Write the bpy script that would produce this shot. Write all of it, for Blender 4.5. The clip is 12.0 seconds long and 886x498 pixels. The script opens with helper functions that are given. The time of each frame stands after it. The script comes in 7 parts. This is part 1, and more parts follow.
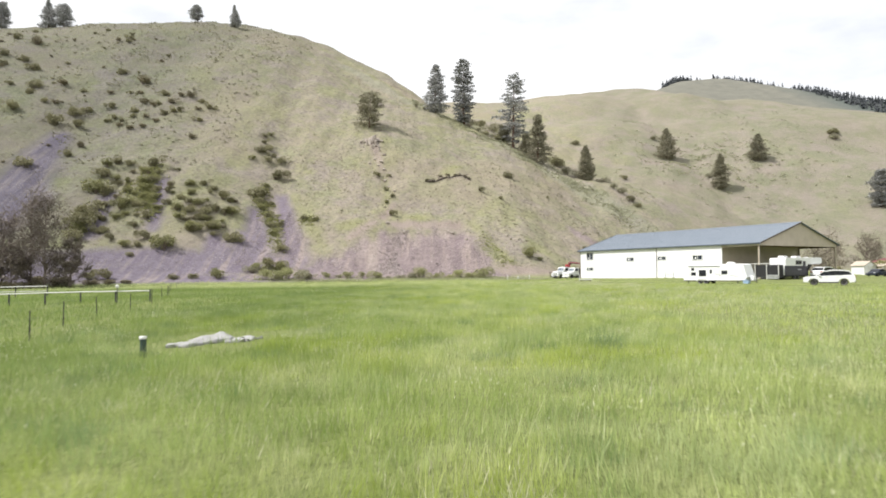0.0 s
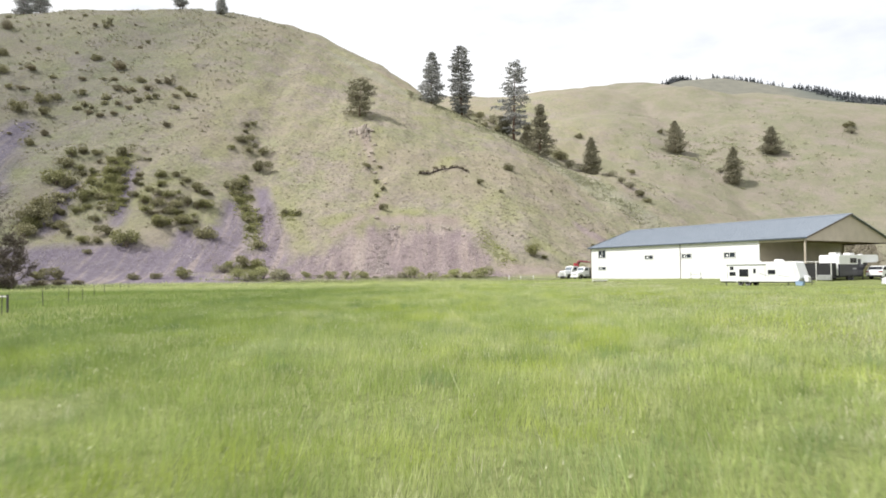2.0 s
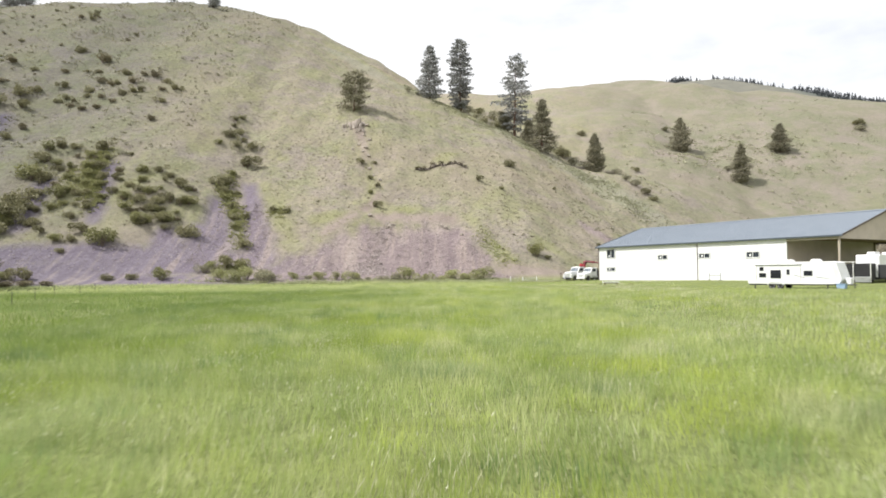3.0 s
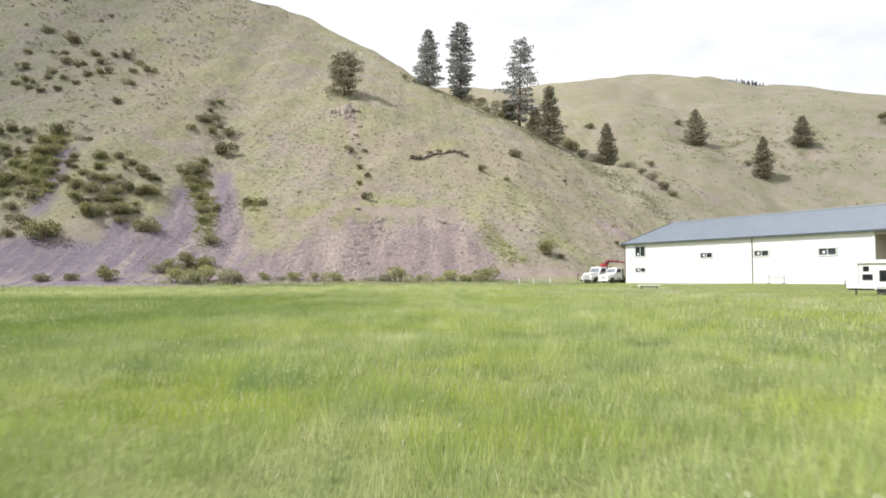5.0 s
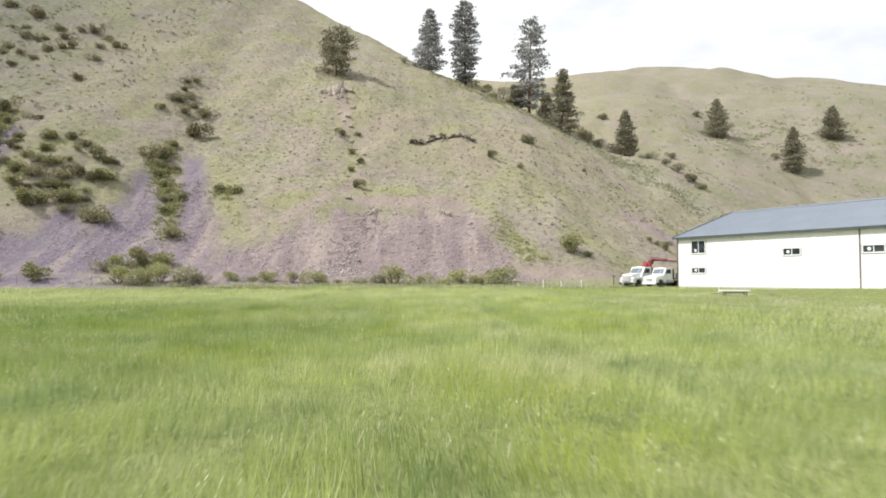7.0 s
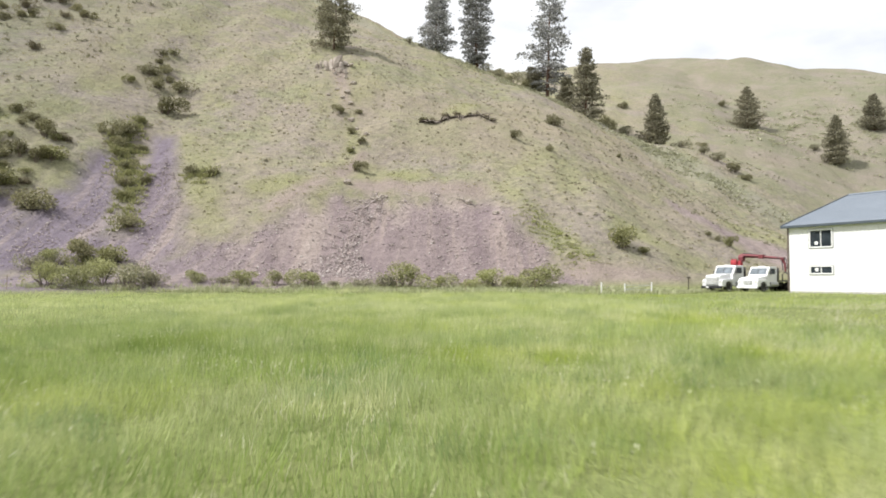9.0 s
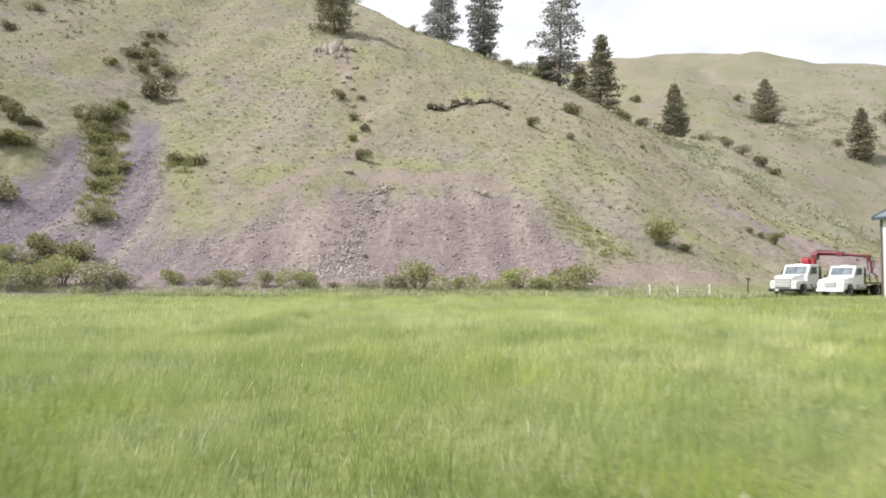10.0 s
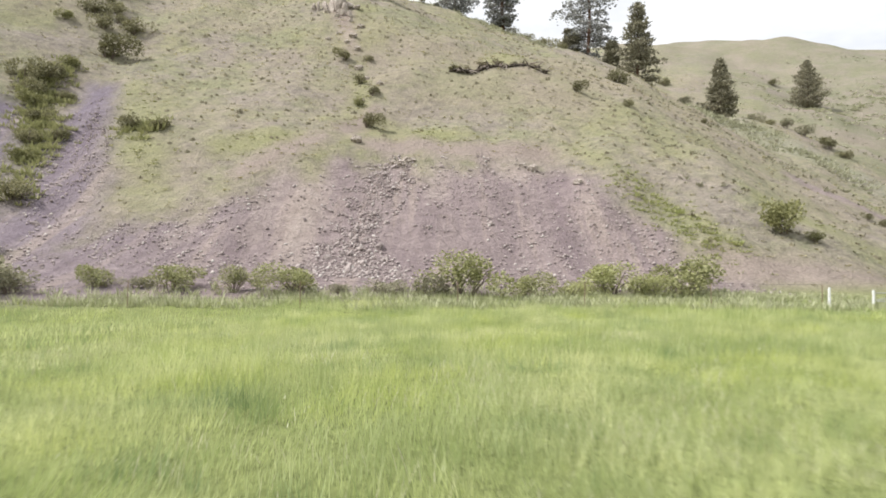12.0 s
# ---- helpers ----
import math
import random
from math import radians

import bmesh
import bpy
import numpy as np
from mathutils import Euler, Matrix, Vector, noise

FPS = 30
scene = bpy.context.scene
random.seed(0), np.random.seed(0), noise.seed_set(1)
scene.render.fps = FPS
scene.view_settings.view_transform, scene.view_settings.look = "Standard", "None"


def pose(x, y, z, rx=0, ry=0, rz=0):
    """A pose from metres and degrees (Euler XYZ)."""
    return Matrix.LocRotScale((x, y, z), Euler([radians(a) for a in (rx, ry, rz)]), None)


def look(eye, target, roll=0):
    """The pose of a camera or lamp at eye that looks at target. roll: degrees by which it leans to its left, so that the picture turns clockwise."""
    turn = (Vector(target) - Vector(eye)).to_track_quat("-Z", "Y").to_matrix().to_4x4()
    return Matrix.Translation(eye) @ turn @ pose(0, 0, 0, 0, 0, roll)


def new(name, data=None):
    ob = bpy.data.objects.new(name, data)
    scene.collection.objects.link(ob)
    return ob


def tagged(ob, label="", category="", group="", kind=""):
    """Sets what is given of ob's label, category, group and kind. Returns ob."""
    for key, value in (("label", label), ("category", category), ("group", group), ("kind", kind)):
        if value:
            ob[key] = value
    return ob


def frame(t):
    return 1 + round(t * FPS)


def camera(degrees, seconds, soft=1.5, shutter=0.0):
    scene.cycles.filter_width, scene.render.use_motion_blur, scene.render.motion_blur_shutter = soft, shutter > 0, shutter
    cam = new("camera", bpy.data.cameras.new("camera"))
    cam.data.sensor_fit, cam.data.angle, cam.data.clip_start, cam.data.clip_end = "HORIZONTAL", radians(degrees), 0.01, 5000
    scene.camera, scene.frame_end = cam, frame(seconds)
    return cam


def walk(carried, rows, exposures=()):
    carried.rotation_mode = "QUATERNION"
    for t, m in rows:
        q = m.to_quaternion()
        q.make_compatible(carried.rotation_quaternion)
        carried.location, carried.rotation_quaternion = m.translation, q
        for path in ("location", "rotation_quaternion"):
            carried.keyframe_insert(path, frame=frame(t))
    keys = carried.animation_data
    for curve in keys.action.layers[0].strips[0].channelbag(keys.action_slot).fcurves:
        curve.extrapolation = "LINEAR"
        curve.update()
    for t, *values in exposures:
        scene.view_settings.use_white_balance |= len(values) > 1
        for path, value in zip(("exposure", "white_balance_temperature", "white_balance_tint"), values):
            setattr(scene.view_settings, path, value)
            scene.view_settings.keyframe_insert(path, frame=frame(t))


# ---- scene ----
cam = camera(66.3, 12.0, soft=1.75, shutter=0.3)
METRES, EYE, TILT, LEAN, TURN = 105.26, 2.0, -0.62, -0.45, 0.0
ROWS = [
    (0.0, 0.0, 0.0, 0.0, 0.04, 2.73, 0.91),
    (0.5, 0.0025, 0.0321, 0.0003, 0.01, 2.72, 0.87),
    (1.0, 0.0043, 0.0667, 0.0005, -0.0, 2.73, 0.85),
    (1.5, 0.0065, 0.1027, 0.0006, -0.03, 2.75, 0.86),
    (2.0, 0.0088, 0.1402, 0.0009, -0.06, 2.74, 0.87),
    (2.5, 0.0111, 0.1788, 0.001, -0.09, 2.78, 0.84),
    (3.0, 0.0132, 0.2182, 0.0016, -0.11, 2.83, 0.79),
    (5.0, 0.0177, 0.3834, 0.0022, -0.13, 3.0, 0.59),
    (5.5, 0.0164, 0.4256, 0.0025, -0.15, 3.01, 0.55),
    (6.0, 0.0152, 0.4683, 0.003, -0.16, 3.05, 0.53),
    (6.5, 0.013, 0.5119, 0.0036, -0.19, 3.09, 0.45),
    (7.0, 0.0095, 0.5555, 0.0041, -0.23, 3.11, 0.37),
    (9.0, -0.0145, 0.7312, 0.0058, -0.34, 3.27, 0.23),
    (9.5, -0.0218, 0.7754, 0.0067, -0.37, 3.3, 0.19),
    (10.0, -0.029, 0.8193, 0.0073, -0.4, 3.32, 0.16),
    (10.5, -0.0362, 0.8627, 0.0081, -0.42, 3.32, 0.14),
    (11.0, -0.0437, 0.9065, 0.0084, -0.46, 3.35, 0.14),
    (11.5, -0.0511, 0.9503, 0.0093, -0.46, 3.35, 0.14),
    (12.0, -0.0586, 0.9939, 0.01, -0.46, 3.33, 0.16),
]
walk(cam, [(t, pose(0, 0, EYE, TILT, LEAN, TURN) @ pose(METRES * x, METRES * y, METRES * z, 90 + pitch, roll, yaw)) for t, x, y, z, yaw, pitch, roll in ROWS])

# ---------------- light ----------------
scene.view_settings.exposure = 0.4
SUN_DIR = Vector((-0.62, -0.16, 0.85)).normalized()      # towards the sun
world = bpy.data.worlds.new("world")
scene.world = world
world.use_nodes = True
wn = world.node_tree.nodes
wl = world.node_tree.links
wn.clear()
w_out = wn.new("ShaderNodeOutputWorld")
w_bg = wn.new("ShaderNodeBackground")
w_sky = wn.new("ShaderNodeTexSky")
w_sky.sky_type = "NISHITA"
w_sky.sun_disc = False
w_sky.sun_elevation = math.asin(SUN_DIR.z)
w_sky.sun_rotation = math.atan2(SUN_DIR.x, SUN_DIR.y)
w_sky.dust_density = 2.0
w_tc = wn.new("ShaderNodeTexCoord")
w_map = wn.new("ShaderNodeMapping")
w_map.inputs["Scale"].default_value = (1.0, 1.0, 2.6)
w_map.inputs["Location"].default_value = (1.7, 0.6, 0.9)
w_noise = wn.new("ShaderNodeTexNoise")
w_noise.inputs["Scale"].default_value = 2.6
w_noise.inputs["Detail"].default_value = 6.0
w_noise.inputs["Roughness"].default_value = 0.55
w_ramp = wn.new("ShaderNodeValToRGB")
w_ramp.color_ramp.elements[0].position = 0.34
w_ramp.color_ramp.elements[0].color = (8.7, 8.95, 9.4, 1)
w_ramp.color_ramp.elements[1].position = 0.50
w_ramp.color_ramp.elements[1].color = (11.4, 11.4, 11.45, 1)
w_mix = wn.new("ShaderNodeMix")
w_mix.data_type = "RGBA"
w_mix.inputs["Factor"].default_value = 0.9
wl.new(w_tc.outputs["Generated"], w_map.inputs["Vector"])
wl.new(w_map.outputs["Vector"], w_noise.inputs["Vector"])
wl.new(w_noise.outputs["Fac"], w_ramp.inputs["Fac"])
wl.new(w_sky.outputs["Color"], w_mix.inputs["A"])
wl.new(w_ramp.outputs["Color"], w_mix.inputs["B"])
wl.new(w_mix.outputs["Result"], w_bg.inputs["Color"])
w_bg.inputs["Strength"].default_value = 0.085
wl.new(w_bg.outputs["Background"], w_out.inputs["Surface"])

sun_data = bpy.data.lights.new("sun", "SUN")
sun_data.energy = 4.15
sun_data.angle = radians(0.8)
sun_data.color = (1.0, 0.965, 0.91)
sun = new("sun", sun_data)
sun.matrix_world = look((-60, 40, 120), Vector((-60, 40, 120)) - SUN_DIR)

# ---------------- materials ----------------
def material(name, rough=0.8, metal=0.0):
    m = bpy.data.materials.new(name)
    m.use_nodes = True
    b = m.node_tree.nodes["Principled BSDF"]
    b.inputs["Roughness"].default_value = rough
    b.inputs["Metallic"].default_value = metal
    return m, m.node_tree.nodes, m.node_tree.links, b


def rgb(c):
    return (*c, 1.0)


def noise_node(n, l, scale, detail=4.0, rough=0.55, vector=None):
    t = n.new("ShaderNodeTexNoise")
    t.inputs["Scale"].default_value = scale
    t.inputs["Detail"].default_value = detail
    t.inputs["Roughness"].default_value = rough
    if vector:
        l.new(vector, t.inputs["Vector"])
    return t.outputs["Fac"]


def ramp_node(n, l, fac, *stops):
    r = n.new("ShaderNodeValToRGB")
    e = r.color_ramp.elements
    while len(e) < len(stops):
        e.new(0.5)
    for el, (p, c) in zip(e, stops):
        el.position, el.color = p, rgb(c)
    l.new(fac, r.inputs["Fac"])
    return r.outputs["Color"]


def mix_node(n, l, fac, a, b, mode="MIX"):
    m = n.new("ShaderNodeMix")
    m.data_type, m.blend_type = "RGBA", mode
    for sock, v in (("Factor", fac), ("A", a), ("B", b)):
        if isinstance(v, (int, float)):
            m.inputs[sock].default_value = v
        elif isinstance(v, tuple):
            m.inputs[sock].default_value = rgb(v)
        else:
            l.new(v, m.inputs[sock])
    return m.outputs["Result"]


def math_node(n, l, op, a, b=0.0):
    m = n.new("ShaderNodeMath")
    m.operation = op
    for i, v in enumerate((a, b)):
        if isinstance(v, (int, float)):
            m.inputs[i].default_value = v
        else:
            l.new(v, m.inputs[i])
    return m.outputs[0]


def bump_node(n, l, height, b, strength=0.3, dist=0.02):
    k = n.new("ShaderNodeBump")
    k.inputs["Strength"].default_value = strength
    k.inputs["Distance"].default_value = dist
    l.new(height, k.inputs["Height"])
    l.new(k.outputs["Normal"], b.inputs["Normal"])


def obj_coord(n):
    return n.new("ShaderNodeTexCoord").outputs["Object"]


def worn(name, dark, light, scale=3.0, rough=0.7, metal=0.0, bump=0.15, dist=0.01, grime=0.25, fine=40.0):
    """A surface between two tones with broad stains and fine grain."""
    m, n, l, b = material(name, rough, metal)
    v = obj_coord(n)
    broad = noise_node(n, l, scale, 5, 0.6, v)
    grain = noise_node(n, l, fine, 3, 0.6, v)
    base = ramp_node(n, l, broad, (0.3, dark), (0.7, light))
    shade = ramp_node(n, l, grain, (0.3, (1 - grime,) * 3), (0.7, (1, 1, 1)))
    l.new(mix_node(n, l, 1.0, base, shade, "MULTIPLY"), b.inputs["Base Color"])
    rr = math_node(n, l, "MULTIPLY_ADD", broad, 0.25)
    rr.node.inputs[2].default_value = max(rough - 0.12, 0.02)
    l.new(rr, b.inputs["Roughness"])
    bump_node(n, l, grain, b, bump, dist)
    return m


def leafy(name, dark, mid, light, rough=0.65, through_light=0.25):
    """Foliage: each leaf clump takes a tone of its own."""
    m, n, l, b = material(name, rough)
    isl = n.new("ShaderNodeNewGeometry").outputs["Random Per Island"]
    col = ramp_node(n, l, isl, (0.0, dark), (0.5, mid), (1.0, light))
    info = n.new("ShaderNodeObjectInfo").outputs["Random"]
    hue = n.new("ShaderNodeHueSaturation")
    val = math_node(n, l, "MULTIPLY_ADD", info, 0.35)
    val.node.inputs[2].default_value = 0.82
    l.new(val, hue.inputs["Value"])
    l.new(col, hue.inputs["Color"])
    l.new(hue.outputs["Color"], b.inputs["Base Color"])
    tr = n.new("ShaderNodeBsdfTranslucent")
    l.new(hue.outputs["Color"], tr.inputs["Color"])
    mx = n.new("ShaderNodeMixShader")
    mx.inputs[0].default_value = through_light
    l.new(b.outputs[0], mx.inputs[1])
    l.new(tr.outputs[0], mx.inputs[2])
    l.new(mx.outputs[0], n["Material Output"].inputs["Surface"])
    return m


M_BARK = worn("pine_bark", (0.09, 0.055, 0.04), (0.2, 0.12, 0.085), 2.0, 0.9, bump=0.6, dist=0.05, fine=9)
M_TWIG = worn("grey_twig", (0.13, 0.10, 0.085), (0.26, 0.21, 0.18), 3.0, 0.9, bump=0.4, dist=0.02, fine=20)
M_NEEDLE = leafy("pine_needles", (0.15, 0.155, 0.155), (0.29, 0.295, 0.288), (0.46, 0.465, 0.455))
# blue-grey cast: distance haze put into the needle colour
M_FARWOOD = leafy("far_needles", (0.04, 0.048, 0.056), (0.068, 0.078, 0.088), (0.11, 0.12, 0.13))
M_NEEDLE_DRY = leafy("fir_needles", (0.13, 0.122, 0.084), (0.262, 0.248, 0.176), (0.41, 0.39, 0.285))
M_NEEDLE_LONE = leafy("lone_pine_needles", (0.1, 0.094, 0.062), (0.21, 0.2, 0.132), (0.34, 0.325, 0.225))
M_SHRUB = leafy("shrub_leaves", (0.14, 0.135, 0.075), (0.215, 0.205, 0.11), (0.31, 0.295, 0.17))
M_SHRUB_GREEN = leafy("green_leaves", (0.145, 0.148, 0.064), (0.225, 0.226, 0.1), (0.32, 0.316, 0.15))
M_LEAFY = leafy("foot_leaves", (0.25, 0.26, 0.12), (0.31, 0.32, 0.145), (0.38, 0.38, 0.19))
M_SHRUB_GREY = leafy("sage_leaves", (0.16, 0.16, 0.10), (0.26, 0.25, 0.165), (0.36, 0.34, 0.24))
M_SHRUB_BROWN = leafy("brown_leaves", (0.11, 0.10, 0.06), (0.18, 0.16, 0.095), (0.26, 0.22, 0.14))
M_WHITE_METAL = worn("white_siding", (0.76, 0.765, 0.79), (0.82, 0.825, 0.845), 0.5, 0.45, bump=0.03, grime=0.05)
M_TAN_METAL = worn("tan_siding", (0.40, 0.345, 0.28), (0.50, 0.44, 0.36), 0.6, 0.55, bump=0.05, grime=0.1)
M_ROOF = worn("blue_grey_roofing", (0.155, 0.185, 0.225), (0.195, 0.228, 0.272), 0.5, 0.55, 0.0, bump=0.03, grime=0.1)
M_TRIM = worn("dark_blue_trim", (0.05, 0.065, 0.085), (0.08, 0.10, 0.12), 1.0, 0.5, grime=0.1)
M_BROWN_TRIM = worn("brown_trim", (0.085, 0.065, 0.055), (0.14, 0.11, 0.09), 1.0, 0.6, grime=0.15)
M_WOOD = worn("weathered_wood", (0.22, 0.16, 0.11), (0.38, 0.30, 0.22), 3.0, 0.85, bump=0.3, fine=60)
M_CONCRETE = worn("concrete", (0.36, 0.35, 0.33), (0.56, 0.55, 0.52), 2.0, 0.9, bump=0.25, fine=30)
M_WHITE = worn("white_paint", (0.73, 0.74, 0.755), (0.81, 0.82, 0.835), 1.2, 0.35, bump=0.02, grime=0.06)
M_OFFWHITE = worn("off_white_fibreglass", (0.63, 0.63, 0.62), (0.74, 0.74, 0.73), 1.2, 0.4, bump=0.02, grime=0.08)
M_BLACK = worn("black_plastic", (0.009, 0.009, 0.011), (0.02, 0.02, 0.023), 3.0, 0.6, bump=0.1, grime=0.2)
M_RUBBER = worn("tyre_rubber", (0.018, 0.018, 0.018), (0.04, 0.038, 0.036), 5.0, 0.9, bump=0.2, grime=0.2)
M_CHARCOAL = worn("charcoal_panel", (0.009, 0.009, 0.017), (0.017, 0.017, 0.03), 1.5, 0.4, bump=0.03, grime=0.15)
M_RED = worn("red_crane_paint", (0.36, 0.03, 0.045), (0.46, 0.05, 0.06), 2.0, 0.5, bump=0.05, grime=0.25)
M_CRANE = worn("dark_red_crane_paint", (0.14, 0.026, 0.036), (0.22, 0.045, 0.055), 2.0, 0.55, bump=0.05, grime=0.3)
M_WILLOW = leafy("willow_twigs", (0.2, 0.175, 0.14), (0.29, 0.26, 0.205), (0.38, 0.345, 0.27))
M_BUD = leafy("budding_twigs", (0.095, 0.075, 0.066), (0.165, 0.138, 0.12), (0.27, 0.235, 0.2))
M_REDBROWN = worn("red_brown_boards", (0.13, 0.04, 0.04), (0.2, 0.065, 0.06), 1.5, 0.75, bump=0.2, grime=0.25)
M_STEEL = worn("galvanised_steel", (0.38, 0.39, 0.40), (0.55, 0.56, 0.57), 4.0, 0.45, 0.8, bump=0.05, grime=0.2)
M_DARKSTEEL = worn("dark_steel", (0.05, 0.05, 0.052), (0.10, 0.10, 0.10), 4.0, 0.6, 0.3, bump=0.1, grime=0.2)
M_CHROME = worn("chrome", (0.6, 0.6, 0.62), (0.75, 0.75, 0.77), 4.0, 0.15, 1.0, bump=0.02, grime=0.1)
M_GREENPOST = worn("dark_green_plastic", (0.025, 0.05, 0.04), (0.05, 0.085, 0.07), 6.0, 0.6, bump=0.1, grime=0.2)
M_BLUE = worn("blue_plastic", (0.22, 0.34, 0.52), (0.32, 0.45, 0.62), 3.0, 0.5, bump=0.05)
M_CARDARK = worn("dark_car_paint", (0.02, 0.03, 0.055), (0.035, 0.045, 0.08), 1.5, 0.25, 0.2, bump=0.01, grime=0.1)
M_SILVER = worn("silver_car_paint", (0.36, 0.38, 0.41), (0.48, 0.50, 0.53), 1.5, 0.3, 0.5, bump=0.01, grime=0.1)
M_LAMP = worn("lamp_lens", (0.5, 0.5, 0.48), (0.7, 0.7, 0.68), 8.0, 0.15, bump=0.02)
M_TAIL = worn("tail_lens", (0.22, 0.012, 0.012), (0.35, 0.03, 0.02), 8.0, 0.2, bump=0.02)
M_ROCK = worn("scree_stone", (0.27, 0.228, 0.222), (0.42, 0.365, 0.35), 0.7, 0.92, bump=0.5, dist=0.05, grime=0.2, fine=7)


def rubble_material():
    """Loose stones, from dark to pale, a tone each."""
    m, n, l, b = material("rubble", 0.95)
    isl = n.new("ShaderNodeNewGeometry").outputs["Random Per Island"]
    col = ramp_node(n, l, isl, (0.0, (0.23, 0.19, 0.188)), (0.5, (0.32, 0.27, 0.262)), (0.85, (0.41, 0.36, 0.345)), (1.0, (0.58, 0.54, 0.515)))
    grain = noise_node(n, l, 9.0, 3, 0.6, obj_coord(n))
    l.new(mix_node(n, l, 1.0, col, ramp_node(n, l, grain, (0.3, (0.8,) * 3), (0.7, (1.05,) * 3)), "MULTIPLY"), b.inputs["Base Color"])
    return m


M_RUBBLE = rubble_material()
M_CRAG = worn("pale_crag", (0.28, 0.235, 0.21), (0.52, 0.46, 0.41), 0.9, 0.92, bump=0.6, dist=0.08, grime=0.35, fine=4)
M_TARP = worn("weathered_tarp", (0.26, 0.255, 0.26), (0.39, 0.385, 0.39), 1.6, 0.8, bump=0.3, dist=0.03, grime=0.12, fine=14)
M_LOG = worn("dark_log", (0.035, 0.028, 0.022), (0.10, 0.08, 0.06), 2.0, 0.95, bump=0.6, dist=0.05, grime=0.3, fine=12)


def glass(name, tint=(0.02, 0.025, 0.03)):
    """Window glass in front of a dark cabin or room."""
    m, n, l, b = material(name, 0.05)
    v = obj_coord(n)
    l.new(ramp_node(n, l, noise_node(n, l, 2.0, 3, 0.5, v), (0.3, tint), (0.7, tuple(c * 2.2 for c in tint))), b.inputs["Base Color"])
    b.inputs["Specular IOR Level"].default_value = 0.35
    return m


M_GLASS = glass("dark_glass")
# paler tint puts the reflected sky into the windscreen's base colour
M_SCREEN = glass("sky_lit_glass", (0.09, 0.105, 0.12))
M_RV_GLASS = glass("tinted_glass", (0.012, 0.013, 0.016))


def run_along(n, l, v):
    m = n.new("ShaderNodeMapping")
    m.inputs["Scale"].default_value = (1.0, 0.6, 0.6)
    m.inputs["Location"].default_value = (7.0, 43.0, 2.0)
    l.new(v, m.inputs["Vector"])
    return m.outputs["Vector"]


def land_material():
    """Meadow soil and hill slopes: dry grass, lush strips, pinkish dirt and purple-grey scree."""
    m, n, l, b = material("land", 0.95)
    v = obj_coord(n)

    def attr(name):
        a = n.new("ShaderNodeAttribute")
        a.attribute_name = name
        return a.outputs["Fac"]

    broad = noise_node(n, l, 0.025, 7, 0.6, v)
    mid = noise_node(n, l, 0.13, 8, 0.68, v)
    fine = noise_node(n, l, 1.1, 7, 0.68, v)
    grain = noise_node(n, l, 4.5, 4, 0.7, v)
    tan = ramp_node(n, l, fine, (0.3, (0.21, 0.188, 0.142)), (0.7, (0.29, 0.262, 0.192)))
    olive = ramp_node(n, l, fine, (0.3, (0.178, 0.177, 0.113)), (0.7, (0.248, 0.243, 0.155)))
    hill = mix_node(n, l, ramp_node(n, l, mid, (0.42, (0, 0, 0)), (0.56, (1, 1, 1))), tan, olive)
    shift = n.new("ShaderNodeMapping")
    shift.inputs["Location"].default_value = (71.0, 13.0, 9.0)
    l.new(v, shift.inputs["Vector"])
    bare = noise_node(n, l, 0.09, 8, 0.72, shift.outputs["Vector"])
    tuss = noise_node(n, l, 0.8, 5, 0.7, shift.outputs["Vector"])
    fresh = noise_node(n, l, 0.07, 8, 0.7, run_along(n, l, v))
    hill = mix_node(n, l, ramp_node(n, l, bare, (0.47, (0, 0, 0)), (0.60, (0.85,) * 3)), hill, ramp_node(n, l, fine, (0.3, (0.195, 0.168, 0.145)), (0.7, (0.285, 0.25, 0.215))))
    hill = mix_node(n, l, ramp_node(n, l, fresh, (0.52, (0, 0, 0)), (0.62, (0.8,) * 3)), hill, ramp_node(n, l, fine, (0.3, (0.192, 0.192, 0.11)), (0.7, (0.26, 0.255, 0.143))))
    hill = mix_node(n, l, 1.0, hill, ramp_node(n, l, tuss, (0.34, (0.74, 0.74, 0.76)), (0.5, (1, 1, 1)), (0.68, (1.12, 1.12, 1.08))), "MULTIPLY")
    rust = ramp_node(n, l, mid, (0.3, (0.23, 0.195, 0.147)), (0.7, (0.295, 0.258, 0.182)))
    hill = mix_node(n, l, ramp_node(n, l, broad, (0.46, (0, 0, 0)), (0.66, (0.6,) * 3)), hill, rust)
    lush = ramp_node(n, l, mid, (0.3, (0.195, 0.202, 0.112)), (0.7, (0.262, 0.262, 0.118)))
    edge = math_node(n, l, "MULTIPLY_ADD", fine, 0.9)
    edge.node.inputs[2].default_value = -0.45

    def sharp(name, lo=0.35, hi=0.65):
        s = math_node(n, l, "ADD", attr(name), edge)
        return ramp_node(n, l, s, (lo, (0, 0, 0)), (hi, (1, 1, 1)))

    hill = mix_node(n, l, math_node(n, l, "MULTIPLY", sharp("lush", 0.3, 1.3), 0.6), hill, lush)
    sage_tone = ramp_node(n, l, fine, (0.3, (0.2, 0.203, 0.15)), (0.7, (0.285, 0.288, 0.22)))
    hill = mix_node(n, l, math_node(n, l, "MULTIPLY", sharp("crest", 0.3, 1.2), 0.5), hill, sage_tone)
    dirt = ramp_node(n, l, mid, (0.3, (0.215, 0.178, 0.153)), (0.7, (0.295, 0.248, 0.212)))
    hill = mix_node(n, l, sharp("dirt", 0.2, 0.9), hill, dirt)
    run = n.new("ShaderNodeMapping")
    run.inputs["Scale"].default_value = (0.55, 0.05, 0.05)
    l.new(v, run.inputs["Vector"])
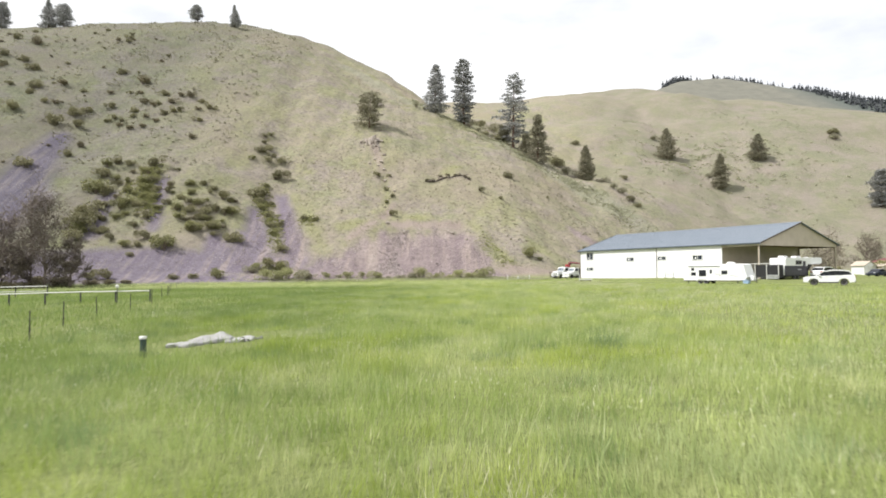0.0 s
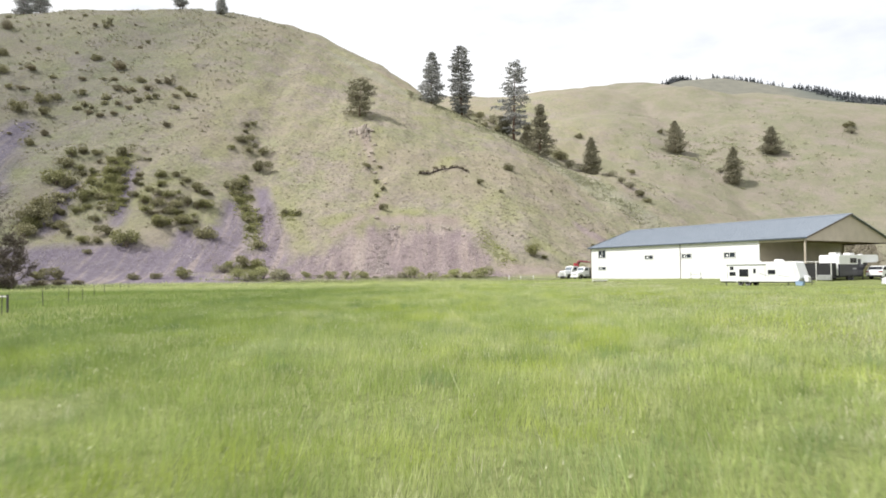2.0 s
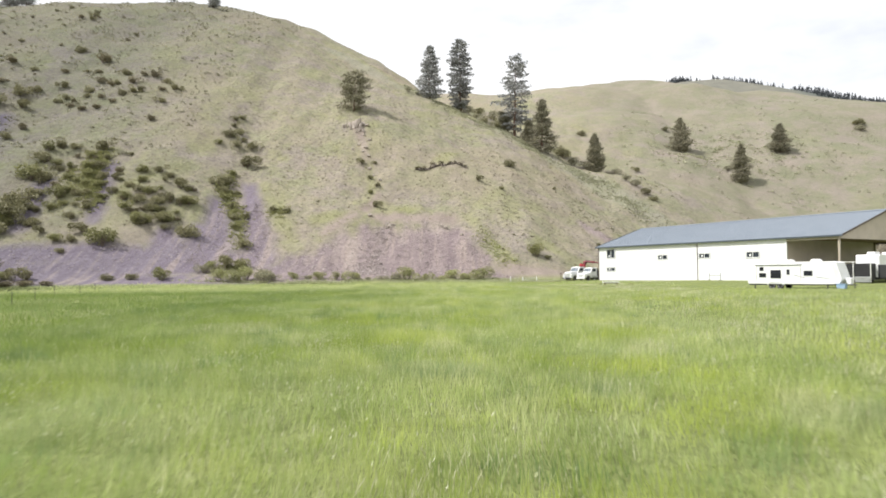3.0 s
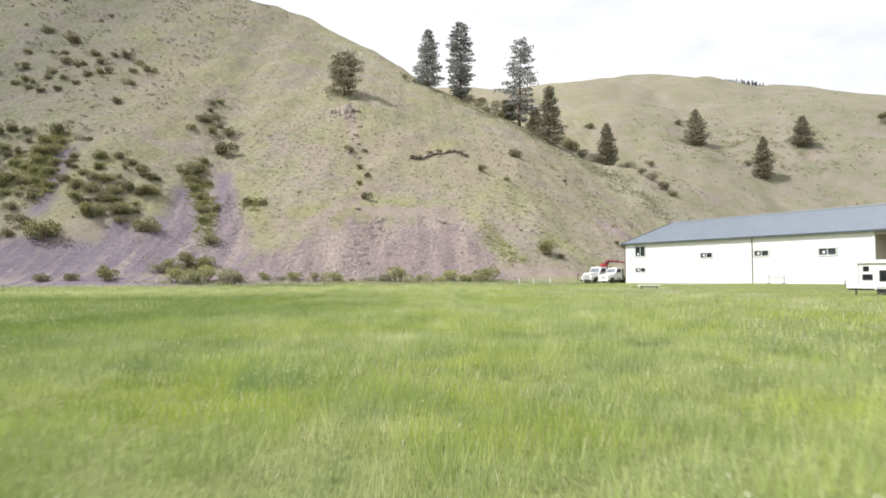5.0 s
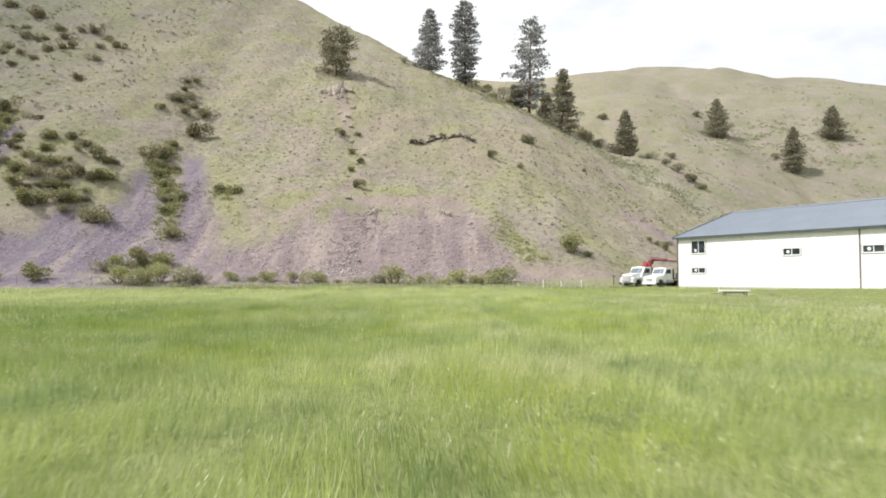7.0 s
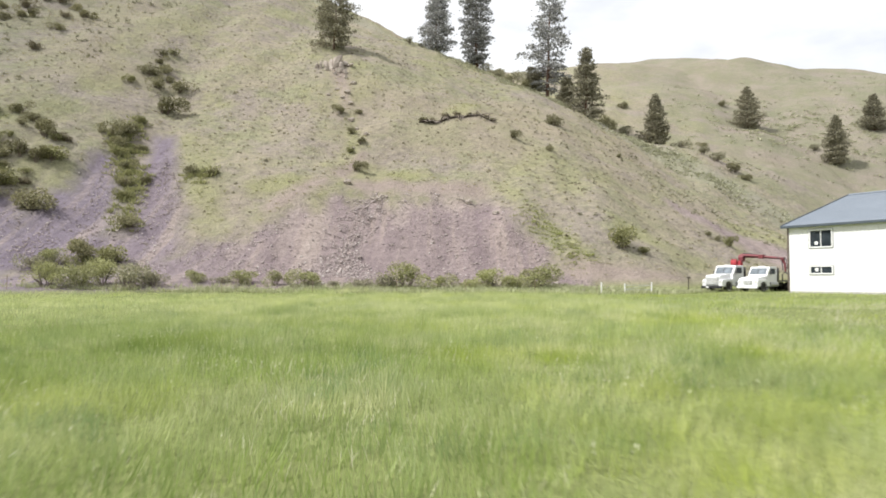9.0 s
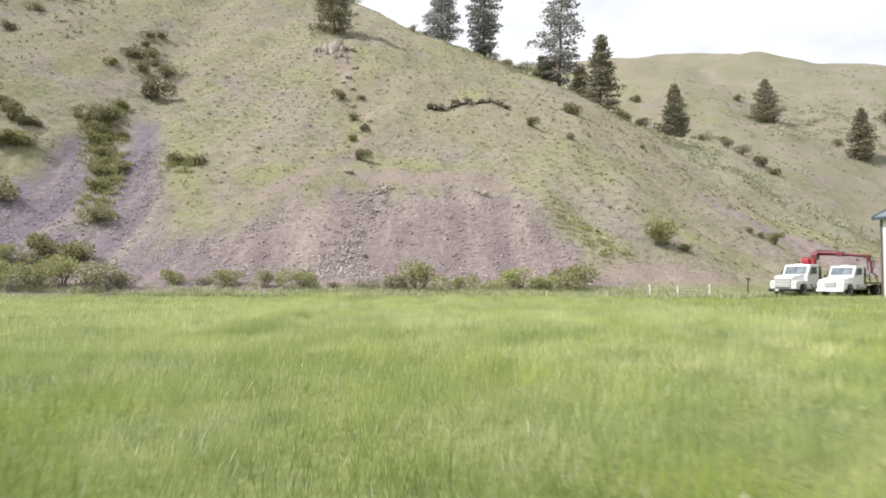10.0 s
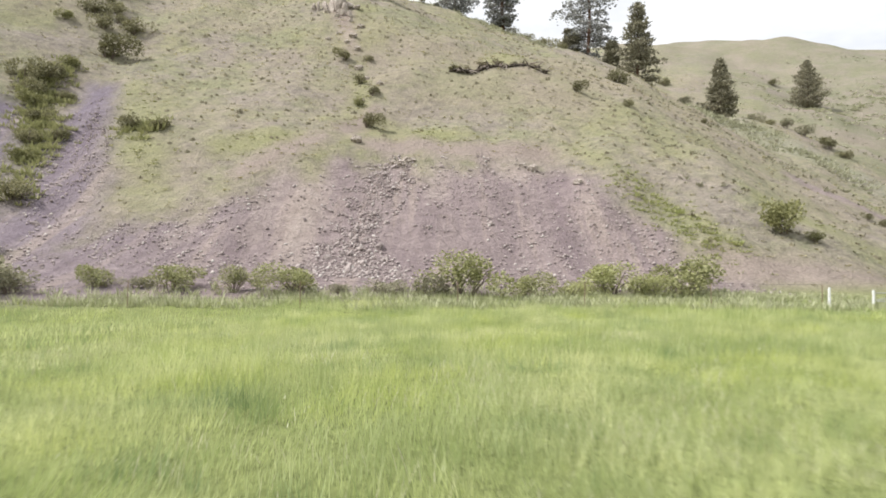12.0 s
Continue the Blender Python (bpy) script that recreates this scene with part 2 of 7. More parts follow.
    streak = noise_node(n, l, 1.0, 5, 0.65, run.outputs["Vector"])
    stone = ramp_node(n, l, fine, (0.25, (0.165, 0.132, 0.13)), (0.5, (0.225, 0.184, 0.178)), (0.75, (0.285, 0.238, 0.225)))
    warm = ramp_node(n, l, streak, (0.35, (0.82, 0.80, 0.84)), (0.52, (1, 1, 1)), (0.68, (1.12, 1.08, 1.03)))
    stone = mix_node(n, l, 1.0, stone, warm, "MULTIPLY")
    sep = n.new("ShaderNodeSeparateXYZ")
    l.new(v, sep.inputs[0])
    west = n.new("ShaderNodeMapRange")
    west.inputs["From Min"].default_value, west.inputs["From Max"].default_value = -10.0, -34.0
    l.new(math_node(n, l, "ADD", sep.outputs["X"], math_node(n, l, "MULTIPLY", mid, 16.0)), west.inputs["Value"])
    stone = mix_node(n, l, west.outputs["Result"], stone, mix_node(n, l, 1.0, stone, (0.80, 0.845, 1.01), "MULTIPLY"))
    buff = ramp_node(n, l, fine, (0.3, (0.25, 0.208, 0.182)), (0.7, (0.345, 0.298, 0.262)))
    stone = mix_node(n, l, ramp_node(n, l, streak, (0.53, (0, 0, 0)), (0.64, (0.55,) * 3)), stone, buff)
    stone = mix_node(n, l, math_node(n, l, "MULTIPLY", sharp("pale", 0.3, 1.0), 0.75), stone, buff)
    hill = mix_node(n, l, sharp("scree", 0.2, 0.95), hill, stone)
    turf = ramp_node(n, l, mid, (0.3, (0.15, 0.18, 0.065)), (0.7, (0.21, 0.235, 0.09)))
    hill = mix_node(n, l, attr("meadow"), hill, turf)
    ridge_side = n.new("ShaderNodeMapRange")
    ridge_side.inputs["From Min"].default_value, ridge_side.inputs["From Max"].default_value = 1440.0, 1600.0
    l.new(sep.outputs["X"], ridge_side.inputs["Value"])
    # eastern flank darker: woodland floor, with the slope's shading in its colour
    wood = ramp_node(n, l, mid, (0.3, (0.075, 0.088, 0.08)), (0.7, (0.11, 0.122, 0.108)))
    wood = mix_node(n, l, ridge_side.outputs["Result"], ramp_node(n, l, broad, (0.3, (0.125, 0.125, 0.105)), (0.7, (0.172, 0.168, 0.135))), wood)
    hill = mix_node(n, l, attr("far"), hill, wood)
    tone = ramp_node(n, l, grain, (0.3, (0.88, 0.88, 0.9)), (0.7, (1.27, 1.275, 1.32)))
    hill = mix_node(n, l, 1.0, hill, tone, "MULTIPLY")
    # hill colour grows darker and cooler towards the west
    hill_west = n.new("ShaderNodeMapRange")
    hill_west.inputs["From Min"].default_value, hill_west.inputs["From Max"].default_value = -28.0, -85.0
    l.new(math_node(n, l, "ADD", sep.outputs["X"], math_node(n, l, "MULTIPLY", mid, 30.0)), hill_west.inputs["Value"])
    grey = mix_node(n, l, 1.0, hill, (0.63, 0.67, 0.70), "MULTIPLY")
    hill = mix_node(n, l, hill_west.outputs["Result"], hill, grey)
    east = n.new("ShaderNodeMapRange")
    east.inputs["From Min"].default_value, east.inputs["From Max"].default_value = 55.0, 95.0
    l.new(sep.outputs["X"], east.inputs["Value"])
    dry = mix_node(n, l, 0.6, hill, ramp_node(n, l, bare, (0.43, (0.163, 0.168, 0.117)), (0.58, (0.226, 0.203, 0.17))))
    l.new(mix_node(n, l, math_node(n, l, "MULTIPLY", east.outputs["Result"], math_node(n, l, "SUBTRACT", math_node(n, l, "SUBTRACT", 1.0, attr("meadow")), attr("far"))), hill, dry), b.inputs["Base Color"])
    h = math_node(n, l, "MULTIPLY_ADD", grain, 0.35)
    l.new(fine, h.node.inputs[2])
    bump_node(n, l, h, b, 0.9, 0.5)
    b.inputs["Specular IOR Level"].default_value = 0.1
    return m


M_LAND = land_material()


def grass_material(name, tones, straw):
    """Blades: a tone each, with drifts of ripe straw, yellow-green swathes and deeper green clumps."""
    m, n, l, b = material(name, 0.55)
    v = obj_coord(n)
    isl = n.new("ShaderNodeNewGeometry").outputs["Random Per Island"]
    col = ramp_node(n, l, isl, *tones)
    drift = noise_node(n, l, 0.11, 5, 0.6, v)
    patch = noise_node(n, l, 0.42, 5, 0.65, v)
    rows = n.new("ShaderNodeMapping")
    rows.inputs["Scale"].default_value = (0.42, 0.2, 0.42)
    rows.inputs["Rotation"].default_value = (0, 0, 0.5)
    l.new(v, rows.inputs["Vector"])
    pale = noise_node(n, l, 1.0, 6, 0.68, rows.outputs["Vector"])
    far_off = n.new("ShaderNodeMapping")
    far_off.inputs["Location"].default_value = (31.0, 17.0, 5.0)
    l.new(v, far_off.inputs["Vector"])
    lime = noise_node(n, l, 0.2, 5, 0.6, far_off.outputs["Vector"])
    deep = noise_node(n, l, 0.55, 4, 0.6, far_off.outputs["Vector"])
    sep = n.new("ShaderNodeSeparateXYZ")
    l.new(v, sep.inputs[0])
    west = n.new("ShaderNodeMapRange")
    west.inputs["From Min"].default_value, west.inputs["From Max"].default_value = 14.0, -2.0
    l.new(math_node(n, l, "ADD", sep.outputs["X"], math_node(n, l, "MULTIPLY", drift, 22.0)), west.inputs["Value"])
    near_off = n.new("ShaderNodeMapping")
    near_off.inputs["Location"].default_value = (-57.0, 88.0, 3.0)
    l.new(v, near_off.inputs["Vector"])
    sage = noise_node(n, l, 0.3, 6, 0.66, near_off.outputs["Vector"])
    wisp = noise_node(n, l, 1.5, 4, 0.7, near_off.outputs["Vector"])
    col = mix_node(n, l, ramp_node(n, l, sage, (0.5, (0, 0, 0)), (0.6, (0.75,) * 3)), col, (0.40, 0.465, 0.235))
    col = mix_node(n, l, ramp_node(n, l, lime, (0.5, (0, 0, 0)), (0.59, (0.85,) * 3)), col, (0.405, 0.475, 0.085))
    col = mix_node(n, l, ramp_node(n, l, drift, (0.47, (0, 0, 0)), (0.66, (0.35,) * 3)), col, straw)
    col = mix_node(n, l, math_node(n, l, "MULTIPLY", ramp_node(n, l, pale, (0.52, (0, 0, 0)), (0.62, (1.0,) * 3)), ramp_node(n, l, wisp, (0.38, (0.2,) * 3), (0.6, (1.0,) * 3))), col, straw)
    north = n.new("ShaderNodeMapRange")
    north.inputs["From Min"].default_value, north.inputs["From Max"].default_value = 118.0, 96.0
    l.new(sep.outputs["Y"], north.inputs["Value"])
    col = mix_node(n, l, math_node(n, l, "MULTIPLY", math_node(n, l, "MULTIPLY", west.outputs["Result"], north.outputs["Result"]), 0.75), col, (0.15, 0.225, 0.05))
    inner = n.new("ShaderNodeMapRange")
    inner.inputs["From Min"].default_value, inner.inputs["From Max"].default_value = 20.0, 8.0
    l.new(math_node(n, l, "ADD", sep.outputs["X"], math_node(n, l, "MULTIPLY", drift, 10.0)), inner.inputs["Value"])
    ripe = n.new("ShaderNodeMapRange")
    ripe.inputs["From Min"].default_value, ripe.inputs["From Max"].default_value = 96.0, 112.0
    l.new(math_node(n, l, "ADD", sep.outputs["Y"], math_node(n, l, "MULTIPLY", pale, 10.0)), ripe.inputs["Value"])
    col = mix_node(n, l, math_node(n, l, "MULTIPLY", math_node(n, l, "MULTIPLY", ripe.outputs["Result"], inner.outputs["Result"]), ramp_node(n, l, pale, (0.36, (0.2,) * 3), (0.54, (0.65,) * 3))), col, (0.6, 0.625, 0.34))
    col = mix_node(n, l, ramp_node(n, l, deep, (0.56, (0, 0, 0)), (0.66, (0.75,) * 3)), col, (0.16, 0.25, 0.11))
    tone = ramp_node(n, l, patch, (0.34, (0.72, 0.77, 0.7)), (0.6, (1.16, 1.14, 1.14)))
    col = mix_node(n, l, 1.0, col, tone, "MULTIPLY")
    col = mix_node(n, l, 1.0, col, ramp_node(n, l, wisp, (0.36, (0.82, 0.86, 0.84)), (0.6, (1.12, 1.11, 1.15))), "MULTIPLY")
    l.new(col, b.inputs["Base Color"])
    tr = n.new("ShaderNodeBsdfTranslucent")
    l.new(col, tr.inputs["Color"])
    mx = n.new("ShaderNodeMixShader")
    mx.inputs[0].default_value = 0.5
    l.new(b.outputs[0], mx.inputs[1])
    l.new(tr.outputs[0], mx.inputs[2])
    l.new(mx.outputs[0], n["Material Output"].inputs["Surface"])
    return m


M_GRASS = grass_material("meadow_grass", ((0.0, (0.30, 0.38, 0.105)), (0.5, (0.39, 0.47, 0.15)), (0.9, (0.47, 0.53, 0.205)), (1.0, (0.73, 0.73, 0.48))), (0.60, 0.605, 0.35))
M_STRAW = leafy("straw_blades", (0.57, 0.56, 0.36), (0.68, 0.67, 0.47), (0.8, 0.78, 0.61), 0.6, 0.4)
M_TUFT = leafy("bunchgrass", (0.27, 0.25, 0.145), (0.335, 0.31, 0.175), (0.42, 0.38, 0.23))

# ---------------- the lie of the land ----------------
def wob(x, y, scale, seed):
    """Smooth undulation between about -1 and 1 with waves of about the given length."""
    k = 2 * np.pi / scale
    r = np.random.RandomState(seed)
    total = 0.0
    for i in range(5):
        a, p, f = r.uniform(0, np.pi), r.uniform(0, 6.28), r.uniform(0.7, 1.6)
        total = total + np.sin(k * f * (np.cos(a) * x + np.sin(a) * y) + p)
    return total / 2.6


def soft_min(a, b, k):
    d = np.clip(0.5 + 0.5 * (b - a) / k, 0, 1)
    return b + (a - b) * d - k * d * (1 - d)


def soft_max(a, b, k):
    return -soft_min(-a, -b, k)


def meadow_height(x, y):
    x, y = np.asarray(x, float), np.asarray(y, float)
    z = 0.0035 * (np.clip(y, -60, 220) - 15) + 0.006 * np.clip(x, -60, 120)
    # levelled pad of the barn
    bx = (x - 26.53) * 0.521 - (y - 131.2) * 0.8536
    by = (x - 26.53) * 0.8536 + (y - 131.2) * 0.521
    away = np.hypot(np.clip(np.maximum(-bx, bx - 37.7), 0, None), np.clip(np.maximum(-by, by - 20.4), 0, None))
    z = z + 0.42 * np.clip((9 - away) / 6, 0, 1)
    z = z - 0.24 * np.exp(-((x + 9) / 7) ** 2 - ((y - 23) / 9) ** 2)
    return z + 0.09 * wob(x, y, 38, 3) + 0.03 * wob(x, y, 11, 4)


RIDGE_X = (-1100, 0, 975, 1121, 1321, 1550, 1696, 1830, 2009, 2405, 4800)
RIDGE_Z = (450, 600, 833, 915, 950, 824, 728, 676, 600, 440, 320)


def land_height(x, y):
    """Height of meadow, scree hill, back hill and far wooded ridge."""
    x, y = np.asarray(x, float), np.asarray(y, float)
    flat = meadow_height(x, y)
    # steep front hill
    foot = np.interp(x, (-400, -150, -100, -60, -35, 0, 20, 40, 60, 80, 100), (95, 122, 131, 137, 146, 149, 149, 156, 164, 176, 195))
    knots = (-400, -200, -112, -70, -30, 0, 20, 39, 57, 75, 95, 115)
    top = np.interp(x, knots, (140, 114.7, 134, 137, 124.9, 77.7, 72.8, 64.3, 44, 30, 12, -6))
    back = np.interp(x, knots, (353, 353, 346, 338.5, 355, 320, 292, 260, 235, 208, 182, 160))
    rough = 0.9 * wob(x, y, 46, 5) + 0.35 * wob(x, y, 17, 6)
    gully = 1.2 * np.exp(-((x + 42 + 0.12 * (y - 150)) / 5.0) ** 2) + 1.5 * np.exp(-((x + 101) / 12.0) ** 2)
    face = 1.0 + 0.70 * (y - foot) + np.clip((y - foot) / 14, 0, 1) * (rough - gully)
    face = face + 5.0 * np.exp(-((x + 22) / 15) ** 2 - ((y - 210) / 15) ** 2) - 2.3 * np.exp(-((x + 51) / 9) ** 2 - ((y - 200) / 11) ** 2) + 1.2 * np.exp(-((x - 3) / 8) ** 2 - ((y - 159) / 5) ** 2)
    h1 = soft_min(face, top + 0.5 * rough, np.interp(x, (-100, -30, 0, 50), (43.8, 105.4, 64.5, 104.3)))
    h1 = h1 - 0.5 * np.clip(y - back, 0, None) - 0.004 * np.clip(y - back, 0, 60) ** 2
    # back hill
    foot2 = np.interp(x, (-100, 0, 50, 105, 130, 430), (130, 148, 165, 205, 205, 175))
    steep = np.interp(x, (0, 50, 97, 108, 133), (0.41, 0.44, 0.542, 0.562, 0.592))
    top2 = np.interp(x, (-60, 17, 45, 75, 105, 130, 155, 180, 205, 230, 330, 600), (112, 126.6, 124.2, 128, 128.7, 124.1, 109.1, 109.9, 99, 94.9, 80.2, 72))
    rough2 = 1.6 * wob(x, y, 70, 7) + 0.5 * wob(x, y, 23, 8)
    face2 = 1.5 + steep * (y - foot2) + np.clip((y - foot2) / 20, 0, 1) * rough2
    h2 = soft_min(face2, top2 + 0.4 * rough2, 40)
    crest2 = foot2 + (top2 + 40) / steep
    h2 = h2 - 0.35 * np.clip(y - crest2, 0, 420)
    # far wooded ridge
    ridge = np.interp(x, RIDGE_X, RIDGE_Z)
    h3 = soft_min(0.5 * (y - 1330), ridge + 10 * wob(x, y, 700, 9), 70) - 0.3 * np.clip(y - 3700, 0, 900)
    # valley side behind the camera
    h4 = soft_min(0.33 * (-y - 420), 190 + 14 * wob(x, y, 260, 10), 40)
    h = soft_max(flat, h1, 1.6)
    h = soft_max(h, h2, 5)
    h = np.maximum(h, h3)
    h = soft_max(h, h4, 10)
    slope = np.clip((y - 147) / 4, 0, 1) * np.clip((330 - y) / 20, 0, 1)
    return h + slope * (0.22 * wob(x, y, 7.0, 11) + 0.10 * wob(x, y, 3.1, 12) + 0.05 * wob(x, y, 1.9, 13))


def land(x, y):
    return float(land_height(x, y))

def strips(x, y, rows):
    """How far a place lies inside any of the tapering strips (x0, y0, half width, x1, y1, half width)."""
    best = np.zeros_like(x)
    for x0, y0, w0, x1, y1, w1 in rows:
        dx, dy = x1 - x0, y1 - y0
        s = np.clip(((x - x0) * dx + (y - y0) * dy) / (dx * dx + dy * dy), 0, 1)
        d = np.hypot(x - x0 - s * dx, y - y0 - s * dy)
        w = w0 + s * (w1 - w0)
        best = np.maximum(best, np.clip(0.5 + 0.5 * (w - d) / (0.35 * w + 0.8), 0, 1))
    return best


SCREE_STRIPS = (
    (-42, 176, 1.8, -32, 149, 3.5), (-46, 167, 2.0, -41, 148, 5.0), (-34, 149, 4, -60, 143, 4),
    (-60, 144, 4, -84, 138, 4), (-71, 171, 2.0, -66, 154, 1.5), (-82, 165, 2.2, -78, 150, 2.0), (-108, 190, 3.5, -102, 152, 9), (-106, 172, 5, -98, 158, 6), (-42, 144, 3, -62, 138, 4), (-62, 138, 4, -84, 131, 5),
    (-52, 154, 2, -50, 146, 3), (-50, 152, 2.5, -47, 143, 4), (-46.5, 158, 2, -43, 145, 4.5))
TRACK = ((34.2, 180.5, 1.3, 39.4, 175.4, 3.2), (39.4, 175.4, 3.2, 46, 170, 5.5), (46, 170, 5.5, 55, 167, 6.0))
# upper edge of the main fan of stones, from its western tail over the crown to its eastern tip
FAN_X = (-34, -31.1, -29.5, -26.5, -23.8, -20.2, -16.5, -13.9, -9.7, -4.8, 0.9, 5.8, 7.8, 9.6, 10.9, 12.3, 15.6, 17.5)
FAN_Y = (141, 147, 149.6, 152.1, 154.5, 157.2, 161, 163.5, 164.3, 164.1, 166.5, 164.5, 158.7, 156.5, 152.8, 150.4, 147, 142)
PALE_STRIPS = ((-16.6, 166, 1.6, -15.4, 147, 1.3), (-18.5, 161, 1.0, -19, 150, 0.7), (1.2, 170, 3.2, 0.4, 163, 1.6), (-6, 168, 2.4, -6.4, 158, 0.8), (-23, 157, 1.4, -23.5, 149, 0.7))


def scree_mask(x, y):
    """How far a place lies inside the fan of stones or any of the western runs."""
    edge = np.interp(x + 0.9 * wob(x, y, 6, 64), FAN_X, FAN_Y) + 1.3 * wob(x, y * 0.15, 3.4, 65)
    return np.maximum(np.clip(0.5 + (edge - y) / 6.5, 0, 1), strips(x, y, SCREE_STRIPS + TRACK))


DIRT_STRIPS = (
    (-15, 168, 1.5, -13, 176, 0.8), (-21, 204, 2.0, -17, 190, 0.6), (96, 283, 7, 88, 283, 4), (14, 150, 3, 34, 150, 3),
    (103, 281, 5, 86, 281, 3), (112, 256, 4, 122, 258, 3), (133, 275, 4, 140, 281, 3), (-12, 166, 1.6, 3, 168, 2), (-17, 165, 1.4, -22, 159, 1.2))
LUSH_STRIPS = (
    (-39, 177, 1.6, -31, 161, 2.6), (-30, 160, 2.2, -28, 157, 1.5), (-24.5, 163, 2.2, -18.5, 164.5, 1.8), (-7, 170, 2.2, -4, 171, 1.8), (7, 169, 1.5, 10.5, 162, 1.6),
    (11.5, 160, 1.2, 15.5, 153, 1.2), (-75, 158, 3, -73, 176, 2), (-66, 160, 2, -62, 168, 3), (-16.3, 189, 1.0, -13.6, 171, 1.4),
    (1, 192, 2, 4, 198, 2), (22, 161, 2.5, 29, 158, 2.5), (-6, 262, 4, 22, 243, 5))
CREST_STRIPS = ((18, 246, 5, 40, 228, 7), (40, 228, 7, 60, 206, 7), (60, 206, 7, 76, 186, 6), (-40, 296, 6, -4, 262, 5))
LUSH_STRIPS += ((62, 186, 3, 60, 178, 4), (-35, 300, 3, 0, 262, 2), (40, 160, 4, 70, 172, 6), (44, 180, 2.5, 56, 178, 3))


def axis(*spans):
    out = [spans[0][0]]
    for a, b, step in spans:
        count = max(1, round((b - a) / step))
        out += list(a + (b - a) * (np.arange(1, count + 1) / count))
    return np.array(out)


def build_ground():
    xs = axis((-2500, -400, 60), (-400, -130, 5), (-130, -60, 1.4), (-60, 60, 0.9), (60, 150, 1.6), (150, 420, 6), (420, 900, 40), (900, 2500, 40), (2500, 4300, 150))
    ys = axis((-1900, -120, 60), (-120, 0, 6), (0, 132, 1.5), (132, 215, 0.9), (215, 400, 2.0), (400, 460, 8), (460, 2400, 80), (2400, 3500, 40), (3500, 4300, 100))
    X, Y = np.meshgrid(xs, ys)
    Z = land_height(X, Y)
    ny, nx = X.shape
    co = np.stack([X, Y, Z], -1).reshape(-1, 3)
    i = np.arange(ny * nx).reshape(ny, nx)
    quads = np.stack([i[:-1, :-1], i[:-1, 1:], i[1:, 1:], i[1:, :-1]], -1).reshape(-1, 4)
    me = bpy.data.meshes.new("ground")
    me.vertices.add(len(co))
    me.vertices.foreach_set("co", co.ravel())
    me.loops.add(quads.size)
    me.loops.foreach_set("vertex_index", quads.ravel().astype(np.int32))
    me.polygons.add(len(quads))
    me.polygons.foreach_set("loop_start", np.arange(0, quads.size, 4, dtype=np.int32))
    me.polygons.foreach_set("use_smooth", np.ones(len(quads), bool))
    me.update(calc_edges=True)
    x, y = X.ravel(), Y.ravel()
    flat = meadow_height(x, y)
    up = land_height(x, y) - flat
    masks = {
        "scree": scree_mask(x, y),
        "pale": np.maximum(strips(x, y, PALE_STRIPS), 0.55 * strips(x, y, TRACK)),
        "dirt": strips(x, y, DIRT_STRIPS),
        "crest": strips(x, y, CREST_STRIPS),
        "lush": strips(x, y, LUSH_STRIPS),
        "meadow": np.clip(1 - (up - 0.3) / np.where(x > 14, 1.2, 0.4), 0, 1),
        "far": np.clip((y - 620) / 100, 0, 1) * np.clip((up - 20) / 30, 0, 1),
    }
    for name, value in masks.items():
        a = me.attributes.new(name, "FLOAT", "POINT")
        a.data.foreach_set("value", np.ascontiguousarray(value, dtype=np.float32))
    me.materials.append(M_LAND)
    ob = new("ground", me)
    tagged(ob, "green meadow rising into dry grassy hills with purple-grey scree", "ground", kind="structure")
    return ob


ground = build_ground()

# ---------------- small building tools ----------------
def part(name, bm, mat, parent, label=""):
    """Link a bmesh as one mesh object under a thing or under a part."""
    me = bpy.data.meshes.new(name)
    bm.to_mesh(me)
    bm.free()
    me.materials.append(mat)
    ob = new(name, me)
    ob.parent = parent
    if label:
        tagged(ob, label)
    return ob


def share(name, me, parent, m):
    """Another piece on a mesh that is already there."""
    ob = new(name, me)
    ob.parent = parent
    ob.matrix_basis = m
    return ob


def thing(name, m, label, category, group="", kind=""):
    ob = new(name)
    ob.empty_display_size = 0.2
    ob.matrix_basis = m
    return tagged(ob, label, category, group, kind)


def add_box(bm, x0, x1, y0, y1, z0, z1, bevel=0.0, m=None):
    r = bmesh.ops.create_cube(bm, size=1.0)
    vs = r["verts"]
    for v in vs:
        v.co = Vector(((x0 + x1) / 2 + v.co.x * (x1 - x0), (y0 + y1) / 2 + v.co.y * (y1 - y0), (z0 + z1) / 2 + v.co.z * (z1 - z0)))
        if m:
            v.co = m @ v.co
    if bevel:
        es = list({e for v in vs for e in v.link_edges})
        bmesh.ops.bevel(bm, geom=es, offset=bevel, segments=2, profile=0.6, affect="EDGES", clamp_overlap=True)


def box(x0, x1, y0, y1, z0, z1, bevel=0.0, m=None):
    bm = bmesh.new()
    add_box(bm, x0, x1, y0, y1, z0, z1, bevel, m)
    return bm


def add_tube(bm, pts, radii, sides=8, cap=True):
    """A tapered tube through the points."""
    pts = [Vector(p) for p in pts]
    rings = []
    for k, p in enumerate(pts):
        d = (pts[min(k + 1, len(pts) - 1)] - pts[max(k - 1, 0)]).normalized()
        side = d.orthogonal().normalized() if abs(d.z) > 0.9 else d.cross(Vector((0, 0, 1))).normalized()
        up = side.cross(d)
        r = radii[k] if isinstance(radii, (list, tuple)) else radii
        rings.append([bm.verts.new(p + r * (math.cos(a) * side + math.sin(a) * up)) for a in (2 * math.pi * s / sides for s in range(sides))])
    for a, b in zip(rings, rings[1:]):
        for s in range(sides):
            bm.faces.new((a[s], a[(s + 1) % sides], b[(s + 1) % sides], b[s]))
    if cap:
        bm.faces.new(rings[0][::-1])
        bm.faces.new(rings[-1])


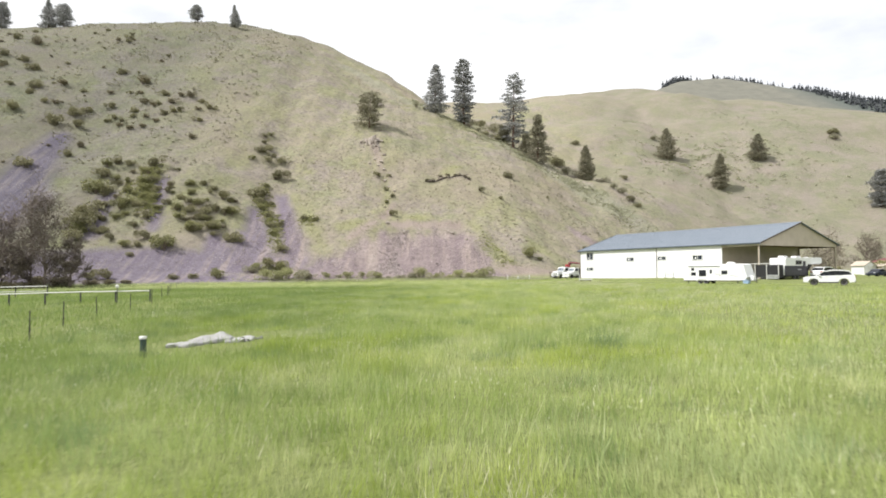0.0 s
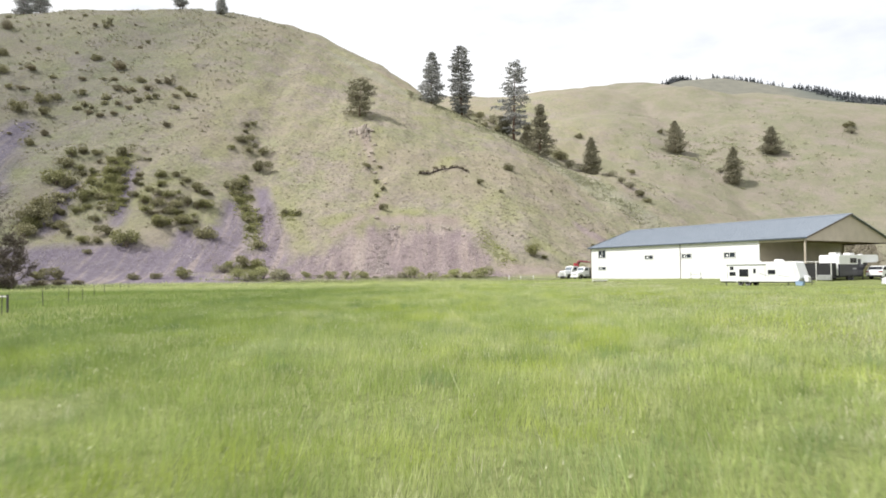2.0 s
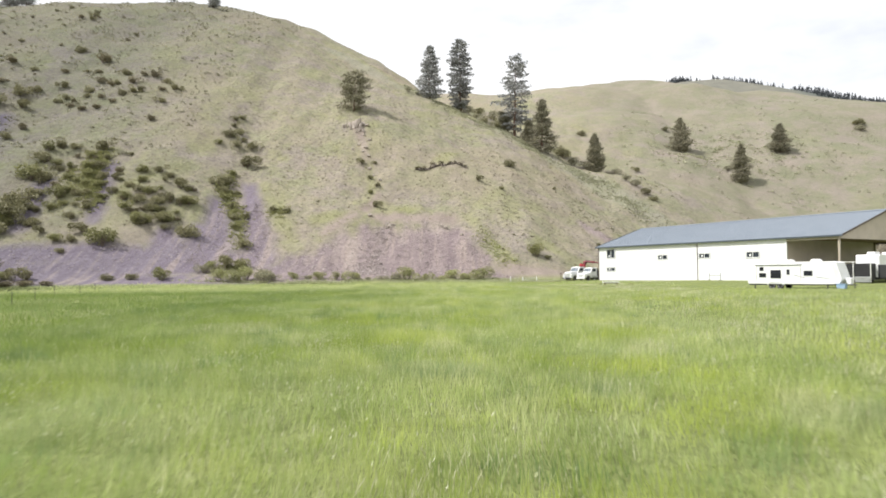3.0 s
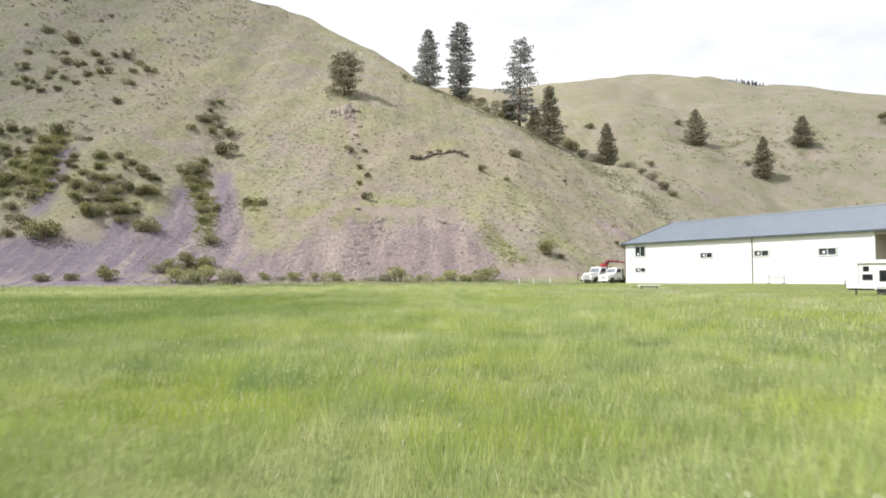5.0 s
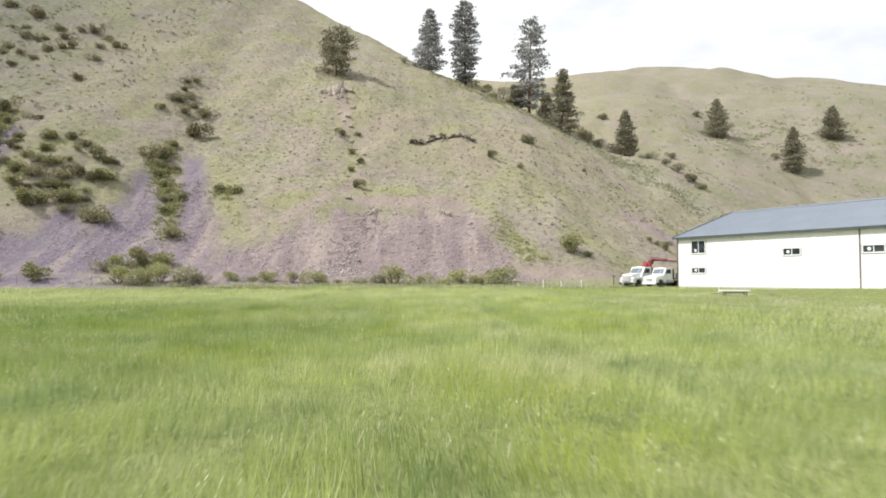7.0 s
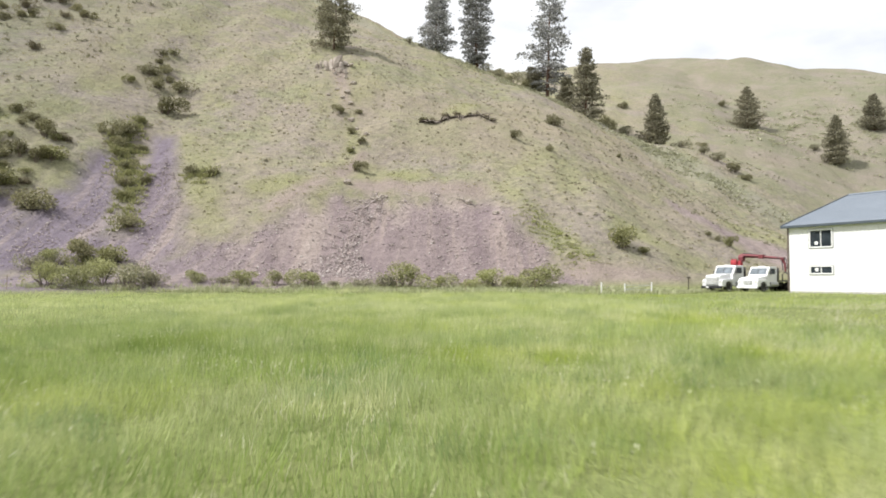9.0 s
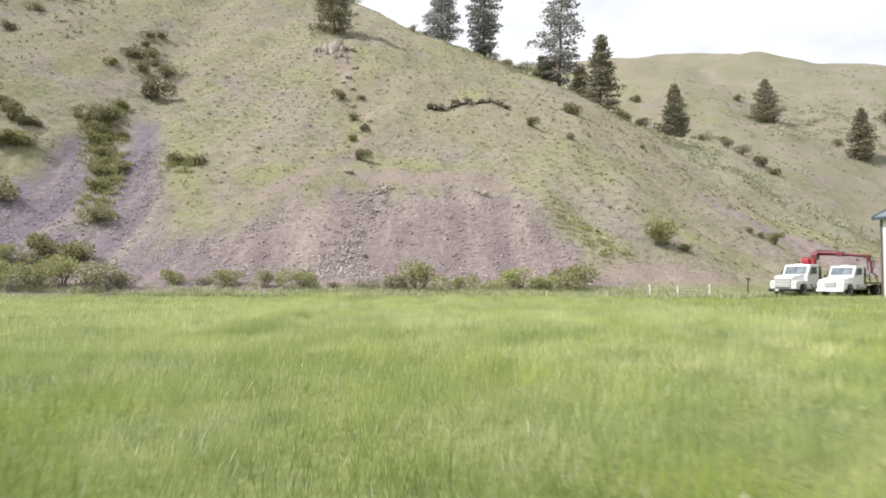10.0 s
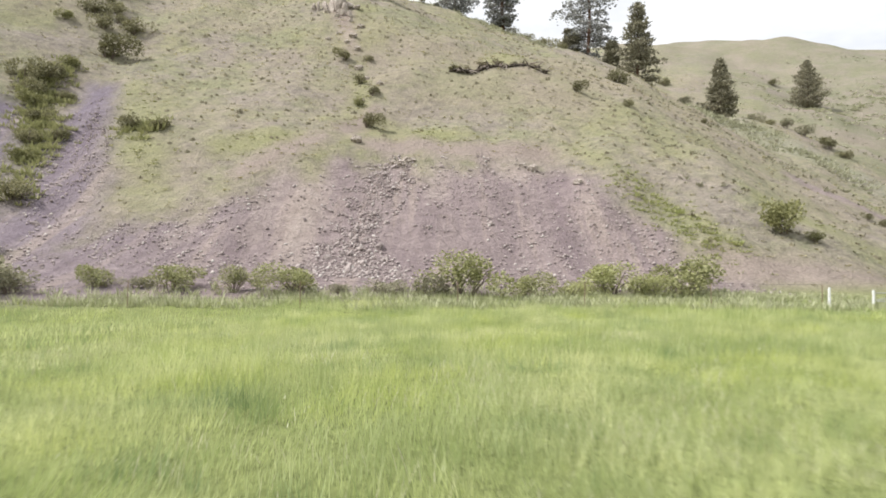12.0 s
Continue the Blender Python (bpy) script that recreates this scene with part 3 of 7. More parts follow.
def tube(pts, radii, sides=8):
    bm = bmesh.new()
    add_tube(bm, pts, radii, sides)
    bmesh.ops.recalc_face_normals(bm, faces=bm.faces)
    return bm


def extruded(outline, y0, y1, bevel=0.0, segments=2):
    """A side outline in x and z, carried from y0 to y1."""
    bm = bmesh.new()
    a = [bm.verts.new((x, y0, z)) for x, z in outline]
    b = [bm.verts.new((x, y1, z)) for x, z in outline]
    bm.faces.new(a)
    bm.faces.new(b[::-1])
    n = len(outline)
    for i in range(n):
        bm.faces.new((a[i], b[i], b[(i + 1) % n], a[(i + 1) % n]))
    bmesh.ops.recalc_face_normals(bm, faces=bm.faces)
    if bevel:
        bmesh.ops.bevel(bm, geom=list(bm.edges), offset=bevel, segments=segments, profile=0.6, affect="EDGES", clamp_overlap=True)
    return bm


def raw_mesh(name, co, faces_n, mat, smooth=False):
    """A mesh out of arrays: co (n, k, 3) of separate k-cornered faces."""
    n, k = co.shape[:2]
    me = bpy.data.meshes.new(name)
    me.vertices.add(n * k)
    me.vertices.foreach_set("co", np.ascontiguousarray(co, dtype=np.float32).ravel())
    me.loops.add(n * k)
    me.loops.foreach_set("vertex_index", np.arange(n * k, dtype=np.int32))
    me.polygons.add(n)
    me.polygons.foreach_set("loop_start", np.arange(0, n * k, k, dtype=np.int32))
    me.update(calc_edges=True)
    me.materials.append(mat)
    return me

# ---------------- the barn ----------------
BARN = Matrix.Translation((26.53, 131.2, 0.93)) @ Matrix.Rotation(-1.023, 4, "Z")
BL, BW, BH, BR = 37.68, 20.4, 5.25, 3.23      # length, width, eave height, rise of the ridge
OPEN_AT = 31.4                               # where the closed part ends and the open bay begins
# along +x the long white wall runs away from its far corner, +y goes into the barn


def ribbed(length, height, rib=0.3, proud=0.02, thick=0.05):
    """A sheet of ribbed metal in x and z, its face towards -y."""
    bm = bmesh.new()
    n = int(length / rib)
    prof = []
    for k in range(n):
        x = k * length / n
        prof += [(x, 0.0), (x + rib * 0.80, 0.0), (x + rib * 0.86, -proud), (x + rib * 0.94, -proud)]
    prof.append((length, 0.0))
    front = [(bm.verts.new((x, y, 0)), bm.verts.new((x, y, height))) for x, y in prof]
    rear = [(bm.verts.new((x, thick, 0)), bm.verts.new((x, thick, height))) for x in (0, length)]
    for a, b in zip(front, front[1:]):
        bm.faces.new((a[0], b[0], b[1], a[1]))
    bm.faces.new((rear[1][0], rear[0][0], rear[0][1], rear[1][1]))
    bm.faces.new((rear[0][0], front[0][0], front[0][1], rear[0][1]))
    bm.faces.new((front[-1][0], rear[1][0], rear[1][1], front[-1][1]))
    return bm


def wall_pieces(holes, length, height):
    """Split a wall round its window holes: rectangles (x0, x1, z0, z1)."""
    xs = sorted({0, length, *[h[0] for h in holes], *[h[1] for h in holes]})
    out = []
    for a, b in zip(xs, xs[1:]):
        cuts = sorted((h[2], h[3]) for h in holes if h[0] <= a and h[1] >= b)
        z = 0
        for lo, hi in cuts:
            out.append((a, b, z, lo))
            z = hi
        out.append((a, b, z, height))
    return out


def barn_window(parent, x0, x1, z0, z1, panes=2):
    w = new("window")
    w.parent = parent
    bm = bmesh.new()
    t = 0.1
    for a in ((x0 - t, x1 + t, z1, z1 + t), (x0 - t, x1 + t, z0 - t, z0), (x0 - t, x0, z0, z1), (x1, x1 + t, z0, z1)):
        add_box(bm, a[0], a[1], -0.055, 0.06, a[2], a[3], 0.008)
    part("frame", bm, M_WHITE, w)
    # grey ring draws the shadow line round the white frame
    bm = bmesh.new()
    for a in ((x0 - 0.15, x1 + 0.15, z1 + t, z1 + 0.15), (x0 - 0.15, x1 + 0.15, z0 - 0.15, z0 - t), (x0 - 0.15, x0 - t, z0 - t, z1 + t), (x1 + t, x1 + 0.15, z0 - t, z1 + t)):
        add_box(bm, a[0], a[1], -0.04, 0.0, a[2], a[3], 0.005)
    part("casing", bm, M_STEEL, w, "grey outline standing in for the frame's shadow")
    step = (x1 - x0) / panes
    for k in range(panes):
        part("pane", box(x0 + k * step + 0.02, x0 + (k + 1) * step - 0.02, 0.02, 0.035, z0, z1), M_GLASS, w)
    # pale patch set on the pane for its bright reflection
    c = x0 + 0.28 * step * 2
    part("notice", extruded([(c - 0.14, z0 + 0.15), (c - 0.16, z0 + 0.36), (c - 0.02, z0 + 0.42), (c + 0.13, z0 + 0.38), (c + 0.1, z0 + 0.12)], 0.012, 0.019), M_WHITE, w, "pale patch standing in for a reflection in the glass")
    for k in range(1, panes):
        part("mullion", box(x0 + k * step - 0.03, x0 + k * step + 0.03, -0.03, 0.05, z0, z1, 0.005), M_WHITE, w)
    return w


def build_barn():
    b = thing("pole_barn", BARN, "long white metal pole barn with blue-grey roof and open end bay", "barn")
    holes = [(1.80, 3.42, 3.57, 4.80), (1.80, 3.42, 1.52, 2.0), (11.93, 13.5, 3.12, 3.66), (18.95, 20.6, 3.14, 3.68), (26.1, 27.8, 3.04, 3.68)]
    for x0, x1, z0, z1 in wall_pieces(holes, OPEN_AT, BH):
        piece = ribbed(x1 - x0, z1 - z0)
        bmesh.ops.translate(piece, verts=piece.verts, vec=(x0, 0, z0))
        part("wall_panel", piece, M_WHITE_METAL, b)
    for h in holes:
        barn_window(b, *h)
    part("seam_trim", box(18.63, 18.73, -0.07, 0.0, 0.0, BH - 0.02, 0.01), M_BROWN_TRIM, b, "dark downspout at the wall seam")
    part("corner_trim", box(-0.08, 0.06, -0.05, 0.1, 0.0, BH - 0.02, 0.01), M_BROWN_TRIM, b, "dark corner trim")
    part("corner_trim", box(OPEN_AT - 0.1, OPEN_AT + 0.05, -0.045, 0.1, 0.0, BH - 0.02, 0.01), M_WHITE, b)
    part("footing", box(0.02, OPEN_AT - 0.02, -0.03, 0.2, -0.6, 0.10, 0.01), M_CONCRETE, b)
    # inner walls and far walls
    bm = ribbed(BW - 0.2, BH + 0.1)
    bmesh.ops.transform(bm, matrix=Matrix.Translation((OPEN_AT, 0.12, 0)) @ Matrix.Rotation(radians(90), 4, "Z"), verts=bm.verts)
    part("bay_wall", bm, M_TAN_METAL, b, "tan metal wall inside the open bay")
    bm = ribbed(BW - 0.2, BH)
    bmesh.ops.transform(bm, matrix=Matrix.Translation((0.0, BW - 0.1, 0)) @ Matrix.Rotation(radians(-90), 4, "Z"), verts=bm.verts)
    part("end_wall", bm, M_WHITE_METAL, b)
    bm = ribbed(OPEN_AT, BH)
    bmesh.ops.transform(bm, matrix=Matrix.Translation((OPEN_AT, BW, 0)) @ Matrix.Rotation(radians(180), 4, "Z"), verts=bm.verts)
    part("back_wall", bm, M_WHITE_METAL, b)
    # roof: two ribbed slopes with overhang
    run = BW / 2 + 0.3
    tilt = math.atan2(BR, BW / 2)
    slope = run / math.cos(tilt)
    eave = BH - 0.3 * math.tan(tilt) + 0.12
    for k in range(2):
        bm = ribbed(BL + 0.9, slope, 0.3, 0.03, 0.06)
        m = Matrix.Translation((-0.45, -0.3, eave)) @ Matrix.Rotation(-(math.pi / 2 - tilt), 4, "X")
        if k:
            m = Matrix.Translation((BL, BW, 0)) @ Matrix.Rotation(math.pi, 4, "Z") @ m
        bmesh.ops.transform(bm, matrix=m, verts=bm.verts)
        bmesh.ops.recalc_face_normals(bm, faces=bm.faces)
        part("roof_slope", bm, M_ROOF, b)
    top = BH + BR + 0.14
    part("ridge_cap", extruded([(-0.28, -0.06), (0, 0.07), (0.28, -0.06), (0, 0.02)], -0.46, BL + 0.46), M_ROOF, b).matrix_basis = \
        Matrix.Translation((0, BW / 2, top)) @ Matrix.Rotation(radians(-90), 4, "Z")
    for y in (-0.32, BW + 0.25):
        part("gutter", box(-0.45, BL + 0.45, y - 0.06, y + 0.07, eave - 0.17, eave + 0.03, 0.02), M_TRIM, b, "dark blue eave trim")
    # gables with rake trim
    for x in (0.0, BL):
        bm = bmesh.new()
        th = 0.12
        pts = [(0.05, BH - 0.35), (BW - 0.05, BH - 0.35), (BW - 0.05, BH + 0.02), (BW / 2, BH + BR), (0.05, BH + 0.02)]
        a = [bm.verts.new((x - th / 2, y, z)) for y, z in pts]
        c = [bm.verts.new((x + th / 2, y, z)) for y, z in pts]
        bm.faces.new(a)
        bm.faces.new(c[::-1])
        for i in range(5):
            bm.faces.new((a[i], c[i], c[(i + 1) % 5], a[(i + 1) % 5]))
        bmesh.ops.recalc_face_normals(bm, faces=bm.faces)
        part("gable", bm, M_TAN_METAL if x else M_WHITE_METAL, b, "tan gable panel" if x else "")
        for s in (0, 1):
            bm = box(0, slope, -0.02, 0.03, -0.2, 0.02, 0.008)
            e = Matrix.Translation((x + (0.46 if x else -0.46), -0.3, eave + 0.06)) @ Matrix.Rotation(radians(90), 4, "Z") @ Matrix.Rotation(-tilt, 4, "Y")
            if s:
                e = Matrix.Translation((x * 2, BW, 0)) @ Matrix.Rotation(math.pi, 4, "Z") @ Matrix.Translation((0, 0, 0)) @ Matrix.Translation((x - (x + (0.46 if x else -0.46)) + x, 0, 0)) @ \
                    Matrix.Translation((-x + 0.0, 0, 0)) @ Matrix.Translation((0, -0.3, eave + 0.06)) @ Matrix.Rotation(radians(90), 4, "Z") @ Matrix.Rotation(-tilt, 4, "Y")
            bmesh.ops.transform(bm, matrix=e, verts=bm.verts)
            part("rake_trim", bm, M_BROWN_TRIM if x else M_TRIM, b)
    # open bay: posts, beams, header
    for px, py in ((BL - 0.1, 0.1), (BL - 0.1, BW - 0.1), (OPEN_AT + 0.15, BW - 0.1)):
        part("post", box(px - 0.1, px + 0.1, py - 0.1, py + 0.1, -0.5, BH - 0.3, 0.015), M_TAN_METAL, b, "tan steel-clad post")
    part("header_beam", box(OPEN_AT, BL, -0.05, 0.15, BH - 0.42, BH - 0.02, 0.01), M_TAN_METAL, b)
    part("header_beam", box(OPEN_AT, BL, BW - 0.15, BW + 0.05, BH - 0.42, BH - 0.02, 0.01), M_BROWN_TRIM, b)
    for k in range(5):
        x = OPEN_AT + 0.6 + k * 1.3
        bm = bmesh.new()
        add_box(bm, x - 0.03, x + 0.03, 0.2, BW - 0.2, BH - 0.25, BH - 0.1)
        for s in range(1, 9):
            y = BW * s / 9
            h = BR * (1 - abs(y - BW / 2) / (BW / 2)) - 0.15
            if h > 0.3:
                add_box(bm, x - 0.025, x + 0.025, y - 0.05, y + 0.05, BH - 0.1, BH + h)
        part("truss", bm, M_WOOD, b)
    part("slab", box(OPEN_AT + 0.1, BL - 0.05, 0.15, BW - 0.1, -0.35, 0.06, 0.02), M_CONCRETE, b, "concrete floor of the open bay")
    return b


barn = build_barn()

# ---------------- where the shrubs stand: x, y and width ----------------
SLOPE_SHRUBS = [
    (-148.1, 245.8, 4.6), (-137.1, 225.9, 5.2), (-144.3, 231.5, 3.8), (-147.1, 225.8, 3.1), (-110.4, 231.0, 4.3), (-126.2, 197.5, 5.0),
    (-113.2, 196.4, 5.0), (-107.8, 204.8, 3.8), (-110.8, 202.4, 4.7), (-107.2, 197.5, 3.7), (-128.2, 212.2, 4.4), (-120.7, 204.1, 2.8),
    (-117.7, 204.5, 2.6), (-122.1, 216.3, 4.0), (-107.2, 172.7, 4.8), (-73.8, 203.3, 2.8), (-71.9, 193.1, 2.7), (-120.4, 259.2, 2.9),
    (-122.9, 255.0, 2.8), (-119.5, 255.9, 2.6), (-100.7, 181.1, 3.4), (-100.7, 187.4, 3.0), (-127.8, 207.6, 2.9), (-136.6, 212.1, 2.9),
    (-158.8, 249.8, 3.5), (-152.3, 232.8, 4.3),]
THICKET = [
    (-100.6, 226.5, 5.2), (-98.5, 219.1, 2.6), (-89.8, 218.3, 3.4), (-84.3, 217.3, 2.6), (-81.9, 218.5, 3.4), (-93.5, 211.2, 3.5),
    (-89.7, 209.3, 2.5), (-85.5, 212.3, 3.3), (-88.7, 210.4, 2.5), (-84.7, 204.3, 2.8), (-81.8, 205.5, 3.2), (-81.0, 207.0, 2.5),
    (-76.9, 215.9, 3.0), (-73.1, 211.7, 3.5), (-76.3, 210.2, 2.5), (-94.0, 205.8, 2.9), (-88.9, 202.0, 2.4), (-85.5, 200.8, 2.4),
    (-88.0, 197.9, 2.4), (-92.9, 202.4, 2.4), (-98.7, 202.8, 2.8), (-95.4, 200.7, 2.4), (-100.8, 201.3, 2.2), (-102.8, 209.0, 3.3),
    (-91.0, 196.5, 2.4), (-95.2, 198.5, 2.4),]
GREEN_COLUMN = [
    (-74.7, 176.1, 4.1), (-76.6, 173.5, 2.7), (-72.8, 173.5, 2.4), (-75.2, 169.3, 2.8), (-72.9, 170.5, 2.4), (-74.0, 167.6, 2.6),
    (-71.3, 167.0, 2.3), (-73.0, 164.5, 2.4), (-70.1, 163.9, 2.4), (-71.3, 161.4, 2.5), (-68.1, 160.4, 2.5), (-69.1, 157.5, 2.3),
    (-79.0, 169.8, 2.4), (-77.2, 166.0, 2.2), (-69.6, 164.6, 2.1),]
LOWER_LEFT = [
    (-84.7, 176.8, 4.1), (-82.0, 176.7, 2.8), (-86.9, 175.3, 3.2), (-86.0, 172.0, 4.4), (-85.4, 165.6, 6.1), (-82.9, 171.4, 2.7),
    (-81.8, 169.9, 2.7), (-76.5, 160.7, 4.5), (-74.4, 158.6, 2.2), (-75.9, 157.1, 2.9), (-73.5, 161.8, 2.5), (-83.0, 156.8, 6.5),
    (-81.2, 152.7, 5.7), (-76.5, 151.2, 3.5), (-75.4, 165.5, 1.8), (-79.8, 156.3, 2.9), (-81.5, 150.0, 4.2), (-70.3, 154.4, 2.4),]
RIGHT_CLUSTER = [
    (-63.0, 169.5, 3.1), (-60.0, 170.9, 2.8), (-57.2, 169.6, 2.4), (-54.4, 167.4, 3.5), (-61.7, 166.0, 2.3), (-63.7, 164.1, 2.3),
    (-63.0, 160.4, 3.0), (-60.4, 162.8, 2.3), (-58.5, 162.5, 3.4), (-59.8, 159.8, 3.0), (-56.4, 160.7, 3.3), (-54.2, 162.0, 3.4),
    (-50.7, 162.9, 3.8), (-61.3, 157.2, 2.9), (-57.2, 158.8, 2.9), (-57.2, 153.9, 3.9), (-53.5, 156.8, 3.6), (-65.6, 162.2, 2.3),]
FOOT_LEFT = [
    (-60.3, 146.2, 6.2), (-57.0, 154.0, 3.6), (-53.5, 156.8, 3.6), (-47.8, 154.1, 4.8), (-65.8, 150.3, 3.2), (-76.7, 151.1, 2.9),
    (-69.0, 146.7, 2.5), (-73.0, 148.9, 2.3), (-66.3, 146.9, 2.3), (-52.2, 161.9, 3.4), (-52.5, 154.6, 2.0), (-79.0, 156.7, 1.8),
    (-65.9, 143.0, 1.7), (-50.5, 135.9, 2.1), (-45.5, 136.6, 3.2), (-53.7, 134.7, 2.1), (-65.9, 133.1, 3.6), (-69.6, 133.2, 2.6),]
COLUMN_SHRUBS = [
    (-53.1, 202.0, 2.4), (-51.7, 203.5, 2.1), (-52.4, 199.5, 2.4), (-51.9, 194.1, 3.8), (-50.7, 197.0, 2.7), (-48.7, 193.4, 2.3),
    (-49.2, 190.5, 3.0), (-45.7, 191.5, 3.9), (-45.3, 184.0, 4.8), (-47.4, 174.5, 4.2), (-53.1, 188.7, 2.1), (-36.5, 153.4, 2.6),
    (-40.3, 159.8, 2.0), (-39.3, 163.3, 2.0), (-42.9, 166.5, 2.1), (-46.6, 171.6, 2.7), (-44.1, 172.1, 2.0), (-48.0, 172.9, 3.0),
    (-46.7, 175.8, 2.8), (-46.7, 178.3, 2.1), (-45.3, 169.2, 2.5), (-41.5, 162.9, 2.3), (-37.7, 146.0, 3.4), (-34.4, 145.5, 3.2),
    (-34.1, 165.8, 2.4), (-31.1, 164.5, 2.3),]
HILL_SHRUBS = [
    (-17.7, 187.8, 2.2), (-14.7, 188.4, 1.3), (-15.2, 182.0, 1.4), (-13.5, 178.6, 1.4), (-14.7, 176.7, 1.3), (-13.1, 170.5, 2.2),
    (22.0, 155.1, 1.3),
     (35.4, 169.7, 1.0), (36.3, 168.6, 1.2), (37.3, 167.2, 1.8), (15.5, 181.1, 1.3), (30.5, 197.0, 1.4),
    (19.3, 199.8, 3.0), (10.2, 184.1, 2.0), ]
GULLY_SHRUBS = [
    (15.7, 277.4, 5.5), (20.4, 272.2, 5.9), (10.5, 264.9, 4.9), (20.2, 303.8, 5.6), (39.9, 265.9, 5.8), (44.2, 261.4, 6.5),
    (44.9, 244.1, 4.9), (59.6, 225.2, 3.8), (57.2, 226.9, 3.4), (62.2, 221.2, 3.3), (58.2, 294.8, 3.9), (98.0, 313.0, 3.7),
    (69.1, 257.3, 3.0), (107.3, 271.0, 3.2), (63.2, 218.2, 2.9), (56.9, 238.9, 4.0), (44.3, 282.3, 3.8), (20.2, 247.5, 3.3),
    (176.7, 306.5, 6.1), (176.4, 302.5, 5.0),]
FOOT_SHRUBS = [
    (-24.0, 140.5, 2.3), (-20.3, 140.5, 3.1), (-13.6, 140.6, 3.2), (-4.7, 140.5, 4.0), (-6.6, 140.6, 2.3), (3.7, 142.9, 3.8),
    (8.1, 143.6, 4.5), (5.9, 143.0, 2.5), (-27.2, 138.1, 2.2), (-8.7, 141.0, 2.0), (-11.4, 140.5, 1.3), (-16.8, 140.5, 2.0),
    (-1.5, 140.8, 2.3), (1.1, 141.4, 2.0), (-22.1, 140.5, 1.3), (-28.7, 136.9, 4.4), (-33.2, 136.8, 3.5), (-35.9, 136.7, 3.5),
    (-31.7, 138.2, 3.6), (-40.1, 142.0, 3.2), (-39.3, 143.9, 3.4),]
DAMP_HERBS = [(14.5, 152.4, 2.0), (13.8, 153.5, 1.8), (13.2, 154.9, 1.8), (12.1, 156.9, 2.1), (11.1, 158.3, 1.7), (10.6, 160.2, 1.4), (9.6, 162.4, 1.2)]

# ---------------- trees and shrubs ----------------
def sprays(rng, centres, outward, size, aspect, spread):
    """Leaf sprays: one crooked quad each, pointing roughly outward."""
    n = len(centres)
    d = outward + rng.normal(0, spread, (n, 3))
    d /= np.linalg.norm(d, axis=1)[:, None] + 1e-9
    s = np.cross(d, rng.normal(0, 1, (n, 3)))
    s /= np.linalg.norm(s, axis=1)[:, None] + 1e-9
    k = (size * rng.uniform(0.6, 1.4, n))[:, None]
    w = k * aspect
    a = centres - d * k * 0.4 - s * w * 0.25
    b = centres - d * k * 0.1 + s * w * 0.6
    c = centres + d * k * 0.7 + s * w * 0.1
    e = centres + d * k * 0.15 - s * w * 0.6
    return np.stack([a, b, c, e], 1)


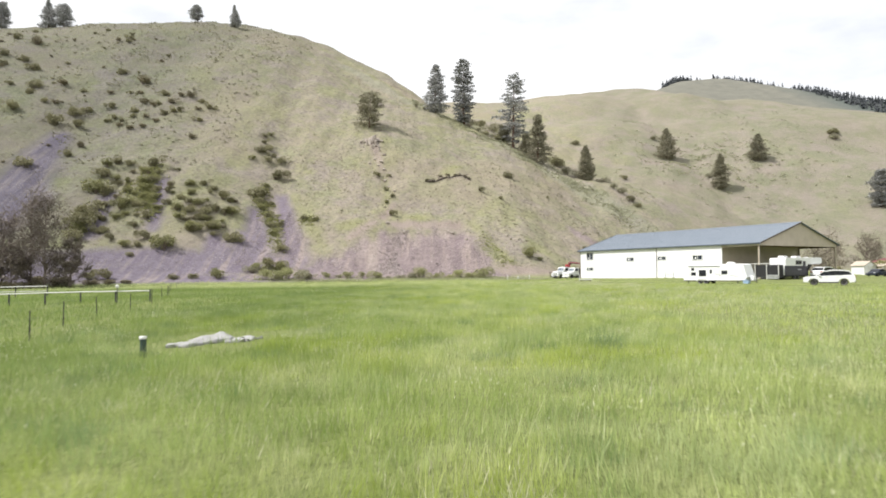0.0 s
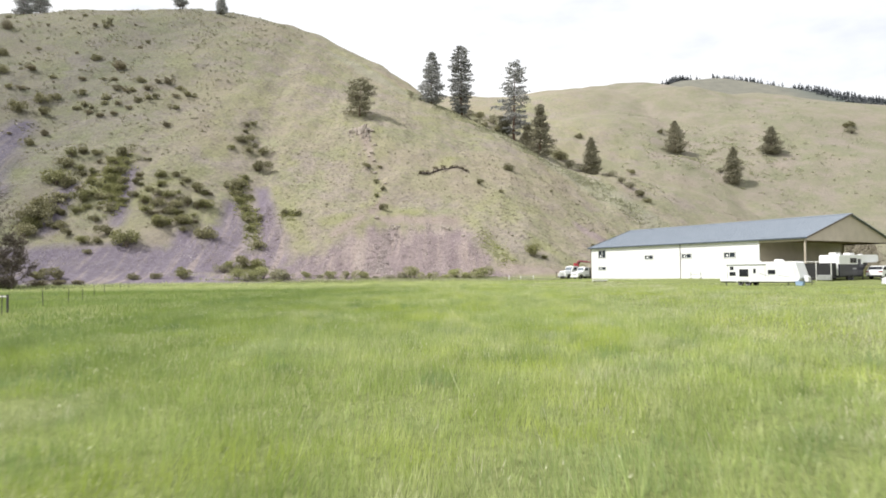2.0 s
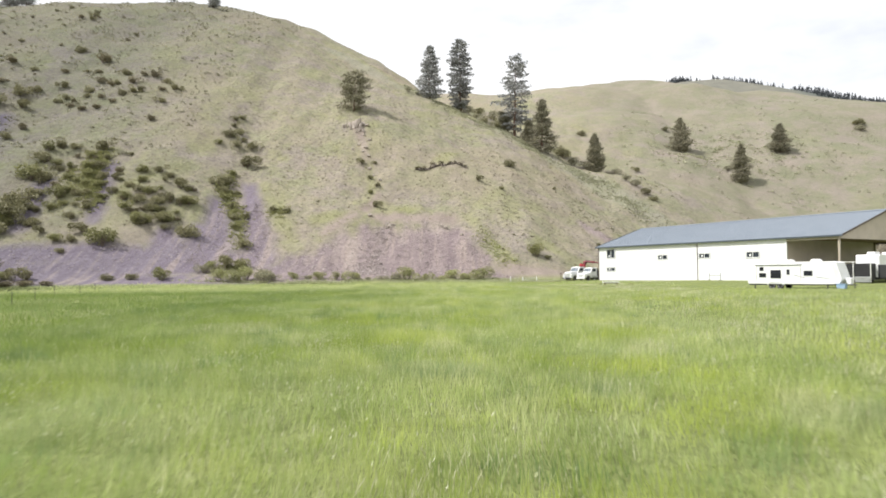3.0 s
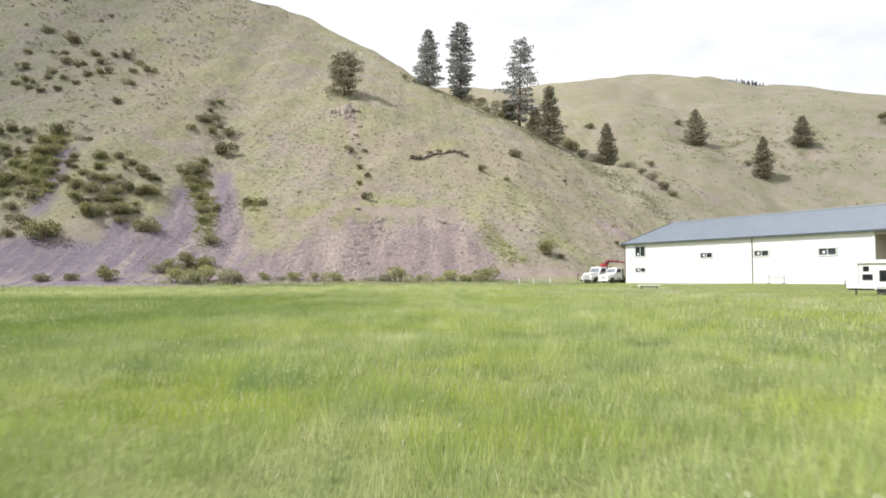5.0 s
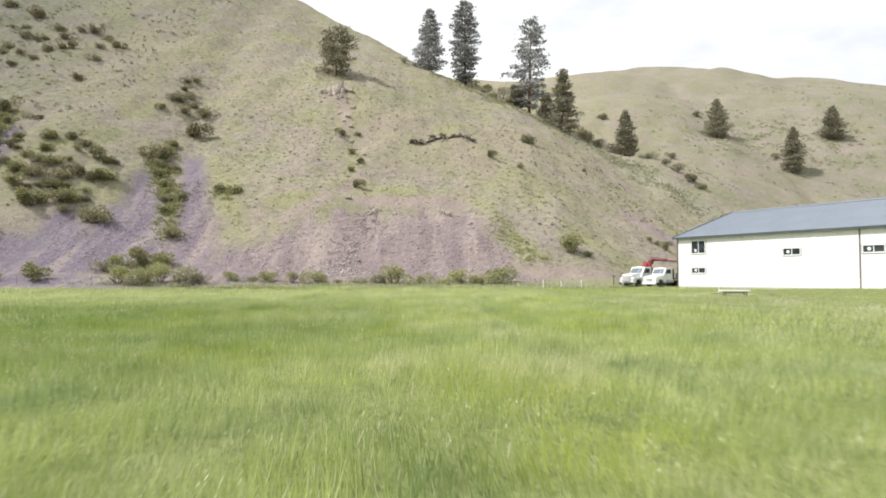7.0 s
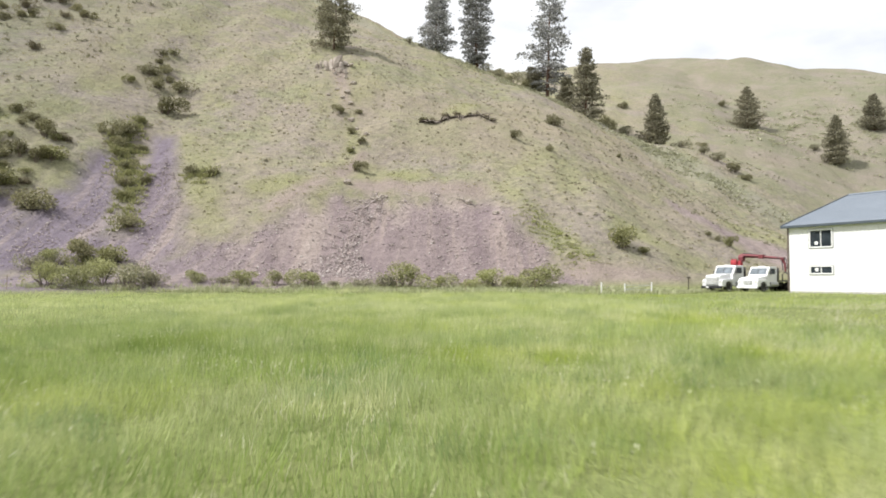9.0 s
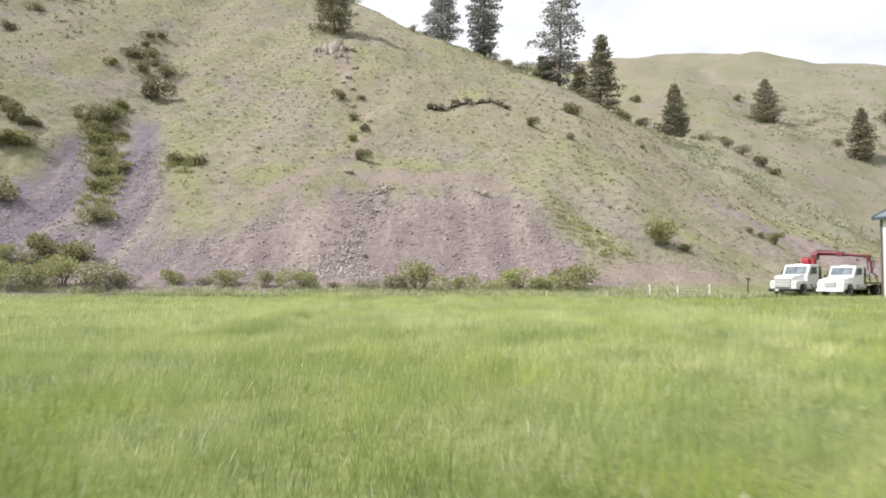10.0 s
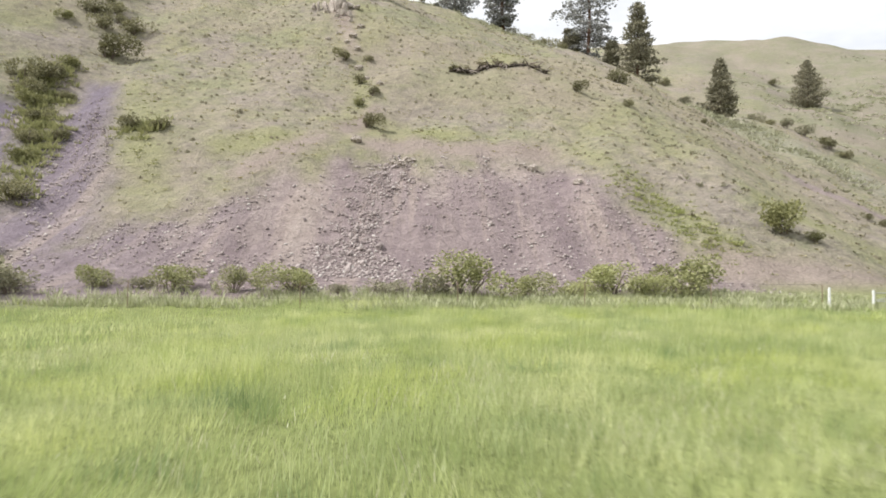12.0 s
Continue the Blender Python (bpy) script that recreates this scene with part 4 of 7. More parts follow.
def build_conifer(x, y, height, width, seed, clear, profile, count, label, mat, droop=0.25, gaps=0.25, group=""):
    rng = np.random.RandomState(seed)
    tree = thing("pine_tree", Matrix.Translation((x, y, land(x, y) - 0.3)), label, "tree", group)
    lean = rng.normal(0, 0.012, 2)
    pts = [(lean[0] * z + 0.12 * math.sin(z * 0.5 + seed), lean[1] * z + 0.1 * math.cos(z * 0.4 + seed), z) for z in np.linspace(-0.3, height * 0.97, 10)]
    base = 0.016 * height + 0.06
    bm = bmesh.new()
    add_tube(bm, pts, [base * (1 - 0.92 * k / 9) for k in range(10)], 8)
    part("trunk", bm, M_BARK, tree)
    tips, outs, bm = [], [], bmesh.new()
    z = clear * height
    az = rng.uniform(0, 6.28)
    ph = rng.uniform(0, 6.28, 4)
    while z < height * 0.985:
        f = (z - clear * height) / (height * (1 - clear))
        reach = width / 2 * float(np.interp(f, *profile))
        whorl = rng.randint(4, 7)
        for k in range(whorl):
            az += 6.283 / whorl + rng.normal(0, 0.35)
            lump = 0.5 * math.sin(2 * az + 0.9 * z + ph[0]) + 0.5 * math.sin(az - 1.7 * z + ph[1]) + 0.4 * math.sin(3 * az + 0.45 * z + ph[2])
            if rng.rand() < gaps * (0.7 - 0.8 * lump):
                continue
            r = reach * rng.uniform(0.7, 1.1) * (0.88 + 0.26 * lump)
            t = min(1, z / height / 0.97) * 9
            i = min(int(t), 8)
            ox, oy = pts[i][0] + (pts[i + 1][0] - pts[i][0]) * (t - i), pts[i][1] + (pts[i + 1][1] - pts[i][1]) * (t - i)
            rise = rng.uniform(0.05, 0.3) * (f + 0.3) - droop * (1 - f) * rng.uniform(0.3, 1.0)
            end = Vector((ox + r * math.cos(az), oy + r * math.sin(az), z + r * rise))
            mid = Vector((ox + 0.5 * r * math.cos(az + 0.1), oy + 0.5 * r * math.sin(az + 0.1), z + r * rise * 0.3))
            add_tube(bm, [(ox, oy, z), mid, end], [0.012 * height * 0.28 * (1.1 - f), 0.02 + 0.03 * (1 - f), 0.012], 4)
            clumps = max(4, int(16 * count * (0.35 + r) / (width / 2 + 0.35)))
            for q in range(clumps):
                u = rng.uniform(0.12, 1.02) ** 0.75
                p = Vector((ox, oy, z)).lerp(mid, min(1, 2 * u)) if u < 0.5 else mid.lerp(end, 2 * u - 1)
                side = rng.normal(0, 0.16 + 0.19 * r * (1.15 - abs(u - 0.6)))
                tips.append((p.x - side * math.sin(az) + rng.normal(0, 0.1), p.y + side * math.cos(az) + rng.normal(0, 0.1), p.z + rng.normal(0.04, 0.13) - 0.12 * abs(side)))
                outs.append((math.cos(az) - 0.4 * side * math.sin(az), math.sin(az) + 0.4 * side * math.cos(az), 0.2 + 0.5 * f))
        z += height * rng.uniform(0.017, 0.031)
    tagged(part("limb_frame", bm, M_BARK, tree), kind="stuff")
    for q in range(24):
        tips.append((pts[-1][0] + rng.normal(0, 0.12), pts[-1][1] + rng.normal(0, 0.12), height * (0.94 + 0.07 * rng.rand())))
        outs.append((0, 0, 1))
    me = raw_mesh("crown", sprays(rng, np.array(tips), np.array(outs), 0.009 * height + 0.22, 0.6, 0.65), 4, mat)
    crown = new("crown", me)
    crown.parent = tree
    return tree


CONE = ((0, 0.08, 0.3, 0.6, 1.0), (0.75, 1.0, 0.85, 0.5, 0.06))
SKIRT = ((0, 0.1, 0.35, 0.6, 0.85, 1.0), (0.8, 1.0, 0.78, 0.58, 0.4, 0.14))
COLUMN = ((0, 0.12, 0.35, 0.6, 0.85, 1.0), (0.5, 0.85, 1.0, 0.9, 0.72, 0.3))
PLUMP = ((0, 0.1, 0.3, 0.55, 0.8, 1.0), (0.8, 1.0, 0.92, 0.7, 0.42, 0.12))
SPREAD = ((0, 0.08, 0.25, 0.5, 0.8, 1.0), (0.95, 1.0, 0.82, 0.96, 0.88, 0.5))
ROUND = ((0, 0.15, 0.45, 0.75, 1.0), (0.7, 0.95, 1.0, 0.8, 0.35))
for row in (
        (-2.6, 260.0, 19.2, 12.0, 1, 0.04, SKIRT, 7, "tall dense dark green fir on the ridge", M_NEEDLE, 0.25, 0.15),
        (8.3, 256.0, 25.4, 10.0, 2, 0.06, COLUMN, 7, "tall narrow dark pine with ragged crown", M_NEEDLE, 0.3, 0.3),
        (26.2, 249.0, 27.6, 12.0, 3, 0.10, COLUMN, 7, "tallest open-crowned pine with gaps between limbs", M_NEEDLE, 0.4, 0.5),
        (33.8, 238.5, 17.2, 10.5, 4, 0.03, SKIRT, 7, "spire-topped brownish fir beside the tallest pine", M_NEEDLE_DRY, 0.3, 0.25),
        (50.9, 240.0, 12.8, 7.4, 5, 0.03, PLUMP, 6, "small conical fir in the gully", M_NEEDLE_DRY, -0.1, 0.05)):
    build_conifer(*row, group="pines on the ridge")
build_conifer(22.6, 250.5, 6.2, 5.0, 16, 0.05, ROUND, 6, "bushy young pine at the foot of the tallest pine", M_NEEDLE_DRY, 0.2, 0.2)
build_conifer(30.6, 246.5, 8.0, 4.6, 17, 0.08, ROUND, 6, "olive young pine between two taller trees", M_NEEDLE_DRY, 0.2, 0.25)
for row in (
        (96.7, 290.5, 13.6, 10.6, 6, 0.02, PLUMP, 6, "broad conical fir on the bare back hill", M_NEEDLE_DRY, -0.15, 0.12),
        (107.6, 262.0, 14.0, 8.0, 7, 0.03, PLUMP, 6, "slender fir standing on the bare back hill", M_NEEDLE_DRY, -0.15, 0.15),
        (133.2, 284.5, 11.5, 9.5, 8, 0.03, PLUMP, 6, "squat bushy fir on the bare back hill", M_NEEDLE_DRY, -0.15, 0.15),
        (156.0, 240.0, 13.5, 9.0, 9, 0.08, ROUND, 7, "dark fir low on the back hill", M_NEEDLE, 0.25, 0.15)):
    build_conifer(*row, group="firs on the back hill")
build_conifer(-22.9, 212.6, 11.0, 9.4, 10, 0.07, SPREAD, 6, "lone broad dark pine above a pale crag", M_NEEDLE_LONE, 0.12, 0.62)
for row in (
        (-112.4, 306.5, 8.0, 6.4, 11, 0.2, ROUND, 5, "small round pine on the hilltop", M_NEEDLE, 0.2, 0.2),
        (-92.6, 300.0, 10.4, 5.6, 12, 0.1, CONE, 5, "small pointed pine on the hilltop", M_NEEDLE, 0.2, 0.2),
        (-168.5, 287.0, 13.5, 9.0, 13, 0.1, CONE, 5, "pointed dark pine on the skyline ridge", M_NEEDLE, 0.2, 0.2),
        (-162.5, 288.0, 10.0, 9.0, 14, 0.1, ROUND, 5, "bushy pine on the skyline ridge", M_NEEDLE, 0.2, 0.2),
        (-186.0, 283.0, 12.0, 8.0, 15, 0.1, ROUND, 5, "dark pine on the skyline ridge", M_NEEDLE, 0.2, 0.2)):
    build_conifer(*row, group="pines on the hilltop")


def shrub_mesh(seed, mat, leaves=620, leaf=0.085, flat=0.62):
    """Foliage of a shrub one metre wide: several overlapping lobes of small leaves."""
    rng = np.random.RandomState(seed)
    lobes = rng.randint(6, 10)
    c = np.column_stack([rng.normal(0, 0.2, lobes), rng.normal(0, 0.2, lobes), rng.uniform(0.22, flat * 0.72, lobes)])
    rad = rng.uniform(0.15, 0.27, lobes)
    which = rng.randint(0, lobes, leaves)
    d = rng.normal(0, 1, (leaves, 3))
    d /= np.linalg.norm(d, axis=1)[:, None]
    p = c[which] + d * (rad[which] * rng.uniform(0.55, 1.08, leaves))[:, None]
    p[:, 2] = np.maximum(p[:, 2], 0.02 + 0.05 * rng.rand(leaves))
    return raw_mesh("foliage", sprays(rng, p, d + (0, 0, 0.3), leaf, 0.7, 0.6), 4, mat)


def shrub_stems(seed):
    rng = np.random.RandomState(seed)
    bm = bmesh.new()
    for k in range(7):
        a, r = rng.uniform(0, 6.28), rng.uniform(0.12, 0.36)
        add_tube(bm, [(0.03 * math.cos(a), 0.03 * math.sin(a), -0.12), (0.5 * r * math.cos(a), 0.5 * r * math.sin(a), 0.18), (r * math.cos(a + 0.3), r * math.sin(a + 0.3), rng.uniform(0.3, 0.5))], [0.018, 0.012, 0.005], 4)
    me = bpy.data.meshes.new("woody_base")
    bm.to_mesh(me)
    bm.free()
    me.materials.append(M_TWIG)
    return me


STEMS = [shrub_stems(90 + k) for k in range(3)]
SHRUBS = {kind: [shrub_mesh(100 + 10 * j + k, mat, leaves, leaf, flat) for k in range(4)] for j, (kind, mat, leaves, leaf, flat) in enumerate((
    ("olive", M_SHRUB, 1500, 0.05, 0.66), ("green", M_SHRUB_GREEN, 1500, 0.05, 0.68), ("sage", M_SHRUB_GREY, 1500, 0.04, 0.6),
    ("brown", M_SHRUB_BROWN, 1100, 0.052, 0.58), ("leafy", M_LEAFY, 2600, 0.032, 0.78)))}


def plant(rows, kinds, label, group, seed, tall=1.0):
    rng = np.random.RandomState(seed)
    for x, y, w in rows:
        kind = kinds[rng.randint(len(kinds))]
        s = w * 1.12
        m = Matrix.Translation((x, y, land(x, y) - 0.05 * w)) @ Matrix.Rotation(rng.uniform(0, 6.28), 4, "Z") @ Matrix.Diagonal((s, s, s * tall * rng.uniform(0.72, 0.95), 1))
        bush = thing("shrub", m, label[kind] if isinstance(label, dict) else label, "shrub", group)
        for name, me in (("foliage", SHRUBS[kind][rng.randint(4)]), ("woody_base", STEMS[rng.randint(3)])):
            tagged(share(name, me, bush, Matrix.Identity(4)), kind="stuff" if name == "woody_base" else "")


rng_low = np.random.RandomState(43)
LOW_CLUSTER = [(round(float(x), 1), round(float(y), 1), round(float(w), 1)) for x, y, w in zip(
    np.concatenate([rng_low.uniform(-80, -66, 22), rng_low.uniform(-63, -51, 16)]), np.concatenate([rng_low.uniform(154, 176, 22), rng_low.uniform(155, 171, 16)]), rng_low.uniform(1.2, 2.1, 38))]
SIDE_THICKET = [(-80.6, 147.5, 4.6), (-82.4, 151.5, 5.0), (-82.2, 155.5, 4.6), (-81.6, 160.0, 4.4), (-82.6, 165.0, 4.0)]
OLIVE = "rounded olive-green shrub on the dry slope"
plant(SLOPE_SHRUBS, ["olive", "brown", "olive"], {"olive": OLIVE, "brown": "low brownish shrub on the dry slope"}, "shrubs scattered on the upper slope", 1)
plant([(-9.8, 259.0, 2.4), (-6.5, 258.0, 2.0), (13.5, 252.5, 2.6), (16.5, 251.0, 3.0)], ["sage", "olive"], {"sage": "thin grey leafless bush on the crest", "olive": "olive bush on the crest"}, "bushes on the crest", 13, 1.25)
rng_up = np.random.RandomState(40)
plant([(round(float(x), 1), round(float(y), 1), round(float(w), 1)) for x, y, w in zip(rng_up.uniform(-178, -100, 60), rng_up.uniform(172, 272, 60), rng_up.uniform(0.9, 2.4, 60))],
      ["brown", "olive"], {"olive": "small olive shrub high on the dry slope", "brown": "small brown shrub high on the dry slope"}, "small shrubs high on the slope", 11)
# added shrubs: their dark mass stands for the shaded undercut along the log
plant([(-4.6, 186.9, 1.6), (-2.6, 188.2, 1.3), (-0.6, 189.8, 1.5), (1.6, 190.9, 1.4), (3.8, 191.5, 1.6), (6.0, 191.6, 1.3), (7.6, 191.4, 1.2)], ["brown", "olive"], {"olive": "low dark shrub added for the shaded undercut by the fallen tree", "brown": "low brown shrub added for the shaded undercut by the fallen tree"}, "shrubs along the fallen tree", 12, 0.7)
plant(THICKET, ["brown", "brown", "olive"], {"olive": OLIVE, "brown": "brownish shrub in a thicket on the slope"}, "thicket on the upper slope", 2)
plant(GREEN_COLUMN, ["green", "green", "olive"], {"green": "bright green shrub in a damp strip of the slope", "olive": OLIVE}, "green shrubs in the damp strip", 3)
plant(LOWER_LEFT, ["olive", "green", "olive"], {"green": "leafy green shrub among scree", "olive": "dense olive-green shrub among scree"}, "shrubs on the lower slope", 4)
plant(LOW_CLUSTER, ["olive", "brown", "green"], {"green": "small leafy green shrub among scree", "olive": "small olive-green shrub among scree", "brown": "small brownish shrub among scree"}, "small shrubs on the lower slope", 14)
plant(SIDE_THICKET, ["olive"], "tall olive-green thicket shrub beside the scree", "thicket beside the scree", 15, 1.15)
plant(RIGHT_CLUSTER, ["olive", "olive", "green"], {"green": "leafy green shrub among scree", "olive": "dense olive-green shrub among scree"}, "shrubs on the lower slope", 5)
plant(FOOT_LEFT, ["olive", "olive", "green"], {"green": "leafy green shrub at the foot of the scree", "olive": "dense olive-green shrub at the foot of the scree"}, "shrubs at the foot of the hill", 6)
plant(COLUMN_SHRUBS, ["olive", "green", "olive"], {"green": "leafy green shrub between two scree runs", "olive": "olive-green shrub between two scree runs"}, "shrubs between the scree runs", 7)
plant(HILL_SHRUBS, ["green", "olive"], {"green": "fresh green shrub on the open hillside", "olive": "olive-green shrub on the open hillside"}, "shrubs on the open hillside", 8, 1.2)
plant([(20.0, 155.6, 3.0)], ["green"], "dense round green bush on the open hillside", "shrubs on the open hillside", 16, 1.45)
plant(GULLY_SHRUBS, ["olive", "sage"], {"olive": "olive-green bush in the gully", "sage": "grey-green sagebrush near the gully"}, "bushes along the gully", 9)
plant(FOOT_SHRUBS, ["leafy", "leafy", "sage"], {"leafy": "fresh green bush with thin stems at the scree foot", "sage": "pale grey-green bush at the scree foot"}, "bushes along the scree foot", 10, 0.92)


def build_bare_tree(x, y, height, width, seed, label, group, twigs=900, mat=None):
    """A broadleaf tree with few leaves: forked limbs and a haze of twigs and buds."""
    rng = np.random.RandomState(seed)
    tree = thing("bare_tree", Matrix.Translation((x, y, land(x, y) - 0.2)), label, "tree", group)
    bm = bmesh.new()
    add_tube(bm, [(0, 0, -0.2), (0.1, 0.05, height * 0.25), (0.0, 0.15, height * 0.55), (0.2, 0.1, height * 0.85)], [0.011 * height, 0.009 * height, 0.006 * height, 0.02], 8)
    part("trunk", bm, M_TWIG, tree)
    bm, tips, outs = bmesh.new(), [], []
    for k in range(40):
        z = height * rng.uniform(0.04, 0.88)
        a = rng.uniform(0, 6.28)
        r = width / 2 * rng.uniform(0.6, 1.0) * (1 - 0.95 * max(0, z / height - 0.3))
        end = Vector((r * math.cos(a), r * math.sin(a), min(height, z + height * rng.uniform(0.12, 0.34))))
        mid = Vector((0.45 * r * math.cos(a), 0.45 * r * math.sin(a), z + 0.4 * (end.z - z)))
        add_tube(bm, [(0.05, 0.08, z), mid, end], [0.006 * height, 0.004 * height, 0.012], 5)
        for q in range(5):
            b = mid.lerp(end, rng.uniform(0.1, 0.9))
            e2 = b + Vector(rng.normal(0, 0.09 * height, 3)) + Vector((0, 0, 0.05 * height))
            add_tube(bm, [b, e2], [0.025, 0.008], 3)
            for w in range(twigs // 200):
                p = b.lerp(e2, rng.uniform(0.2, 1.1))
                tips.append(p + Vector(rng.normal(0, 0.022 * height, 3)))
                outs.append(e2 - b)
    tagged(part("limb_frame", bm, M_TWIG, tree), kind="stuff")
    me = raw_mesh("twig_crown", sprays(rng, np.array([tuple(t) for t in tips]), np.array([tuple(o) for o in outs]), 0.36, 0.26, 0.8), 4, mat or M_BUD)
    tw = new("twig_crown", me)
    tw.parent = tree
    tagged(tw, kind="stuff")
    return tree


for row in ((-71.2, 121.0, 16.6, 7.4, 31), (-74.6, 122.5, 16.0, 7.2, 32), (-79.5, 122.0, 13.0, 9.0, 33), (-67.4, 122.5, 8.5, 7.0, 34), (-86.0, 124.0, 13.0, 9.0, 35), (-76.5, 120.0, 8.0, 8.0, 36), (-82.0, 120.5, 8.0, 8.0, 37)):
    build_bare_tree(*row, "grey-brown budding tree at the meadow's edge", "budding trees at the meadow edge", 5600)
for row in ((82.0, 150.0, 8.5, 7.0, 41), (88.0, 156.0, 9.5, 8.0, 42), (94.0, 163.0, 8.0, 7.0, 43), (79.0, 158.0, 7.5, 7.0, 44), (100.0, 160.0, 9.0, 8.0, 45), (106.0, 168.0, 8.0, 8.0, 46)):
    build_bare_tree(*row, "pale leafless willow behind the barn", "willows behind the barn", 2600, M_WILLOW)
plant([(-63.5, 128.5, 3.2), (-66.3, 128.0, 3.6), (-69.5, 124.5, 4.6), (-73.5, 119.5, 5.2), (-78.0, 119.5, 5.6), (-83.0, 119.5, 5.8), (-88.0, 120.0, 6.0), (-60.8, 129.5, 2.6), (-72.5, 128.5, 4.4), (-76.5, 128.0, 5.0)], ["brown"], "dark brown undergrowth below the budding trees", "undergrowth at the meadow edge", 21, 0.62)
plant([(96.0, 150.0, 5.0), (102.0, 152.0, 6.0), (84.0, 145.0, 4.0), (112.0, 160.0, 6.0)], ["olive", "green"], {"olive": "olive-green bush near the sheds", "green": "green bush near the sheds"}, "bushes near the sheds", 22)


def far_wood():
    """The conifers along the far ridge, too small to tell apart."""
    rng = np.random.RandomState(5)
    tris = []
    for k in range(4200):
        x = rng.uniform(960, 2350)
        if x < 1560 and (k > 1500 or rng.rand() < 0.62 + 0.4 * math.sin(x * 0.021)):
            continue
        y = 1400 + 2.0 * float(np.interp(x, RIDGE_X, RIDGE_Z)) + (rng.uniform(-40, 15) if x < 1560 else rng.uniform(-620 * min(1, (x - 1500) / 160), 90))
        h = rng.uniform(15, 34) * (0.7 if rng.rand() < 0.4 else 1.0)
        z = land(x, y) - 0.5
        for j in range(11):
            u = rng.uniform(0.05, 1.0)
            a = rng.uniform(0, 6.28)
            r = h * 0.3 * (1.05 - u) + 0.8
            top = (x, y, z + h * min(1.0, u + 0.22))
            tris.append((top, (x + r * math.cos(a), y + r * math.sin(a), z + h * (u - 0.06)), (x + r * math.cos(a + 1.5), y + r * math.sin(a + 1.5), z + h * (u - 0.06))))
    ob = new("far_wood", raw_mesh("far_wood", np.array(tris), 3, M_FARWOOD))
    tagged(ob, "dark conifers along the far ridge line", "trees", kind="stuff")


far_wood()

# ---------------- vehicles and trailers ----------------
def lathe(profile, sides=20):
    """A ring round the y axis from (radius, y) pairs."""
    bm = bmesh.new()
    rings = [[bm.verts.new((r * math.cos(a), y, r * math.sin(a))) for a in (2 * math.pi * k / sides for k in range(sides))] for r, y in profile]
    for a, b in zip(rings, rings[1:]):
        for k in range(sides):
            bm.faces.new((a[k], a[(k + 1) % sides], b[(k + 1) % sides], b[k]))
    bm.faces.new(rings[0])
    bm.faces.new(rings[-1][::-1])
    bmesh.ops.recalc_face_normals(bm, faces=bm.faces)
    return bm


def add_wheel(parent, x, y, radius, width, rim=M_STEEL):
    hub = new("wheel")
    hub.parent = parent
    hub.matrix_basis = Matrix.Translation((x, y, radius))
    w, r = width / 2, radius
    part("tyre", lathe([(0.68 * r, -w * 0.8), (0.74 * r, -w), (0.93 * r, -w), (r, -w * 0.72), (r, w * 0.72), (0.93 * r, w), (0.74 * r, w), (0.68 * r, w * 0.8)]), M_RUBBER, hub)
    part("rim", lathe([(0.12 * r, -w * 0.75), (0.3 * r, -w * 0.55), (0.6 * r, -w * 0.65), (0.69 * r, -w * 0.9), (0.69 * r, w * 0.9), (0.6 * r, w * 0.65), (0.3 * r, w * 0.55), (0.12 * r, w * 0.75)], 16), rim, hub)


def side_window(parent, name, x0, x1, z0, z1, y, mat, frame_mat):
    """A framed window on a side wall that faces -y."""
    w = new(name)
    w.parent = parent
    bm = bmesh.new()
    for a in ((x0, x1, z1, z1 + 0.04), (x0, x1, z0 - 0.04, z0), (x0 - 0.04, x0, z0 - 0.04, z1 + 0.04), (x1, x1 + 0.04, z0 - 0.04, z1 + 0.04)):
        add_box(bm, a[0], a[1], y - 0.03, y + 0.01, a[2], a[3], 0.006)
    part("frame", bm, frame_mat, w)
    part("pane", box(x0, x1, y - 0.016, y + 0.008, z0, z1), mat, w)


def along(x0, y0, x1, y1):
    """A pose at the first point on the land, its x axis towards the second."""
    z = min(land(x0, y0), land(x1, y1))
    return Matrix.Translation((x0, y0, z)) @ Matrix.Rotation(math.atan2(y1 - y0, x1 - x0), 4, "Z")


